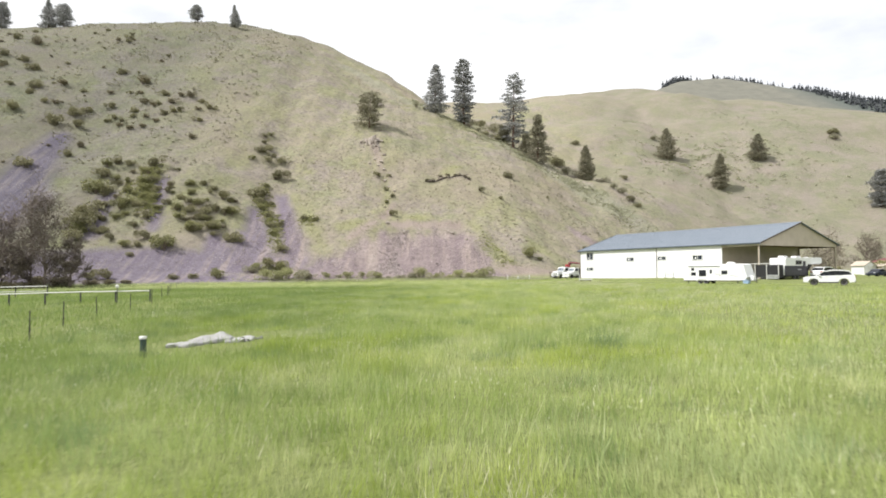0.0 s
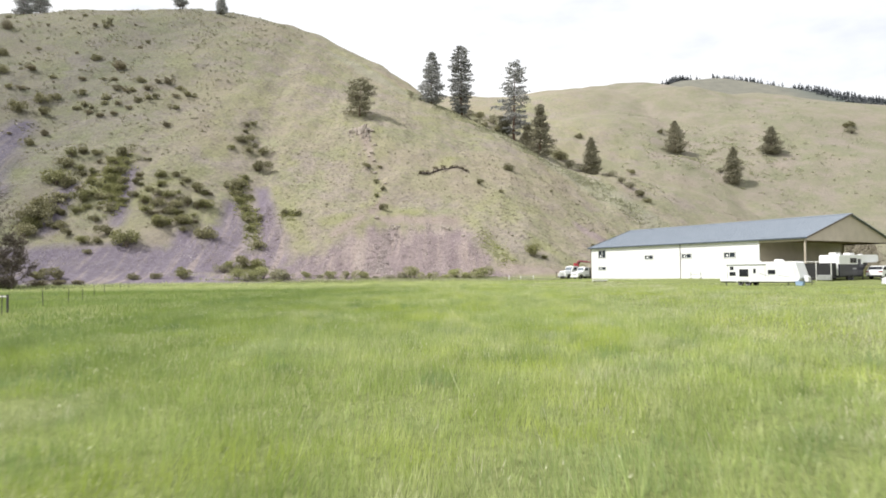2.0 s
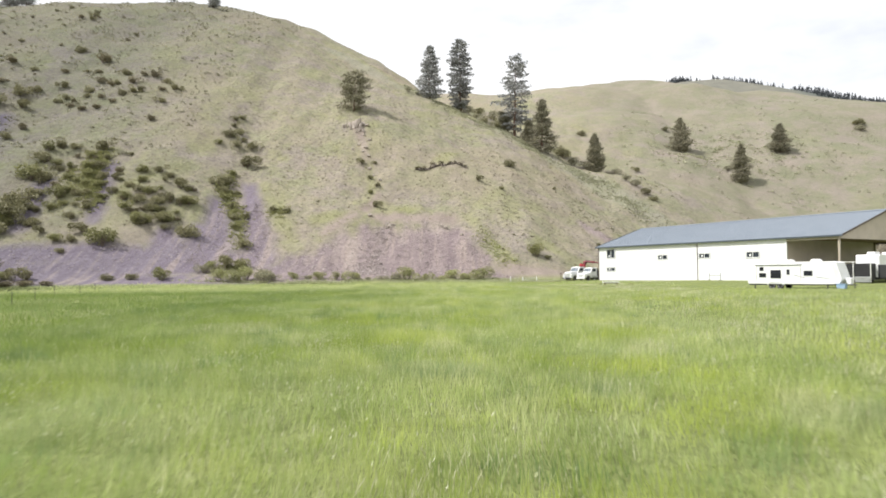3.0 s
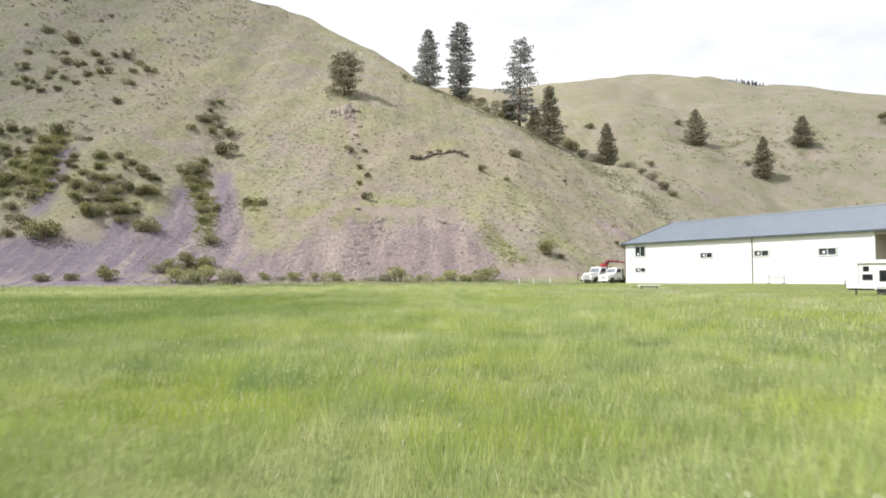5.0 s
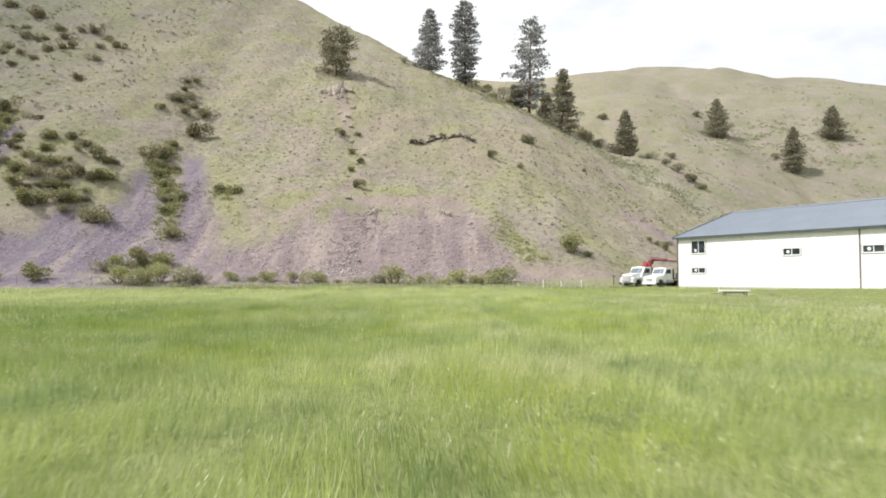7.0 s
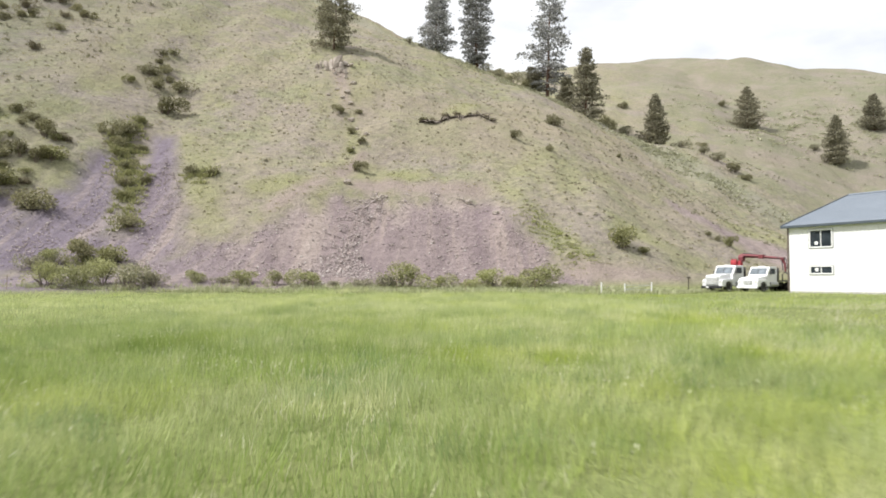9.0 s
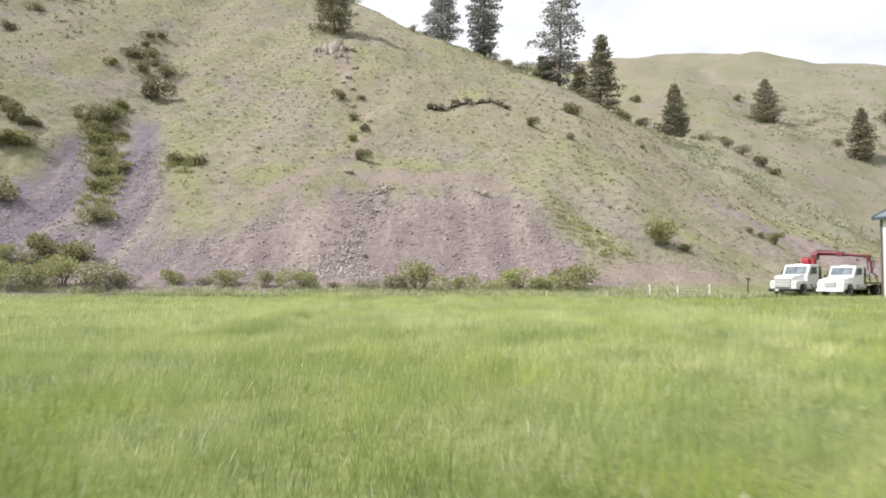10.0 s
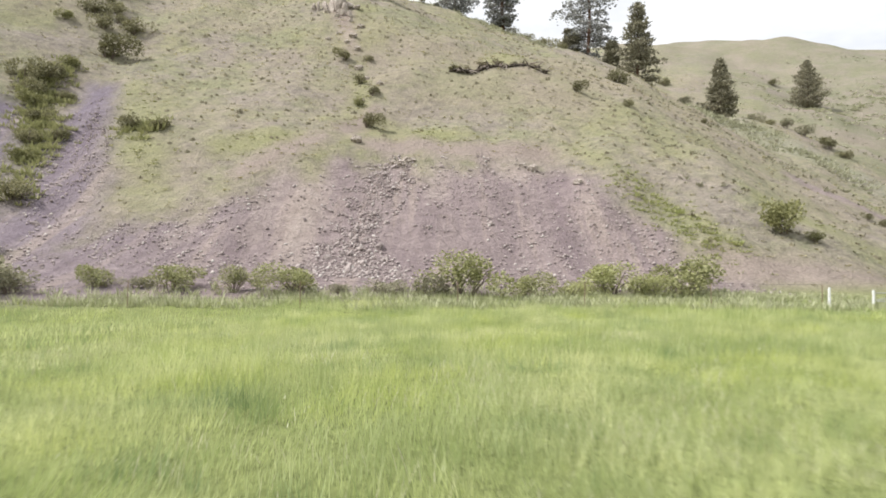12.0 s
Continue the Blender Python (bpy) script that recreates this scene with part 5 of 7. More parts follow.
def travel_trailer():
    L, W, B, T = 9.4, 2.45, 0.55, 2.85
    t = thing("travel_trailer", along(32.3, 91.45, 38.6, 84.15) @ Matrix.Scale(0.92, 4), "long white travel trailer parked beside the barn", "trailer")
    shell = [(0.05, B), (0.0, B + 0.5), (0.12, T - 0.12), (0.3, T), (L - 0.75, T), (L - 0.5, T - 0.12), (L - 0.05, B + 0.75), (L, B + 0.45), (L - 0.25, B), (L - 1.9, B - 0.03)]
    part("body", extruded(shell, 0, W, 0.05), M_WHITE, t)
    part("skirt", box(0.1, L - 0.3, 0.12, W - 0.12, 0.42, B + 0.03, 0.02), M_DARKSTEEL, t, "dark underside skirt")
    part("front_cap", extruded([(L - 0.9, T - 0.35), (L - 0.62, T - 0.3), (L - 0.15, B + 0.9), (L - 0.02, B + 0.4), (L - 0.28, B + 0.05), (L - 0.55, B + 0.5)], -0.012, W + 0.012, 0.008, 1), M_OFFWHITE, t, "grey-white moulded front cap")
    for k, (x0, x1, z0, z1) in enumerate(((1.35, 1.7, 1.98, 2.3), (1.3, 1.95, 1.28, 1.66), (2.5, 3.5, 1.18, 1.98), (4.15, 4.4, 1.55, 2.05), (5.85, 6.65, 1.42, 1.9))):
        side_window(t, "window", x0, x1, z0, z1, 0.0, M_RV_GLASS, M_STEEL if k in (3, 4) else M_BLACK)
    for x in (2.55, 3.4):
        add_wheel(t, x, 0.2, 0.34, 0.22, M_WHITE)
        add_wheel(t, x, W - 0.2, 0.34, 0.22, M_WHITE)
    part("fender", extruded([(2.1, 0.45), (2.25, 0.78), (2.5, 0.86), (3.45, 0.86), (3.7, 0.78), (3.85, 0.45), (3.75, 0.45), (3.6, 0.7), (2.35, 0.7), (2.2, 0.45)], -0.04, 0.06), M_WHITE, t)
    for x in (3.9, 6.6):
        part("air_conditioner", extruded([(x - 0.45, T - 0.02), (x - 0.4, T + 0.22), (x - 0.3, T + 0.28), (x + 0.3, T + 0.28), (x + 0.5, T + 0.12), (x + 0.52, T - 0.02)], 0.85, 1.6, 0.04), M_OFFWHITE, t, "off-white rooftop air conditioner")
    part("awning", tube([(0.85, -0.07, 2.62), (5.6, -0.07, 2.62)], 0.06, 8), M_STEEL, t, "rolled grey awning under the roof edge")
    for x in (0.95, 5.5):
        part("awning_arm", box(x - 0.025, x + 0.025, -0.05, 0.0, 0.9, 2.6, 0.005), M_OFFWHITE, t)
    part("stripe", extruded([(4.7, 1.5), (5.9, 1.14), (6.0, 1.17), (5.0, 1.5)], -0.006, 0.01), M_STEEL, t, "grey swoosh stripe")
    part("stripe", extruded([(6.9, 1.25), (8.3, 1.05), (8.3, 1.1), (7.0, 1.32)], -0.006, 0.01), M_STEEL, t, "grey swoosh stripe")
    part("tongue", extruded([(L - 0.3, 0.42), (L + 1.0, 0.42), (L + 1.0, 0.52), (L - 0.3, 0.52)], W / 2 - 0.06, W / 2 + 0.06, 0.01), M_DARKSTEEL, t)
    part("gas_bottle_cover", extruded([(L + 0.05, 0.52), (L + 0.05, 1.1), (L + 0.15, 1.2), (L + 0.42, 1.2), (L + 0.52, 1.1), (L + 0.52, 0.52)], W / 2 - 0.35, W / 2 + 0.35, 0.04), M_WHITE, t, "white gas bottle cover on the tongue")
    part("jack", tube([(L + 0.75, W / 2, 0.0), (L + 0.75, W / 2, 0.95)], 0.045, 8), M_DARKSTEEL, t)
    wheel = new("spare_wheel")
    wheel.parent = t
    wheel.matrix_basis = Matrix.Translation((-0.14, W * 0.35, 1.0)) @ Matrix.Rotation(radians(90), 4, "Z")
    part("cover", lathe([(0.05, -0.11), (0.3, -0.12), (0.35, -0.06), (0.35, 0.09), (0.28, 0.12), (0.05, 0.12)]), M_BLACK, wheel, "black spare wheel cover")
    for x in (0.7, 8.0):
        part("stabiliser", box(x - 0.05, x + 0.05, 0.2, 0.3, 0.0, 0.45, 0.01), M_DARKSTEEL, t)
    part("tail_lamp", box(-0.03, 0.03, 0.15, 0.3, 0.8, 1.1, 0.01), M_TAIL, t)
    return t


travel_trailer()
tub = thing("storage_tub", along(37.4, 84.9, 37.9, 84.2), "blue plastic tub under the trailer's front", "tub")
part("body", extruded([(0.06, 0), (0, 0.4), (0.8, 0.4), (0.74, 0)], 0, 0.45, 0.02), M_BLUE, tub)
part("lid", box(-0.03, 0.83, -0.03, 0.48, 0.405, 0.45, 0.01), M_BLUE, tub)


def toy_hauler():
    """A tall white camper with a dark lower body and a raised nose."""
    t = thing("camper", along(47.9, 94.9, 56.6, 100.5), "tall white camper with dark lower panels beside the barn bay", "camper")
    L, W = 9.4, 2.4
    part("body", extruded([(0.0, 0.6), (0.0, 2.9), (0.15, 3.05), (9.1, 3.15), (9.4, 2.95), (9.35, 2.35), (8.9, 2.2), (5.6, 2.15), (5.5, 0.6)], 0, W, 0.05), M_WHITE, t)
    part("lower_panel", box(-0.01, 5.52, -0.015, W + 0.015, 0.55, 1.95, 0.02), M_CHARCOAL, t, "charcoal lower side panel")
    part("floor_frame", box(0.1, 5.5, 0.15, W - 0.15, 0.42, 0.6, 0.02), M_BLACK, t)
    # black wedge added where shade lies under the overhanging nose
    part("nose_panel", extruded([(5.55, 2.15), (5.55, 1.2), (6.3, 1.3), (7.4, 2.15)], 0.3, W - 0.3, 0.02), M_BLACK, t, "dark wedge added for the shade below the raised nose")
    for x0, x1 in ((2.55, 3.05), (3.2, 3.5), (3.65, 3.95)):
        side_window(t, "window", x0, x1, 2.15, 2.65, 0.0, M_RV_GLASS, M_BLACK)
    for x in (2.2, 3.0):
        add_wheel(t, x, 0.15, 0.36, 0.24, M_STEEL)
        add_wheel(t, x, W - 0.15, 0.36, 0.24, M_STEEL)
    for x in (1.3, 4.6):
        part("air_conditioner", extruded([(x - 0.6, 3.03), (x - 0.5, 3.36), (x + 0.55, 3.36), (x + 0.7, 3.05)], 0.8, 1.6, 0.05), M_OFFWHITE, t, "off-white rooftop air conditioner")
    part("vent", box(7.0, 7.4, 0.9, 1.3, 3.1, 3.25, 0.03), M_OFFWHITE, t)
    part("landing_leg", box(6.0, 6.12, 0.25, 0.37, 0.0, 1.3, 0.01), M_DARKSTEEL, t)
    part("landing_leg", box(6.0, 6.12, W - 0.37, W - 0.25, 0.0, 1.3, 0.01), M_DARKSTEEL, t)
    part("badge", box(3.0, 3.9, -0.022, -0.012, 1.35, 1.5), M_STEEL, t, "pale oval badge on the dark panel")
    part("door", box(4.3, 5.0, -0.03, 0.0, 0.62, 2.6, 0.01), M_CHARCOAL, t)
    part("rear_ramp", box(-0.05, 0.0, 0.15, W - 0.15, 0.62, 2.85, 0.01), M_WHITE, t)
    return t


toy_hauler()


def cargo_trailer():
    t = thing("cargo_trailer", along(44.6, 97.2, 46.9, 93.9), "black box trailer with a pale steel frame", "trailer")
    part("box", box(0.1, 3.4, 0.1, 2.0, 0.5, 2.15, 0.03), M_BLACK, t)
    for x in (0.03, 1.75, 3.47):
        part("upright", box(x - 0.04, x + 0.04, -0.02, 0.07, 0.1, 2.3, 0.01), M_OFFWHITE, t)
    part("top_rail", box(-0.6, 3.6, -0.02, 0.06, 2.3, 2.38, 0.01), M_OFFWHITE, t)
    part("ramp", box(1.9, 3.5, -0.16, -0.06, 0.15, 0.75, 0.02), M_STEEL, t, "folded galvanised loading ramp")
    for y in (0.2, 1.9):
        add_wheel(t, 1.2, y, 0.34, 0.2, M_STEEL)
    part("drawbar", box(-1.2, 0.1, 1.0, 1.1, 0.42, 0.52, 0.01), M_DARKSTEEL, t)
    part("bed", box(0.0, 3.5, 0.05, 2.05, 0.4, 0.5, 0.01), M_DARKSTEEL, t)
    return t


cargo_trailer()


def car(m, label, paint, group="", length=4.75, height=1.72, estate=True):
    """A sport utility car along +x from nose (0) to tail, its near side at y = 0."""
    c = thing("car", m, label, "car", group)
    k, h = length / 4.75, height / 1.72
    W = 1.88

    def sc(pts):
        return [(x * k, z * h) for x, z in pts]
    lower = sc([(0.02, 0.38), (0.0, 0.62), (0.06, 0.86), (0.25, 0.98), (1.25, 1.06), (3.4, 1.12), (4.58, 1.2), (4.72, 0.98), (4.75, 0.55), (4.68, 0.36), (4.2, 0.32), (4.15, 0.55), (3.98, 0.72), (3.72, 0.78), (3.46, 0.72), (3.29, 0.55), (3.24, 0.30),
                (1.46, 0.30), (1.41, 0.55), (1.24, 0.72), (0.98, 0.78), (0.72, 0.72), (0.55, 0.55), (0.5, 0.34)])
    part("body", extruded(lower, 0, W, 0.045), paint, c)
    rear = 4.55 if estate else 4.2
    roof = sc([(2.0, 1.6), (2.55, 1.7), (3.4, 1.71), (4.2 if estate else 3.3, 1.62)])
    cabin = sc([(1.2, 1.05)]) + roof + sc([(rear + 0.08, 1.08)])
    part("cabin", extruded(cabin, 0.14, W - 0.14, 0.05), M_RV_GLASS, c, "dark tinted glasshouse")
    roof_in = [(x, z + 0.012) for x, z in roof]
    part("roof", extruded(roof_in + [(x, z - 0.1) for x, z in roof_in[::-1]], 0.1, W - 0.1, 0.02), paint, c)
    for x0, x1, z1 in ((1.16, 1.98, 1.6), (2.98, 2.9, 1.66), (3.85 if estate else 3.5, 3.75 if estate else 3.2, 1.64), (rear + 0.08, 4.15 if estate else 3.35, 1.6)):
        for y in (0.1, W - 0.14):
            part("pillar", extruded(sc([(x0 - 0.05, 1.06), (x0 + 0.06, 1.06), (x1 + 0.05, z1), (x1 - 0.05, z1)]), y, y + 0.045), M_BLACK if 1.5 < x0 < 4.0 else paint, c)
    for x in (0.98, 3.72):
        for y in (0.14, W - 0.14):
            add_wheel(c, x * k, y, 0.36, 0.25, M_LAMP)
    for y0, y1 in ((0.05, 0.45), (W - 0.45, W - 0.05)):
        part("headlight", box(-0.01, 0.16, y0, y1, 0.78 * h, 0.9 * h, 0.02), M_LAMP, c)
        part("tail_light", box(length - 0.12, length + 0.012, y0 - 0.03, y1 - 0.1 if y0 < 1 else y1 + 0.03, 0.9 * h, 1.06 * h, 0.02), M_TAIL, c)
    part("grille", box(-0.015, 0.05, 0.5, W - 0.5, 0.56 * h, 0.84 * h, 0.02), M_BLACK, c)
    part("sill", box(1.45 * k, 3.25 * k, -0.015, W + 0.015, 0.27 * h, 0.40 * h, 0.02), M_BLACK, c)
    part("rear_bumper", box(length - 0.2, length + 0.02, 0.1, W - 0.1, 0.34 * h, 0.52 * h, 0.03), M_BLACK, c)
    for x in (2.1, 3.05):
        part("door_handle", box(x * k, (x + 0.2) * k, -0.03, 0.01, 0.98 * h, 1.01 * h, 0.006), M_CHROME, c)
    part("mirror", box(1.45 * k, 1.62 * k, -0.16, 0.02, 1.06 * h, 1.2 * h, 0.03), paint, c)
    if estate:
        for y in (0.25, W - 0.3):
            part("roof_rail", tube([(2.4 * k, y, 1.70 * h), (2.6 * k, y, 1.74 * h), (3.6 * k, y, 1.745 * h), (3.9 * k, y, 1.69 * h)], 0.014, 6), M_STEEL, c)
    return c


car(along(38.6, 72.9, 42.7, 70.4), "white sport utility car parked on the meadow's edge", M_WHITE, "", 4.85, 1.64)
car(along(81.5, 128.0, 85.9, 130.6), "dark blue car parked near the sheds", M_CARDARK, "cars near the sheds", 4.6, 1.5, False)
car(along(84.5, 126.0, 88.8, 128.6), "silver car parked near the sheds", M_SILVER, "cars near the sheds", 4.7, 1.6, True)
car(along(57.0, 100.6, 52.6, 97.8), "white car under the camper's raised nose", M_WHITE, "", 4.8, 1.65, True)


def truck(m, label, crane=False, flat_grille=True):
    """An old bonneted truck along +x from bumper to bed, seen from the front."""
    t = thing("truck", m, label, "truck", "trucks behind the barn")
    W = 2.15
    inset = 0.33 if flat_grille else 0.1
    part("bonnet", extruded([(0.15, 0.55), (0.1, 1.4), (0.28, 1.56), (1.75, 1.72), (1.75, 0.55)] if flat_grille else [(0.12, 0.55), (0.08, 1.22), (0.25, 1.34), (1.75, 1.58), (1.75, 0.55)], inset, W - inset, 0.06), M_WHITE, t)
    for y0, y1 in ((0.0, 0.42), (W - 0.42, W)):
        part("fender", extruded([(0.1, 0.52), (0.06, 1.0), (0.22, 1.18), (1.5, 1.24), (1.9, 1.08), (1.9, 0.6), (1.62, 0.6), (1.5, 0.88), (1.1, 1.0), (0.7, 0.88), (0.58, 0.52)], y0, y1, 0.05), M_WHITE, t)
        part("headlight", box(0.05, 0.14, (y0 + y1) / 2 - 0.11, (y0 + y1) / 2 + 0.11, 0.88, 1.08, 0.04), M_LAMP, t)
    part("cab", extruded([(1.7, 0.55), (1.72, 1.68), (2.1, 2.4), (2.2, 2.48), (3.25, 2.5), (3.35, 2.4), (3.4, 0.55)], 0.05, W - 0.05, 0.06), M_WHITE, t)
    bm = bmesh.new()
    a = Vector((1.745, 0.2, 1.74)), Vector((1.745, W - 0.2, 1.74)), Vector((2.065, W - 0.24, 2.32)), Vector((2.065, 0.24, 2.32))
    o = Vector((-0.045, 0, 0.022))
    f = [bm.verts.new(p + o) for p in a]
    g = [bm.verts.new(p - o) for p in a]
    bm.faces.new(f)
    bm.faces.new(g[::-1])
    for i in range(4):
        bm.faces.new((f[i], g[i], g[(i + 1) % 4], f[(i + 1) % 4]))
    bmesh.ops.recalc_face_normals(bm, faces=bm.faces)
    part("windscreen", bm, M_SCREEN, t)
    part("windscreen_bar", tube([(1.7, W / 2, 1.78), (2.03, W / 2, 2.34)], 0.025, 6), M_BLACK, t)
    for y0, y1 in ((0.02, 0.06), (W - 0.06, W - 0.02)):
        part("door_window", extruded([(2.05, 1.75), (2.3, 2.28), (3.0, 2.28), (3.0, 1.75)], y0, y1), M_GLASS, t)
        part("door_line", box(2.0, 3.02, y0 + 0.005, y1 - 0.005, 0.85, 0.88), M_BLACK, t)
    glo, ghi, gin = (0.7, 1.4, 0.42) if flat_grille else (0.78, 1.12, 0.62)
    part("grille", box(0.04, 0.14, gin, W - gin, glo, ghi, 0.02), M_STEEL, t, "bright slatted radiator grille")
    for k in range(6):
        zs = glo + (ghi - glo) * (k + 0.5) / 6
        part("grille_slat", box(0.0, 0.05, gin + 0.03, W - gin - 0.03, zs - 0.22 * (ghi - glo) / 6, zs + 0.22 * (ghi - glo) / 6), M_WHITE, t)
    part("bumper", box(-0.08, 0.1, -0.03, W + 0.03, 0.34, 0.57, 0.03), M_BLACK if flat_grille else M_WHITE, t)
    part("number_plate", box(-0.1, -0.08, W * 0.62, W * 0.62 + 0.3, 0.39, 0.53), M_OFFWHITE, t)
    for y in (-0.14, W + 0.14):
        part("mirror", box(2.0, 2.05, y - 0.06, y + 0.06, 1.72, 1.98, 0.02), M_DARKSTEEL, t)
        part("mirror_arm", tube([(2.05, y, 1.7), (2.1, 0.1 if y < 0 else W - 0.1, 1.6)], 0.015, 5), M_DARKSTEEL, t)
    for x in (1.1, 5.6, 6.8):
        for y in ((0.16, W - 0.16) if x < 2 else (0.3, W - 0.3)):
            add_wheel(t, x, y, 0.48, 0.28 if x < 2 else 0.5, M_WHITE)
    part("chassis", box(1.7, 8.2, 0.7, W - 0.7, 0.55, 0.85, 0.02), M_DARKSTEEL, t)
    part("bed", box(3.7, 8.4, 0.0, W, 1.0, 1.15, 0.02), M_DARKSTEEL, t, "dark steel flatbed")
    part("headboard", box(3.62, 3.7, 0.05, W - 0.05, 1.1, 2.35, 0.02), M_DARKSTEEL, t)
    for k in range(4):
        part("stake", box(4.2 + k * 1.2, 4.28 + k * 1.2, 0.0, 0.07, 1.15, 1.75, 0.01), M_DARKSTEEL, t)
    part("cab_lamp", box(2.3, 2.5, W / 2 - 0.3, W / 2 + 0.3, 2.49, 2.57, 0.02), M_OFFWHITE, t)
    part("tank", tube([(2.2, 0.12, 0.72), (3.4, 0.12, 0.72)], 0.24, 10), M_STEEL, t)
    if crane:
        y0 = W / 2 - 0.2
        part("crane_column", box(3.78, 4.18, y0 - 0.2, y0 + 0.2, 1.1, 2.95, 0.05), M_RED, t, "red crane column")
        part("crane_seat", extruded([(3.6, 2.55), (3.55, 2.85), (3.62, 3.12), (3.75, 3.12), (3.8, 2.9), (4.25, 2.88), (4.28, 2.55)], y0 + 0.12, y0 + 0.72, 0.04), M_RED, t, "bright red operator seat")
        for q in range(4):
            part("control_lever", tube([(3.66, y0 + 0.2 + 0.13 * q, 2.85), (3.52, y0 + 0.18 + 0.15 * q, 3.22)], 0.018, 5), M_DARKSTEEL, t)
        part("crane_head", extruded([(3.82, 2.88), (3.78, 3.3), (3.95, 3.56), (4.2, 3.5), (4.25, 3.1), (4.15, 2.88)], y0 - 0.42, y0 + 0.08, 0.05), M_CRANE, t, "dark red slewing head")
        part("crane_boom", tube([(4.02, y0 - 0.1, 3.44), (4.14, y0 - 1.0, 3.42), (4.28, y0 - 2.1, 3.32)], [0.2, 0.19, 0.15], 4), M_CRANE, t, "dark red inner boom")
        part("crane_collar", box(4.1, 4.46, y0 - 2.3, y0 - 1.8, 3.13, 3.5, 0.05), M_CRANE, t)
        part("crane_boom", tube([(4.28, y0 - 2.05, 3.31), (4.56, y0 - 3.9, 3.1)], [0.13, 0.1], 4), M_CRANE, t, "dark red outer boom")
        part("crane_ram", tube([(4.05, y0 - 0.3, 3.68), (4.16, y0 - 1.0, 3.62), (4.26, y0 - 1.8, 3.5)], [0.05, 0.06, 0.035], 8), M_DARKSTEEL, t)
        part("crane_knuckle", box(4.42, 4.7, y0 - 4.12, y0 - 3.78, 2.92, 3.2, 0.05), M_CRANE, t)
        part("crane_jib", tube([(4.56, y0 - 3.95, 3.0), (4.6, y0 - 4.12, 2.6), (4.6, y0 - 4.18, 1.9)], [0.11, 0.1, 0.08], 6), M_CRANE, t, "dark red hanging jib")
        part("crane_hose", tube([(4.4, y0 - 3.5, 3.18), (4.5, y0 - 4.3, 3.0), (4.52, y0 - 4.42, 2.4), (4.5, y0 - 4.25, 1.9)], 0.03, 6), M_BLACK, t)
        part("crane_link", tube([(4.6, y0 - 3.85, 2.9), (4.62, y0 - 3.92, 2.0)], 0.045, 6), M_DARKSTEEL, t)
        for q in (-1, 1):
            part("grapple_arm", tube([(4.6, y0 - 4.15, 1.9), (4.6, y0 - 4.15 + 0.32 * q, 1.6), (4.6, y0 - 4.15 + 0.22 * q, 1.28)], [0.07, 0.06, 0.03], 5), M_DARKSTEEL, t)
        for y in (-0.15, W + 0.05):
            part("outrigger", box(3.8, 4.05, y, y + 0.12, 0.35, 1.3, 0.02), M_DARKSTEEL, t)
    return t


V_AXIS = Vector((0.8536, 0.521, 0.0))
U_AXIS = Vector((0.521, -0.8536, 0.0))


def truck_pose(off, ahead, size=0.94):
    """off: distance of the truck's far flank from the barn's end wall; ahead: how far its bumper stands before the long wall's line."""
    p = Vector((26.53, 131.2, 0)) - U_AXIS * off - V_AXIS * ahead
    return Matrix.Translation((p.x, p.y, land(p.x, p.y) + 0.02)) @ Matrix.Rotation(math.atan2(0.521, 0.8536), 4, "Z") @ Matrix.Scale(size, 4)


truck(truck_pose(5.3, 1.2), "old white bonneted truck with slatted grille and red crane", True, True)
truck(truck_pose(1.8, 1.5, 0.84), "white flatbed truck parked close to the barn", False, False)

# ---------------- sheds, fences and small things ----------------
def shed(m, w, d, h, rise, wall, roof, label, door=True):
    s = thing("shed", m, label, "shed", "sheds beyond the barn")
    part("wall", extruded([(0, -0.2), (0, h), (w / 2, h + rise), (w, h), (w, -0.2)], 0, d, 0.01), wall, s)
    a = math.atan2(rise, w / 2)
    for k in range(2):
        bm = box(-0.25, math.hypot(w / 2, rise) + 0.03, -0.25, d + 0.25, 0.02, 0.10, 0.01)
        mm = Matrix.Translation((0, 0, h)) @ Matrix.Rotation(-a, 4, "Y")
        if k:
            mm = Matrix.Translation((w, d, 0)) @ Matrix.Rotation(math.pi, 4, "Z") @ mm
        bmesh.ops.transform(bm, matrix=mm, verts=bm.verts)
        part("roof_slope", bm, roof, s)
    if door:
        part("door", box(w * 0.3, w * 0.7, -0.05, 0.0, 0.0, min(2.0, h - 0.1), 0.01), M_WOOD if wall is not M_WHITE else M_OFFWHITE, s)
        part("corner_trim", box(-0.03, 0.1, -0.03, 0.06, 0, h, 0.005), M_OFFWHITE, s)
        part("corner_trim", box(w - 0.1, w + 0.03, -0.03, 0.06, 0, h, 0.005), M_OFFWHITE, s)
    return s


def spot(x, y, turn=0.0):
    return Matrix.Translation((x, y, land(x, y))) @ Matrix.Rotation(radians(turn), 4, "Z")


shed(spot(91.8, 148.0, 12), 3.0, 3.6, 2.1, 0.9, M_WHITE, M_TAN_METAL, "small white garden shed with a gabled roof")
shed(spot(95.2, 147.0, 8), 2.6, 4.0, 1.9, 0.5, M_TAN_METAL, M_TAN_METAL, "low tan lean-to beside the white shed")
shed(spot(98.2, 150.0, 5), 9.0, 6.0, 2.7, 1.0, M_REDBROWN, M_REDBROWN, "red-brown open-fronted farm shed")


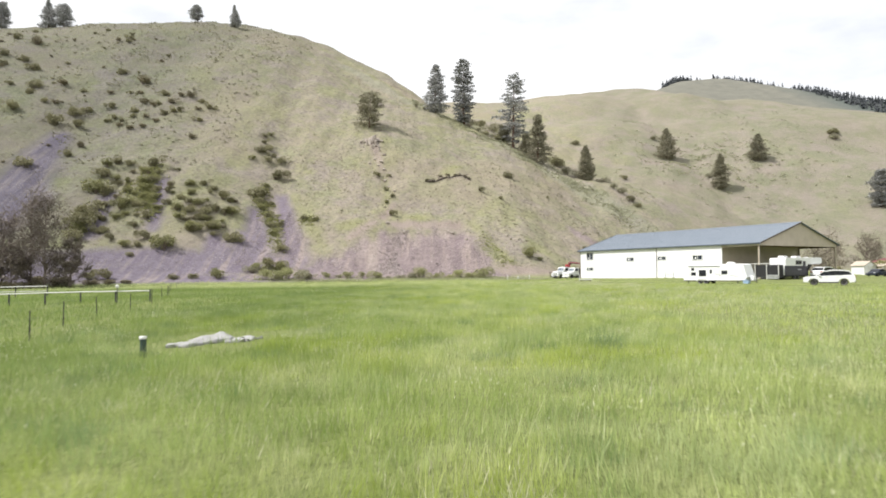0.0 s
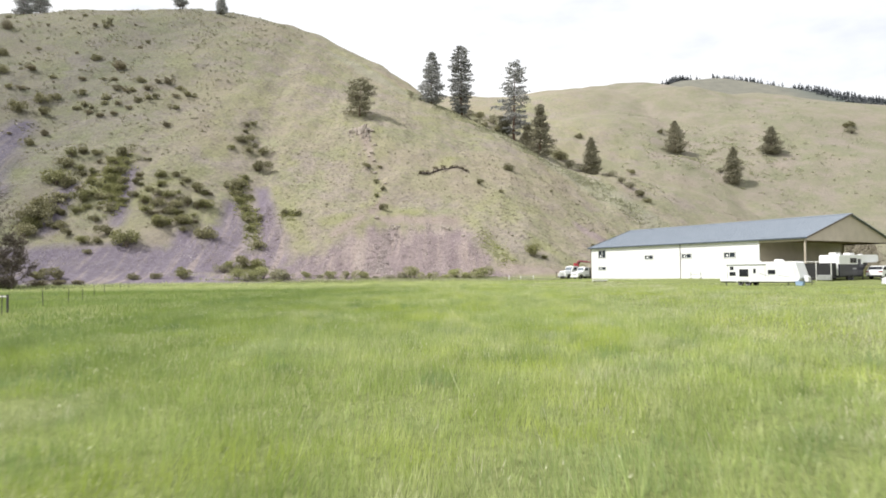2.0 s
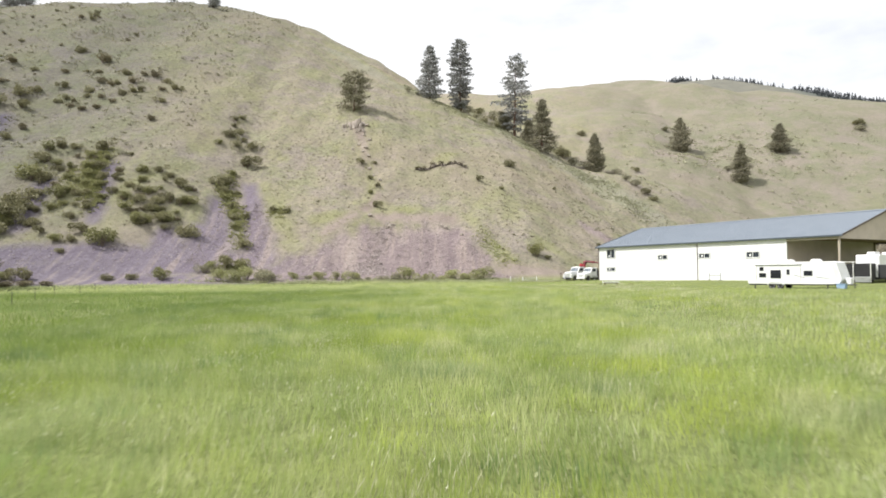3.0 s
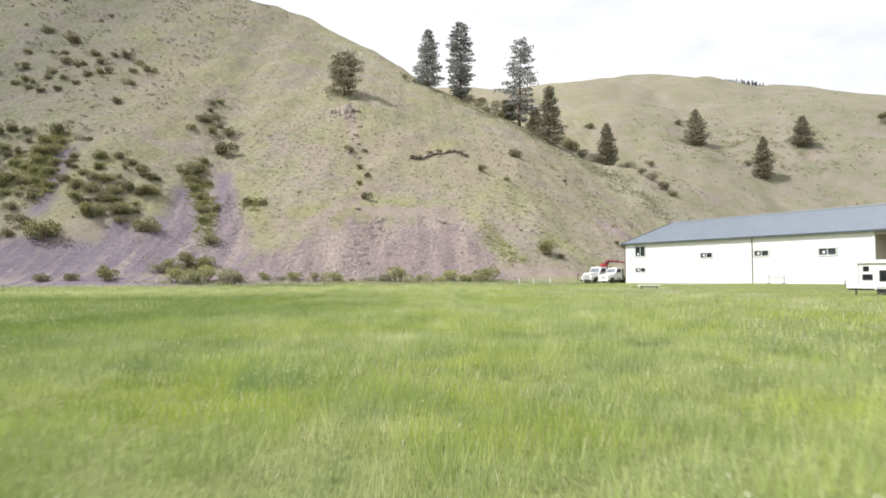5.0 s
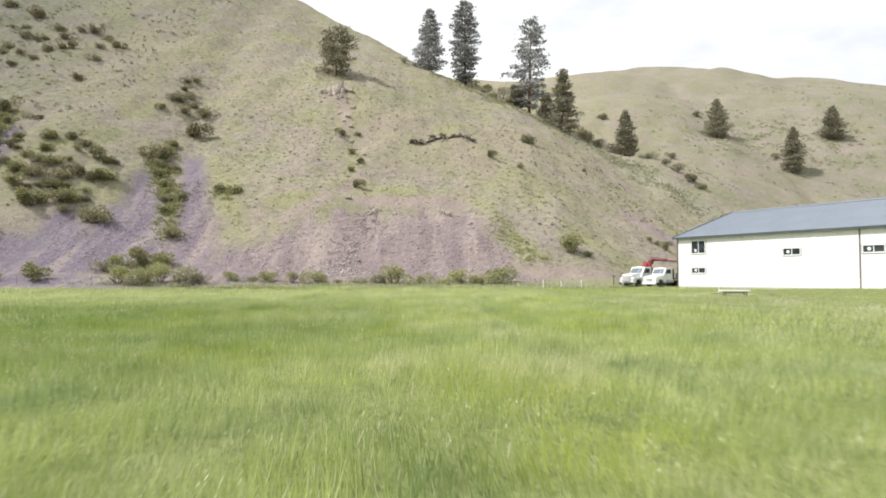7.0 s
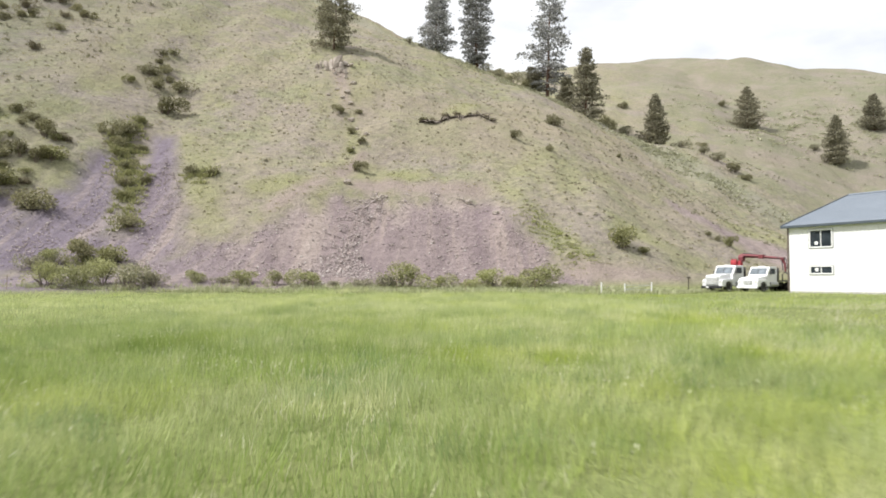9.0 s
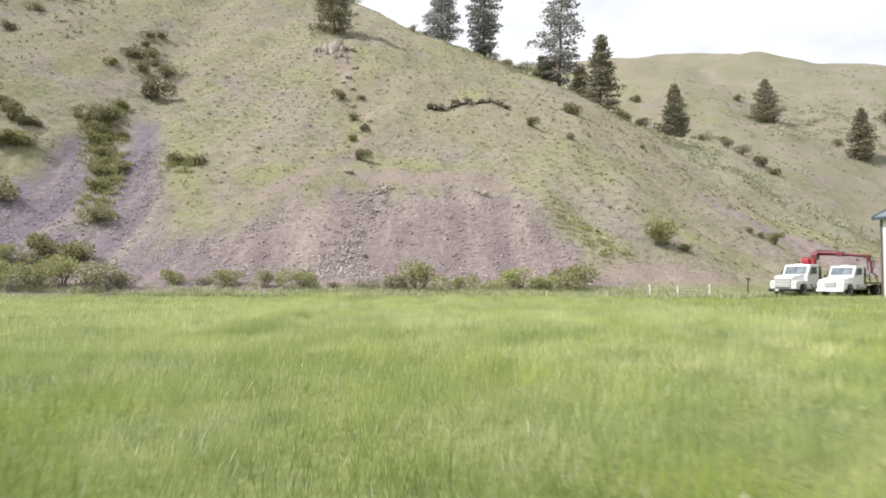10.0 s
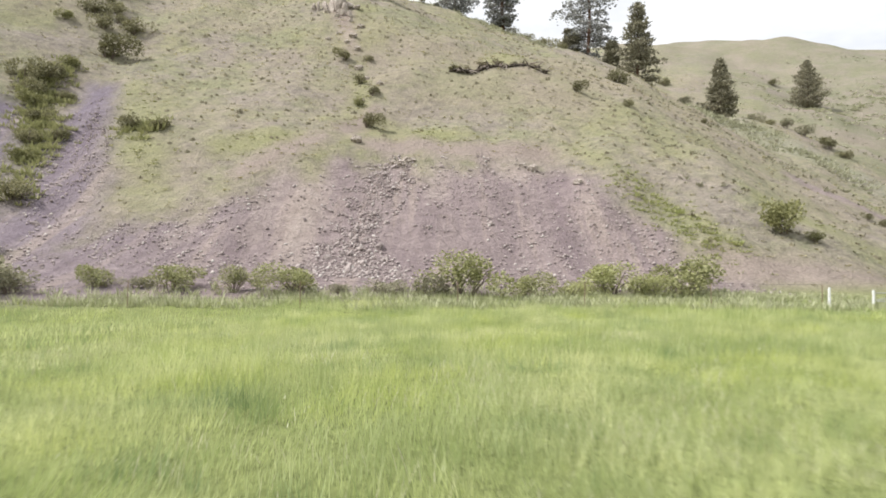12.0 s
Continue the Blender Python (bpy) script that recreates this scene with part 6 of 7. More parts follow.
def meadow_post():
    p = thing("standpipe", spot(-8.04, 18.2), "dark green standpipe with a pale cap standing in grass", "post")
    part("pipe", tube([(0, 0, -0.25), (0.005, 0, 0.2), (0.0, 0.005, 0.5)], 0.085, 16), M_GREENPOST, p)
    part("cap", lathe([(0.02, -0.05), (0.085, -0.045), (0.1, -0.02), (0.1, 0.03), (0.02, 0.035)], 16), M_OFFWHITE, p).matrix_basis = Matrix.Translation((0, 0, 0.53)) @ Matrix.Rotation(radians(-90), 4, "X")
    return p


meadow_post()


def pale_sheet(corners, seed, label, hump=0.0):
    """A weathered sheet lying rumpled on the ground between four corners."""
    rng = np.random.RandomState(seed)
    s = thing("ground_sheet", Matrix.Identity(4), label, "sheet", "pale sheets in the meadow")
    a, b, c, d = (Vector((x, y, 0)) for x, y in corners)
    bm = bmesh.new()
    nx, ny = 14, 7
    rows = []
    for i in range(nx + 1):
        row = []
        for j in range(ny + 1):
            p = a.lerp(d, i / nx).lerp(b.lerp(c, i / nx), j / ny)
            p.x += 0.04 * rng.normal()
            p.y += 0.06 * rng.normal()
            row.append((p.x, p.y, land(p.x, p.y) + 0.07 + hump * (i / nx) ** 1.3 * (0.35 + 0.65 * (1 - j / ny)) + 0.03 * rng.rand() + 0.03 * math.sin(0.9 * i + j)))
        rows.append(row)
    top = [[bm.verts.new(p) for p in r] for r in rows]
    low = [[bm.verts.new((p[0], p[1], land(p[0], p[1]) - 0.05)) for p in r] for r in rows]
    for i in range(nx):
        for j in range(ny):
            bm.faces.new((top[i][j], top[i + 1][j], top[i + 1][j + 1], top[i][j + 1]))
            bm.faces.new((low[i][j + 1], low[i + 1][j + 1], low[i + 1][j], low[i][j]))
    for i in range(nx):
        bm.faces.new((top[i + 1][0], top[i][0], low[i][0], low[i + 1][0]))
        bm.faces.new((top[i][ny], top[i + 1][ny], low[i + 1][ny], low[i][ny]))
    for j in range(ny):
        bm.faces.new((top[0][j], top[0][j + 1], low[0][j + 1], low[0][j]))
        bm.faces.new((top[nx][j + 1], top[nx][j], low[nx][j], low[nx][j + 1]))
    bmesh.ops.recalc_face_normals(bm, faces=bm.faces)
    sheet = part("sheet", bm, M_TARP, s)
    for poly in sheet.data.polygons:
        poly.use_smooth = True


pale_sheet([(-8.6, 20.9), (-7.9, 21.0), (-7.2, 23.4), (-8.1, 24.8)], 1, "long pale weathered sheet heaped up at one end", 0.12)
pale_sheet([(-7.2, 22.4), (-6.6, 22.5), (-6.35, 23.7), (-7.0, 23.9)], 2, "small pale weathered sheet lying in the grass")


def pipe_fence():
    """Posts 2.4 m apart with a pale top rail."""
    f = thing("pipe_fence", Matrix.Identity(4), "paddock fence with dark posts and a pale top rail", "fence")
    p0, step = Vector((-21.6, 50.0, 0)), Vector((-2.37, -0.35, 0))
    pts = []
    for k in range(11):
        p = p0 + step * k
        z = land(p.x, p.y)
        pts.append(Vector((p.x, p.y, z + 0.84)))
        part("post", tube([(p.x, p.y, z - 0.3), (p.x, p.y, z + (0.94 if k == 0 else 0.82))], 0.06, 8), M_DARKSTEEL, f)
    for a, b in zip(pts, pts[1:]):
        part("rail", tube([a, b], 0.045, 8), M_OFFWHITE, f)
    q = p0 + step
    z = land(q.x, q.y)
    lamp = thing("yard_lamp", Matrix.Translation((q.x + 0.12, q.y, z)), "pale globe lamp on a slim post by the fence", "lamp")
    part("pole", tube([(0, 0, -0.2), (0, 0, 1.1)], 0.035, 8), M_DARKSTEEL, lamp)
    part("globe", lathe([(0.03, -0.13), (0.11, -0.08), (0.13, 0.0), (0.11, 0.08), (0.03, 0.13)], 14), M_OFFWHITE, lamp).matrix_basis = Matrix.Translation((0, 0, 1.2)) @ Matrix.Rotation(radians(90), 4, "X")
    g = thing("pipe_fence", Matrix.Identity(4), "far paddock fence with a pale rail", "fence")
    pts = []
    for k in range(8):
        x, y = -42.0 - 3.0 * k, 72.0 - 0.6 * k
        z = land(x, y)
        pts.append(Vector((x, y, z + 1.15)))
        part("post", tube([(x, y, z - 0.3), (x, y, z + 1.15)], 0.06, 8), M_DARKSTEEL, g)
    for a, b in zip(pts, pts[1:]):
        part("rail", tube([a, b], 0.05, 8), M_OFFWHITE, g)
        part("rail", tube([a - Vector((0, 0, 0.5)), b - Vector((0, 0, 0.5))], 0.04, 8), M_OFFWHITE, g)


pipe_fence()


def wire_fence(points, height, label, mat, wires=(0.35, 0.7, 1.0)):
    f = thing("wire_fence", Matrix.Identity(4), label, "fence")
    tops = []
    for k, (x, y) in enumerate(points):
        z = land(x, y)
        lean = 0.03 * math.sin(k * 2.3)
        bm = bmesh.new()
        add_box(bm, x - 0.022, x + 0.022, y - 0.006, y + 0.006, z - 0.4, z + height)
        add_box(bm, x - 0.006, x + 0.006, y - 0.03, y + 0.0, z - 0.4, z + height)
        for v in bm.verts:
            v.co.x += lean * (v.co.z - z)
        part("post", bm, mat, f)
        tops.append((x, y, z))
    for a, b in zip(tops, tops[1:]):
        for h in wires:
            mid = ((a[0] + b[0]) / 2, (a[1] + b[1]) / 2, (a[2] + b[2]) / 2 + h * height - 0.03)
            part("wire", tube([(a[0], a[1], a[2] + h * height), mid, (b[0], b[1], b[2] + h * height)], 0.003, 4), M_DARKSTEEL, f)


wire_fence([(-14.0, 23.0), (-16.0, 28.6), (-17.6, 34.5), (-18.9, 41.0), (-20.6, 48.0), (-23.0, 55.5), (-25.6, 63.0), (-28.3, 70.0), (-31.2, 77.5), (-34.5, 86.0), (-38.5, 98.0), (-43.0, 110.0)], 1.05, "wire fence on dark steel posts across the meadow", M_DARKSTEEL)
wire_fence([(-46.0, 134.0), (-38.0, 134.5), (-29.0, 135.0), (-20.2, 135.5), (-12.5, 136.0), (-5.2, 136.4), (0.8, 136.8), (7.0, 137.2), (12.6, 137.6)], 1.25, "wire fence on thin posts along the scree foot", M_WOOD)


def yard_gate():
    g = thing("gate", Matrix.Identity(4), "low pale pipe gate between white posts", "gate")
    ends = []
    for x, y, h in ((13.05, 137.8, 1.1), (15.1, 137.6, 0.95), (17.4, 137.3, 1.05)):
        z = land(x, y)
        part("post", tube([(x, y, z - 0.3), (x, y, z + h)], 0.06, 8), M_WHITE, g)
        ends.append(Vector((x, y, z)))
    a, b = ends[1], ends[2]
    for h in (0.4, 0.8):
        part("bar", tube([a + Vector((0.05, 0, h)), b + Vector((-0.05, 0, h))], 0.025, 6), M_STEEL, g)
    part("brace", tube([a + Vector((0.05, 0, 0.45)), b + Vector((-0.05, 0, 0.8))], 0.02, 6), M_STEEL, g)


yard_gate()
stake = thing("sign_stake", spot(22.2, 141.5), "thin dark stake with a small crosspiece", "stake")
part("stick", tube([(0, 0, -0.2), (0.05, 0, 1.5)], 0.05, 6), M_LOG, stake)
part("crosspiece", box(-0.1, 0.22, -0.03, 0.03, 1.4, 1.52, 0.01), M_LOG, stake)


def white_table():
    t = thing("table", spot(21.7, 108.2, -4), "low white-topped table standing in the grass", "table")
    part("tabletop", box(0, 2.0, -0.15, 0.85, 0.3, 0.4, 0.015), M_WHITE, t)
    for x in (0.25, 1.75):
        for y in (0.1, 0.6):
            part("leg", box(x - 0.04, x + 0.04, y - 0.04, y + 0.04, -0.1, 0.3, 0.008), M_WOOD, t)
    part("crossbar", box(0.3, 1.7, 0.31, 0.39, 0.2, 0.27, 0.008), M_WOOD, t)
    part("shelf", box(0.45, 1.5, 0.12, 0.58, 0.12, 0.17, 0.01), M_OFFWHITE, t)
    p = thing("pole", spot(21.9, 109.4), "short pale pole beside the table", "pole")
    part("stick", tube([(0, 0, -0.1), (0.02, 0, 1.2)], 0.03, 6), M_OFFWHITE, p)
    for k, (x, y, w) in enumerate(((20.8, 107.9, 0.8), (24.8, 107.4, 0.9))):
        b = thing("board", spot(x, y, 15 + 30 * k), "weathered board lying in the grass", "board", "boards by the table")
        part("plank", box(0, w, 0, 0.2, 0.1, 0.16, 0.01), M_WOOD, b)


white_table()


def pipe_rack():
    m = BARN @ Matrix.Translation((21.05, -0.7, 0.0))
    r = thing("rack", m, "dark pipe rack standing by the barn wall", "rack")
    z = land(m.translation.x, m.translation.y) - m.translation.z
    for x in (0, 1.7):
        part("leg", tube([(x, 0, z - 0.05), (x, 0, z + 1.0)], 0.035, 6), M_DARKSTEEL, r)
        part("foot", tube([(x, -0.35, z + 0.03), (x, 0.35, z + 0.03)], 0.03, 6), M_DARKSTEEL, r)
    part("bar", tube([(0, 0, z + 0.62), (1.7, 0, z + 0.62)], 0.03, 6), M_DARKSTEEL, r)


pipe_rack()


# ---------------- rocks and the fallen tree on the hill ----------------
def boulder(seed, sx, sy, sz, rough=0.3):
    rng = np.random.RandomState(seed)
    bm = bmesh.new()
    bmesh.ops.create_icosphere(bm, subdivisions=3, radius=1.0)
    off = Vector(rng.uniform(-9, 9, 3))
    for v in bm.verts:
        d = v.co.normalized()
        k = 1 + rough * noise.noise(d * 1.6 + off) + 0.5 * rough * noise.noise(d * 4 + off)
        c = Vector((d.x, d.y, d.z)) * k
        v.co = Vector((c.x * sx, c.y * sy, c.z * sz))
    return bm


def shard(seed, sx, sy, sz):
    """An angular block with split faces."""
    rng = np.random.RandomState(seed)
    bm = bmesh.new()
    bmesh.ops.create_icosphere(bm, subdivisions=2, radius=1.0)
    planes = [(Vector(d).normalized(), rng.uniform(0.5, 0.85)) for d in rng.normal(0, 1, (9, 3))]
    for v in bm.verts:
        c = v.co.normalized()
        for d, k in planes:
            over = c.dot(d) - k
            if over > 0:
                c = c - d * over
        v.co = Vector((c.x * sx, c.y * sy, c.z * sz)) * rng.uniform(0.95, 1.05)
    return bm


def crag():
    x, y = -20.9, 202.0
    c = thing("rock_outcrop", spot(x, y), "pale jagged rock outcrop below the lone pine", "rock")
    rng = np.random.RandomState(29)
    for k, (dx, dy, sx, sz) in enumerate(((0.1, 0.6, 1.15, 2.5), (-0.9, 0.3, 0.6, 1.6), (1.0, -0.1, 0.7, 1.3), (-1.9, 0.5, 0.5, 1.2), (-2.9, 0.2, 0.35, 1.25), (-3.6, 0.4, 0.4, 0.8), (0.6, -1.2, 0.8, 0.8), (1.9, -1.4, 0.6, 0.7), (2.5, 1.0, 0.9, 0.45), (-1.4, -0.8, 0.5, 0.6), (1.2, 1.6, 1.1, 0.7), (2.2, -2.6, 0.5, 0.5), (0.2, -2.2, 0.45, 0.4))):
        b = part("block", shard(300 + k, sx, 0.7 * sx + 0.15, sz), M_CRAG, c)
        b.matrix_basis = Matrix.Translation((dx, dy, land(x + dx, y + dy) - land(x, y) + 0.25 * sz)) @ Euler((rng.normal(0, 0.15), rng.normal(0.1, 0.2), rng.uniform(0, 3))).to_matrix().to_4x4()
    for k, (x, y, s) in enumerate(((-9.3, 163.2, 0.42), (-8.6, 163.9, 0.4), (-13.6, 165.6, 0.5), (1.4, 165.0, 0.35), (-14.6, 177.6, 0.4), (-16.0, 186.5, 0.5), (-14.8, 184.0, 0.45), (-17.5, 193.0, 0.5), (5.5, 160.8, 0.4), (-12.9, 181.0, 0.4), (-17.0, 197.0, 0.5), (-19.5, 195.0, 0.45), (-18.2, 192.0, 0.4), (-20.8, 193.0, 0.35), (-16.6, 190.5, 0.45), (-15.8, 187.0, 0.35), (-9.0, 163.9, 0.42), (-10.1, 163.6, 0.35), (2.2, 164.2, 0.5))):
        r = thing("boulder", spot(x, y), "grey angular boulder resting on the slope", "rock", "boulders on the slope")
        part("stone", boulder(330 + k, s, s * 0.8, s * 0.7, 0.5), M_CRAG, r).matrix_basis = Matrix.Translation((0, 0, 0.3 * s))


crag()


def fallen_tree():
    f = thing("fallen_tree", Matrix.Identity(4), "dark fallen tree with broken limbs across the slope", "log")
    rng = np.random.RandomState(8)
    pts = []
    for u in np.linspace(0, 1, 14):
        x = -4.9 + 13.2 * u
        y = float(np.interp(x, (-4.9, 0, 4.2, 8.3), (186.4, 188.2, 191.0, 190.0))) + 0.25 * math.sin(9 * u)
        pts.append(Vector((x, y, land(x, y) + 0.14 + 0.05 * math.sin(11 * u))))
    part("trunk", tube(pts, [0.1, 0.22, 0.26, 0.24, 0.28, 0.24, 0.24, 0.18, 0.14, 0.13, 0.11, 0.1, 0.07, 0.03], 8), M_LOG, f)
    for k in range(90):
        p = pts[min(12, int(13 * rng.rand() ** 1.4) + 1)] + Vector((rng.uniform(-0.6, 0.6), 0, 0.1))
        d = Vector((rng.normal(0.15, 0.5), rng.normal(-0.75, 0.3), rng.normal(-0.25, 0.35)))
        part("limb", tube([p, p + d * 0.6 + Vector((0, 0, 0.12)), p + d * 1.2], [0.1, 0.06, 0.02], 5), (M_CRAG, M_TWIG, M_LOG, M_LOG)[k % 4], f)


fallen_tree()

# ---------------- stones of the scree ----------------
def stone_mesh(seed):
    rng = np.random.RandomState(seed)
    bm = bmesh.new()
    bmesh.ops.create_icosphere(bm, subdivisions=1, radius=0.5)
    sq = rng.uniform(0.55, 1.0, 3)
    for v in bm.verts:
        v.co = Vector((v.co.x * sq[0], v.co.y * sq[1], v.co.z * sq[2] * 0.8)) * rng.uniform(0.78, 1.15)
    me = bpy.data.meshes.new("stone")
    bm.to_mesh(me)
    bm.free()
    me.materials.append(M_ROCK)
    return me


def scree_places(rng, n, low=0.6, centre=None, runs=1.0):
    """Random places that lie well inside the scree runs."""
    out = np.zeros((0, 2))
    while len(out) < n:
        x = rng.uniform(-110, 20, n * 3)
        y = rng.uniform(138, 186, n * 3)
        if centre is not None:
            x = rng.uniform(centre[0], centre[1], n * 3)
            y = rng.uniform(145, 168, n * 3)
        keep = scree_mask(x, y) > low
        bend = x + 2.5 * wob(x, y, 9, 63)
        streak = runs * (0.7 * wob(bend, y * 0.16, 2.6, 61) + 0.9 * wob(bend, y * 0.25, 8.0, 62) + 1.5 * np.exp(-((x + 11.5 - 0.1 * (y - 150)) / 2.2) ** 2)) + rng.uniform(-1.2, 1.2, n * 3)
        keep &= (streak > 0.6) & (scree_mask(x, y) + rng.uniform(-0.35, 0.35, n * 3) > low)
        out = np.concatenate([out, np.column_stack([x[keep], y[keep]])])
    return out[:n]


def build_scree():
    rng = np.random.RandomState(77)
    meshes = [stone_mesh(200 + k) for k in range(7)]
    for k, (x, y) in enumerate(np.concatenate([scree_places(rng, 170, 0.6, (-15, -7), 1.3), scree_places(rng, 110, 0.6, (-34, 14), 1.3)])):
        s = 0.2 + 0.55 * rng.rand() ** 3
        m = Matrix.Translation((x, y, land(x, y) + 0.12 * s)) @ Euler(rng.uniform(0, 6.28, 3)).to_matrix().to_4x4() @ Matrix.Diagonal((s, s, s, 1))
        share("stone", meshes[k % 7], ground, m)
    p = np.concatenate([scree_places(rng, 4000, 0.5, (-15, -7), 1.5), scree_places(rng, 13000, 0.5, (-45, 18), 0.55), scree_places(rng, 9000, 0.55, None, 0.6)])
    n = len(p)
    z = land_height(p[:, 0], p[:, 1])
    octa = np.array([(1, 0, 0), (0, 1, 0), (-1, 0, 0), (0, -1, 0), (0, 0, 0.8), (0, 0, -0.8)])
    faces = np.array([(0, 1, 4), (1, 2, 4), (2, 3, 4), (3, 0, 4), (1, 0, 5), (2, 1, 5), (3, 2, 5), (0, 3, 5)])
    s = 0.03 + 0.13 * rng.rand(n) ** 4
    a = rng.uniform(0, 6.28, n)
    v = octa[None] * rng.uniform(0.6, 1.3, (n, 6, 1)) * s[:, None, None]
    ca, sa = np.cos(a)[:, None], np.sin(a)[:, None]
    v = np.stack([v[..., 0] * ca - v[..., 1] * sa, v[..., 0] * sa + v[..., 1] * ca, v[..., 2]], -1)
    tilt = rng.normal(0, 0.5, (n, 1))
    v = np.stack([v[..., 0], v[..., 1] * np.cos(tilt) - v[..., 2] * np.sin(tilt), v[..., 1] * np.sin(tilt) + v[..., 2] * np.cos(tilt)], -1)
    v += np.column_stack([p, z + 0.25 * s])[:, None, :]
    me = bpy.data.meshes.new("scree_rubble")
    idx = (np.arange(n)[:, None, None] * 6 + faces[None]).reshape(-1)
    me.vertices.add(n * 6)
    me.vertices.foreach_set("co", v.astype(np.float32).ravel())
    me.loops.add(len(idx))
    me.loops.foreach_set("vertex_index", idx.astype(np.int32))
    me.polygons.add(len(idx) // 3)
    me.polygons.foreach_set("loop_start", np.arange(0, len(idx), 3, dtype=np.int32))
    me.update(calc_edges=True)
    me.materials.append(M_RUBBLE)
    tagged(new("scree_rubble", me), "loose purple-grey stones of the scree slope", "rubble", kind="stuff")


build_scree()


# ---------------- tufts on the slopes ----------------
def tufts(name, x, y, size, mat, seed, label, category, blades=7, spread=0.45, low=1.0, broad=0.16):
    rng = np.random.RandomState(seed)
    n = len(x)
    z = land_height(x, y)
    base = np.column_stack([x, y, z])[:, None, :]
    a = rng.uniform(0, 6.28, (n, blades))
    r = size[:, None] * rng.uniform(0.1, spread, (n, blades))
    root = base + np.stack([r * np.cos(a), r * np.sin(a), np.full_like(a, -0.03)], -1)
    lean = size[:, None] * rng.uniform(0.2, 0.6, (n, blades))
    h = low * size[:, None] * rng.uniform(0.45, 1.0, (n, blades))
    tip = root + np.stack([lean * np.cos(a), lean * np.sin(a), h], -1)
    w = broad * size[:, None]
    side = np.stack([-w * np.sin(a), w * np.cos(a), np.zeros_like(a)], -1)
    tri = np.stack([root - side, root + side, tip], 2).reshape(-1, 3, 3)
    tagged(new(name, raw_mesh(name, tri, 3, mat)), label, category, kind="stuff")


def mounds(name, x, y, size, mat, seed, label):
    """Low uneven domes of matted grass, a little steeper on the downhill side."""
    rng = np.random.RandomState(seed)
    n, k = len(x), 6
    z = land_height(x, y)
    a = np.arange(k) * 2 * np.pi / k + rng.uniform(0, 1, (n, 1)) + rng.normal(0, 0.15, (n, k))
    r = size[:, None] * rng.uniform(0.75, 1.3, (n, k))
    rx, ry = x[:, None] + 1.25 * r * np.cos(a), y[:, None] + 0.9 * r * np.sin(a)
    ring = np.stack([rx, ry, land_height(rx, ry) - 0.04], -1)
    top = np.stack([x + 0.2 * size * rng.normal(0, 1, n), y - 0.25 * size, z + size * rng.uniform(0.55, 0.95, n) - 0.17 * size], -1)[:, None, :]
    mid = 0.52 * ring + 0.48 * top + np.stack([np.zeros((n, k)), np.zeros((n, k)), size[:, None] * rng.uniform(0.1, 0.3, (n, k))], -1)
    co = np.concatenate([top, mid, ring], 1)
    j = np.arange(k)
    jn = (j + 1) % k
    tri = np.concatenate([np.column_stack([np.zeros(k, int), 1 + j, 1 + jn]), np.column_stack([1 + j, 1 + k + j, 1 + k + jn]), np.column_stack([1 + j, 1 + k + jn, 1 + jn])])
    idx = (np.arange(n)[:, None, None] * (1 + 2 * k) + tri[None]).reshape(-1)
    me = bpy.data.meshes.new(name)
    me.vertices.add(n * (1 + 2 * k))
    me.vertices.foreach_set("co", co.astype(np.float32).ravel())
    me.loops.add(len(idx))
    me.loops.foreach_set("vertex_index", idx.astype(np.int32))
    me.polygons.add(len(idx) // 3)
    me.polygons.foreach_set("loop_start", np.arange(0, len(idx), 3, dtype=np.int32))
    me.update(calc_edges=True)
    me.materials.append(mat)
    tagged(new(name, me), label, "grass", kind="stuff")


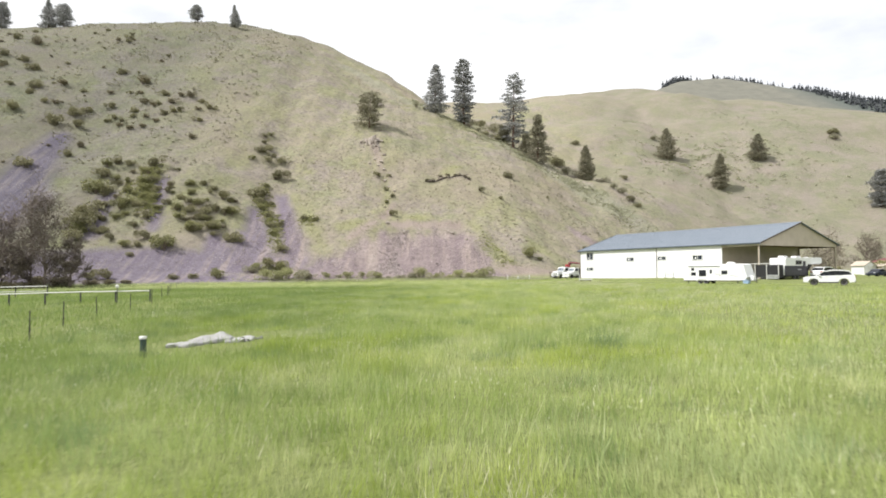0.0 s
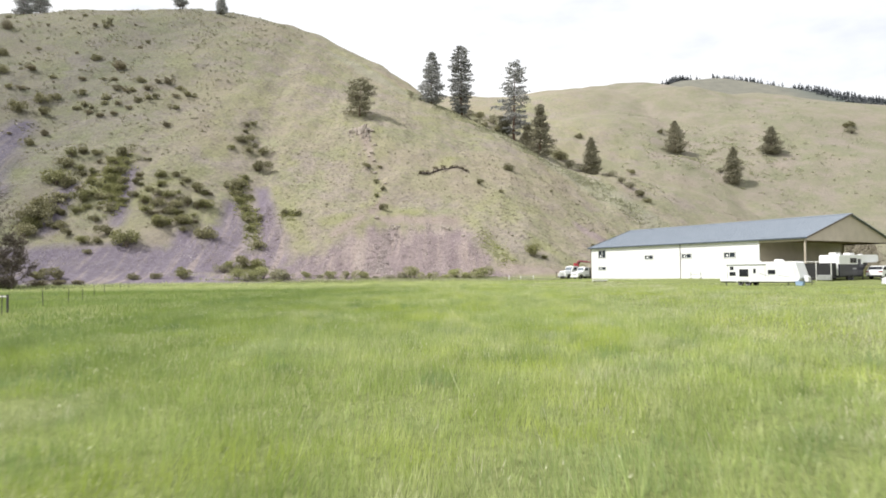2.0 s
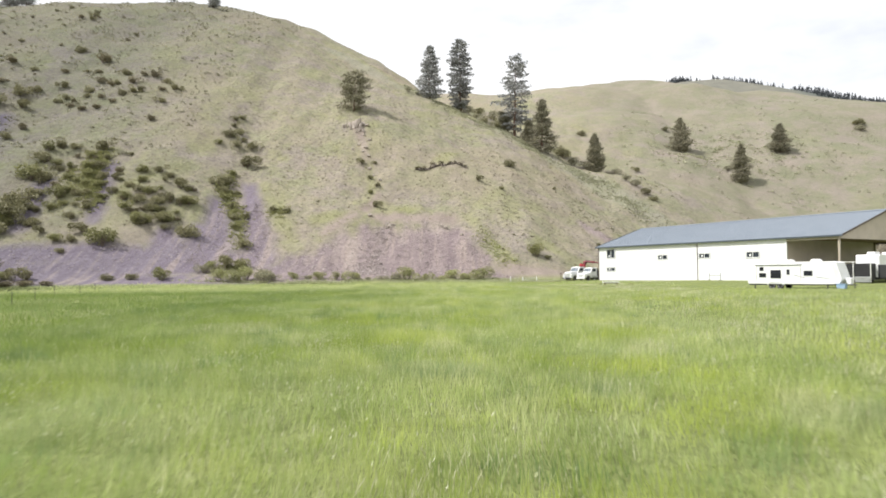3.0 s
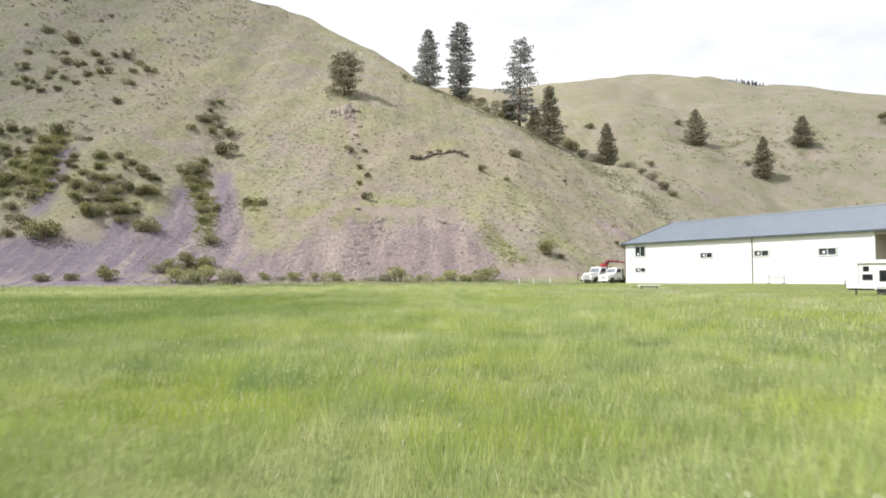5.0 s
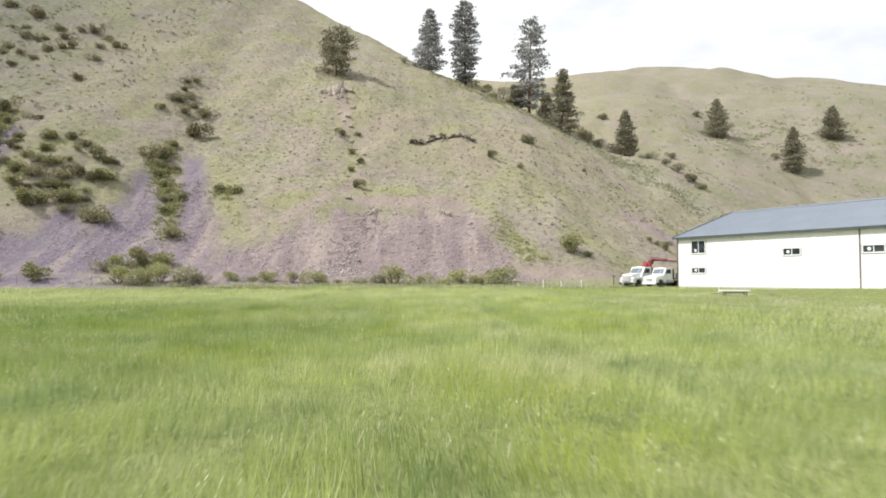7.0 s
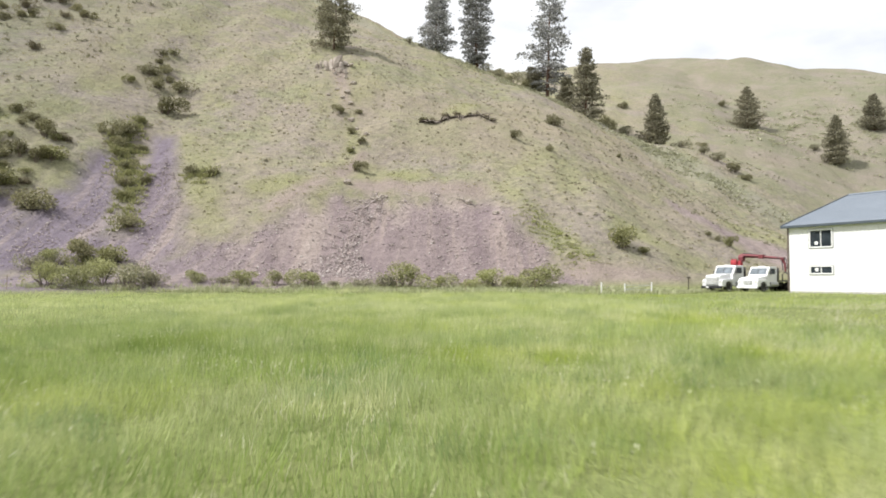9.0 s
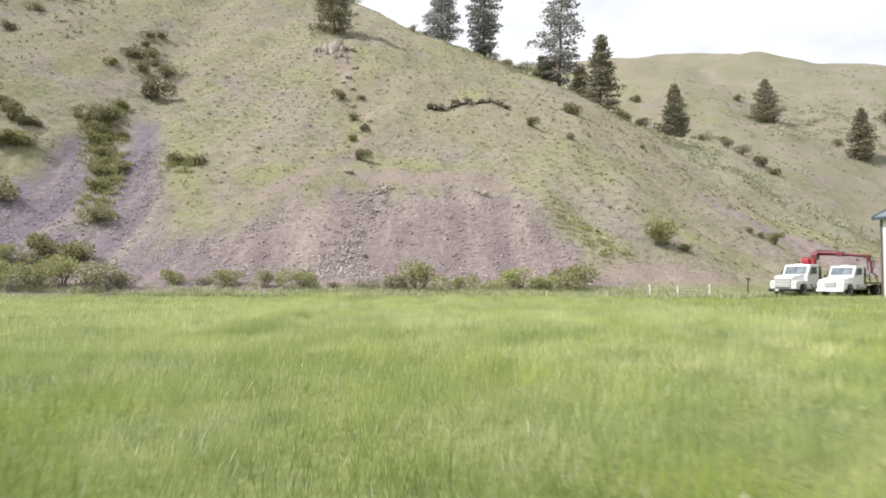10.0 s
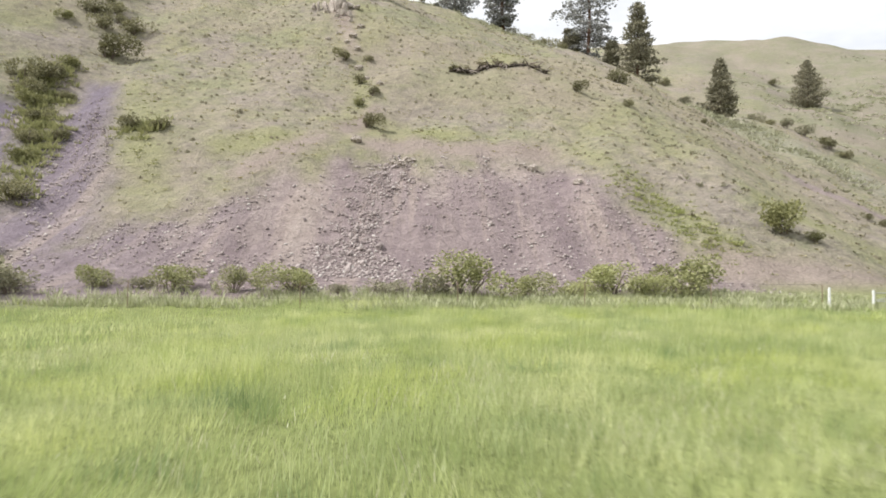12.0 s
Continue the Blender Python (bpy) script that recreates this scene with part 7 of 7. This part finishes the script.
def build_tufts():
    rng = np.random.RandomState(12)
    x = rng.uniform(-190, 75, 170000)
    y = rng.uniform(138, 310, 170000)
    up = land_height(x, y) - meadow_height(x, y)
    keep = (up > 1.0) & (scree_mask(x, y) < 0.35) & (rng.rand(170000) < np.clip(0.5 + 0.5 * wob(x, y, 22, 31) + (y < 210) * 0.2 + (x < -60) * 0.3, 0.12, 1) * np.clip(1.2 - 0.3 * wob(x, y, 9, 32), 0, 1) * 0.24)
    x, y = x[keep], y[keep]
    tufts("bunchgrass", x, y, 0.12 + 0.3 * rng.rand(len(x)) ** 2, M_TUFT, 1, "dry bunchgrass tufts dotted over the slopes", "grass", 9, 0.8, 0.4, 0.2)
    x = rng.uniform(-90, 75, 60000)
    y = rng.uniform(147, 300, 60000)
    keep = (strips(x, y, LUSH_STRIPS) > 0.4) & (y < 200) & (rng.rand(60000) < 0.3) & (scree_mask(x, y) < 0.6)
    x, y = x[keep], y[keep]
    tufts("green_herbs", x, y, rng.uniform(0.2, 0.5, len(x)), M_HERB, 2, "yellow-green herbs in damp strips of the hillside", "herbs", 10, 0.8, 0.35, 0.18)
    x = np.concatenate([rng.uniform(15, 75, 1600), rng.uniform(80, 190, 1800)])
    y = np.concatenate([rng.uniform(155, 250, 1600), rng.uniform(215, 350, 1800)])
    up = land_height(x, y) - meadow_height(x, y)
    keep = (up > 3) & (wob(x, y, 26, 33) > 0.15)
    x, y = x[keep], y[keep]
    tufts("sagebrush", x, y, rng.uniform(0.3, 0.75, len(x)), M_SAGE, 3, "grey sagebrush dotted over the ridge and back hill", "sagebrush", 10, 0.6, 0.6, 0.2)
    rows = [(a, c, w) for a, c, w in GREEN_COLUMN + [c for c in COLUMN_SHRUBS if c[1] < 182]]
    px, py = [], []
    for (a, c, w), (a2, c2, w2) in zip(rows, rows[1:]):
        if math.hypot(a - a2, c - c2) < 9:
            u = rng.rand(60)
            px.append(a + (a2 - a) * u + rng.normal(0, 0.8, 60))
            py.append(c + (c2 - c) * u + rng.normal(0, 1.0, 60))
    x, y = np.concatenate(px), np.concatenate(py)
    tufts("low_scrub", x, y, rng.uniform(0.35, 0.95, len(x)), M_LOW, 6, "low olive scrub and herbs linking the slope shrubs", "scrub", 16, 0.7, 0.7, 0.12)
    px, py = [], []
    for (a, c, w), (a2, c2, w2) in zip(DAMP_HERBS, DAMP_HERBS[1:]):
        u = rng.rand(44)
        px.append(a + (a2 - a) * u + rng.normal(0, 1.2, 44))
        py.append(c + (c2 - c) * u + rng.normal(0, 1.1, 44))
    x, y = np.concatenate(px), np.concatenate(py)
    tufts("damp_herbs", x, y, rng.uniform(0.2, 0.5, len(x)), M_DAMP, 8, "fresh yellow-green herbs down the edge of the scree", "herbs", 14, 0.8, 0.6, 0.13)
    # pale sage and broom along the crest of the front hill
    n = 5200
    x = rng.uniform(-12, 82, n)
    y = np.interp(x, (-30, 0, 20, 39, 57, 75, 95), (300, 262, 246, 232, 212, 190, 170)) + rng.normal(-3, 5, n)
    keep = wob(x, y, 13, 37) + rng.uniform(-0.8, 0.8, n) > 0.1
    x, y = x[keep], y[keep]
    tufts("crest_scrub", x, y, rng.uniform(0.3, 0.9, len(x)), M_CREST, 9, "pale green sage and broom along the hill crest", "scrub", 14, 0.7, 0.7, 0.13)
    # rounded tussocks in staggered steps over the open face
    gx, gy = np.meshgrid(np.arange(-125, 78, 1.35), np.arange(152, 300, 1.5))
    x = (gx + 0.45 * gy + rng.normal(0, 0.36, gx.shape)).ravel()
    x = (x + 125) % 203 - 125
    y = (gy + rng.normal(0, 0.36, gx.shape)).ravel()
    worn_face = np.exp(-((x + 27) / 12) ** 2 - ((y - 192) / 20) ** 2) + 0.5 * np.exp(-((x - 22) / 26) ** 2 - ((y - 178) / 22) ** 2)
    keep = (land_height(x, y) - meadow_height(x, y) > 2) & (scree_mask(x, y) < 0.4) & (strips(x, y, DIRT_STRIPS) < 0.4) & (y < np.interp(x, (-30, 0, 20, 39, 57, 75), (300, 262, 246, 232, 212, 190))) & (rng.rand(len(x)) < 0.3 + 0.8 * worn_face + 0.2 * wob(x, y, 21, 38))
    x, y = x[keep], y[keep]
    size = rng.uniform(0.16, 0.3, len(x)) * (1 + 0.4 * (rng.rand(len(x)) < 0.12))
    mounds("tussocks", x, y, size * 0.8, M_TUSSOCK, 10, "grey-brown tussocks stepping over the open slope")
    tufts("tussock_blades", x, y, size * 1.25, M_TUSSOCK, 14, "brown grass blades standing on the tussocks", "grass", 8, 0.7, 0.8, 0.13)
    # grey sage round the trees of the back hill
    n = 900
    x, y = rng.normal(112, 20, n), rng.normal(286, 14, n)
    keep = wob(x, y, 15, 39) > -0.1
    x, y = x[keep], y[keep]
    tufts("grey_sage", x, y, rng.uniform(0.6, 1.4, len(x)), M_CREST, 11, "pale grey sage clumps round the trees of the back hill", "sagebrush", 14, 0.7, 0.5, 0.16)
    x = rng.uniform(-260, -60, 5200)
    y = rng.uniform(175, 330, 5200)
    keep = (wob(x, y, 24, 36) > -0.1) & (land_height(x, y) - meadow_height(x, y) > 3)
    x, y = x[keep], y[keep]
    tufts("brushwood", x, y, rng.uniform(0.35, 1.0, len(x)), M_SAGE, 7, "grey-brown brush dotted over the upper slope", "brush", 12, 0.6, 0.7, 0.18)
    x = rng.uniform(-62, 26, 15000)
    y = rng.uniform(135.5, 146.5, 15000)
    keep = (wob(x, y, 7, 35) + rng.uniform(-0.7, 0.7, 15000) > -0.3) & (land_height(x, y) - meadow_height(x, y) < 0.35 + 0.75 * rng.rand(15000))
    x, y = x[keep], y[keep]
    tufts("verge_growth", x, y, rng.uniform(0.25, 0.65, len(x)), M_VERGE, 4, "rank weeds and grass along the scree foot", "weeds", 12, 0.6, 0.9, 0.06)


M_SAGE = leafy("sagebrush", (0.24, 0.232, 0.165), (0.32, 0.31, 0.22), (0.41, 0.39, 0.29))
M_LOW = leafy("low_scrub", (0.25, 0.262, 0.125), (0.345, 0.352, 0.172), (0.44, 0.435, 0.235))
M_CREST = leafy("crest_scrub", (0.31, 0.315, 0.22), (0.40, 0.40, 0.285), (0.5, 0.495, 0.36))
M_TUSSOCK = leafy("tussocks", (0.115, 0.102, 0.066), (0.155, 0.138, 0.09), (0.2, 0.18, 0.118), 0.9, 0.0)
M_DAMP = leafy("damp_herbs", (0.29, 0.32, 0.12), (0.38, 0.41, 0.17), (0.48, 0.49, 0.24))
M_HERB = leafy("herb_leaves", (0.25, 0.265, 0.11), (0.33, 0.34, 0.15), (0.42, 0.41, 0.2))
M_VERGE = leafy("verge_leaves", (0.25, 0.275, 0.15), (0.35, 0.365, 0.215), (0.47, 0.475, 0.32))
build_tufts()


# ---------------- the meadow ----------------
def meadow_part(name, seed, n, xr, yr, width, tall, hole=0.0, reach=999.0):
    rng = np.random.RandomState(seed)
    x = rng.uniform(*xr, n)
    y = rng.uniform(*yr, n)
    keep = (np.abs(x + 2) > hole * rng.uniform(0.75, 1.1, n)) & (np.abs(x + 2) < reach * rng.uniform(0.7, 1.0, n)) & (land_height(x, y) - meadow_height(x, y) < np.where(x > 14, 0.9, 0.5))
    bx, by = (x - 26.53) * 0.521 - (y - 131.2) * 0.8536, (x - 26.53) * 0.8536 + (y - 131.2) * 0.521
    keep &= ~((bx > -0.5) & (bx < 38.5) & (by > -0.2) & (by < 21))
    keep &= ~((bx > 26) & (bx < 60) & (by > -6) & (by < 22) & (rng.rand(n) < 0.75))
    keep &= ~((x > 20.4) & (x < 25.6) & (y > 100) & (y < 110.5) & (rng.rand(n) < 0.8))
    keep &= ~((x > -9.6) & (x < -5.6) & (y > 18.6) & (y < 26.4) & (rng.rand(n) < 0.85))
    x, y, bx, by = x[keep], y[keep], bx[keep], by[keep]
    n = len(x)
    z = land_height(x, y)
    h = tall * rng.uniform(0.45, 1.2, n) * np.clip(1 + 0.2 * wob(x, y, 6.5, 41) + 0.3 * wob(x, y, 2.3, 42) + 0.36 * wob(x, y, 0.9, 46), 0.3, 2.0)
    h *= np.where((by > -8) & (bx > -10), 0.62, 1.0) * np.where((by > -30 + 3 * wob(x, y, 14, 45)) & (bx > 14), 0.4, 1.0)
    wind = 0.03 + 0.06 * wob(x, y, 9, 43) + 0.13 * wob(x, y, 1.3, 47)
    a = rng.uniform(0, 6.28, n)
    lx = h * (wind * 0.9 + rng.normal(0, 0.24, n))
    ly = h * (0.10 * wob(x, y, 12, 44) + 0.14 * wob(x, y, 1.6, 48) + rng.normal(0, 0.26, n))
    w = width * rng.uniform(0.6, 1.3, n)
    base = np.column_stack([x, y, z - 0.03])
    side = np.column_stack([w * np.cos(a), w * np.sin(a), np.zeros(n)]) * 0.5
    tip = base + np.column_stack([lx, ly, h])
    blade = np.stack([base - side, base + side, tip], 1)
    tagged(new(name, raw_mesh(name, blade, 3, M_GRASS)), "tall green meadow grass with pale seed heads", "grass", kind="stuff")


meadow_part("meadow_grass", 51, 1000000, (-15, 11), (2, 146), 0.0125, 0.31, 0.0, 13)
meadow_part("meadow_grass", 52, 500000, (-52, 48), (4, 146), 0.026, 0.30, 10.5, 50)
meadow_part("meadow_grass", 53, 200000, (-130, 120), (10, 150), 0.085, 0.30, 44)


def dry_blades():
    """Wisps of pale dry blades standing in tufts and drifts among the green."""
    rng = np.random.RandomState(88)
    n = 420000
    x, y = rng.uniform(-15, 26, n), rng.uniform(2.5, 125, n)
    thick = 0.75 * wob(x, y * 0.7, 3.2, 81) + 0.5 * wob(x, y, 11, 82) + 0.8 * wob(x, y, 0.8, 83)
    keep = (rng.rand(n) < np.clip(thick - 0.3, 0.02, 0.95) * np.clip(1.1 + (x + 2) * 0.03, 0.35, 1.2)) & ~((x < -5.4) & (x > -9.8) & (y > 17) & (y < 27))
    keep &= ((x - 26.53) * 0.8536 + (y - 131.2) * 0.521 < -9)
    x, y = x[keep], y[keep]
    n = len(x)
    z = land_height(x, y)
    h = rng.uniform(0.1, 0.26, n) * np.clip(1 + 0.3 * wob(x, y, 2.3, 42), 0.5, 1.5)
    a = rng.uniform(0, 6.28, n)
    w = rng.uniform(0.002, 0.0045, n)
    base = np.column_stack([x, y, z - 0.02])
    side = np.column_stack([w * np.cos(a), w * np.sin(a), np.zeros(n)])
    lean = np.column_stack([h * rng.normal(0.03, 0.3, n), h * rng.normal(0, 0.3, n), h])
    bend = base + 0.55 * lean + np.column_stack([np.zeros(n), np.zeros(n), 0.08 * h])
    quad = np.stack([base - side * 0.7, base + side * 0.7, bend + side, base + lean, bend - side], 1)
    tagged(new("dry_grass", raw_mesh("dry_grass", quad, 5, M_STRAW)), "pale straw-coloured dry grass in wisps through the meadow", "grass", kind="stuff")


dry_blades()


def seed_heads():
    """Pale flower and seed heads nodding above the blades, thicker in drifts."""
    rng = np.random.RandomState(66)
    n = 95000
    x, y = rng.uniform(-15, 24, n), rng.uniform(3, 120, n)
    keep = (rng.rand(n) < np.clip(0.05 + 0.6 * wob(x, y, 5.0, 71) + 0.3 * wob(x, y, 17, 72), 0.02, 1) * np.clip((130 - y) / 90, 0.1, 1)) & ~((x < -5.4) & (x > -9.8) & (y > 17) & (y < 27))
    x, y = x[keep], y[keep]
    n = len(x)
    z = land_height(x, y) + rng.uniform(0.22, 0.42, n)
    c = np.column_stack([x, y, z])
    d = np.column_stack([rng.normal(0.25, 0.3, n), rng.normal(0, 0.3, n), np.ones(n)])
    me = raw_mesh("seed_heads", sprays(rng, c, d, 0.04, 0.2, 0.15), 4, M_SEED)
    tagged(new("seed_heads", me), "pale seed heads and small blossoms above the meadow grass", "grass", kind="stuff")


M_SEED = leafy("seed_heads", (0.46, 0.48, 0.31), (0.6, 0.61, 0.44), (0.74, 0.735, 0.6), 0.8, 0.3)
seed_heads()
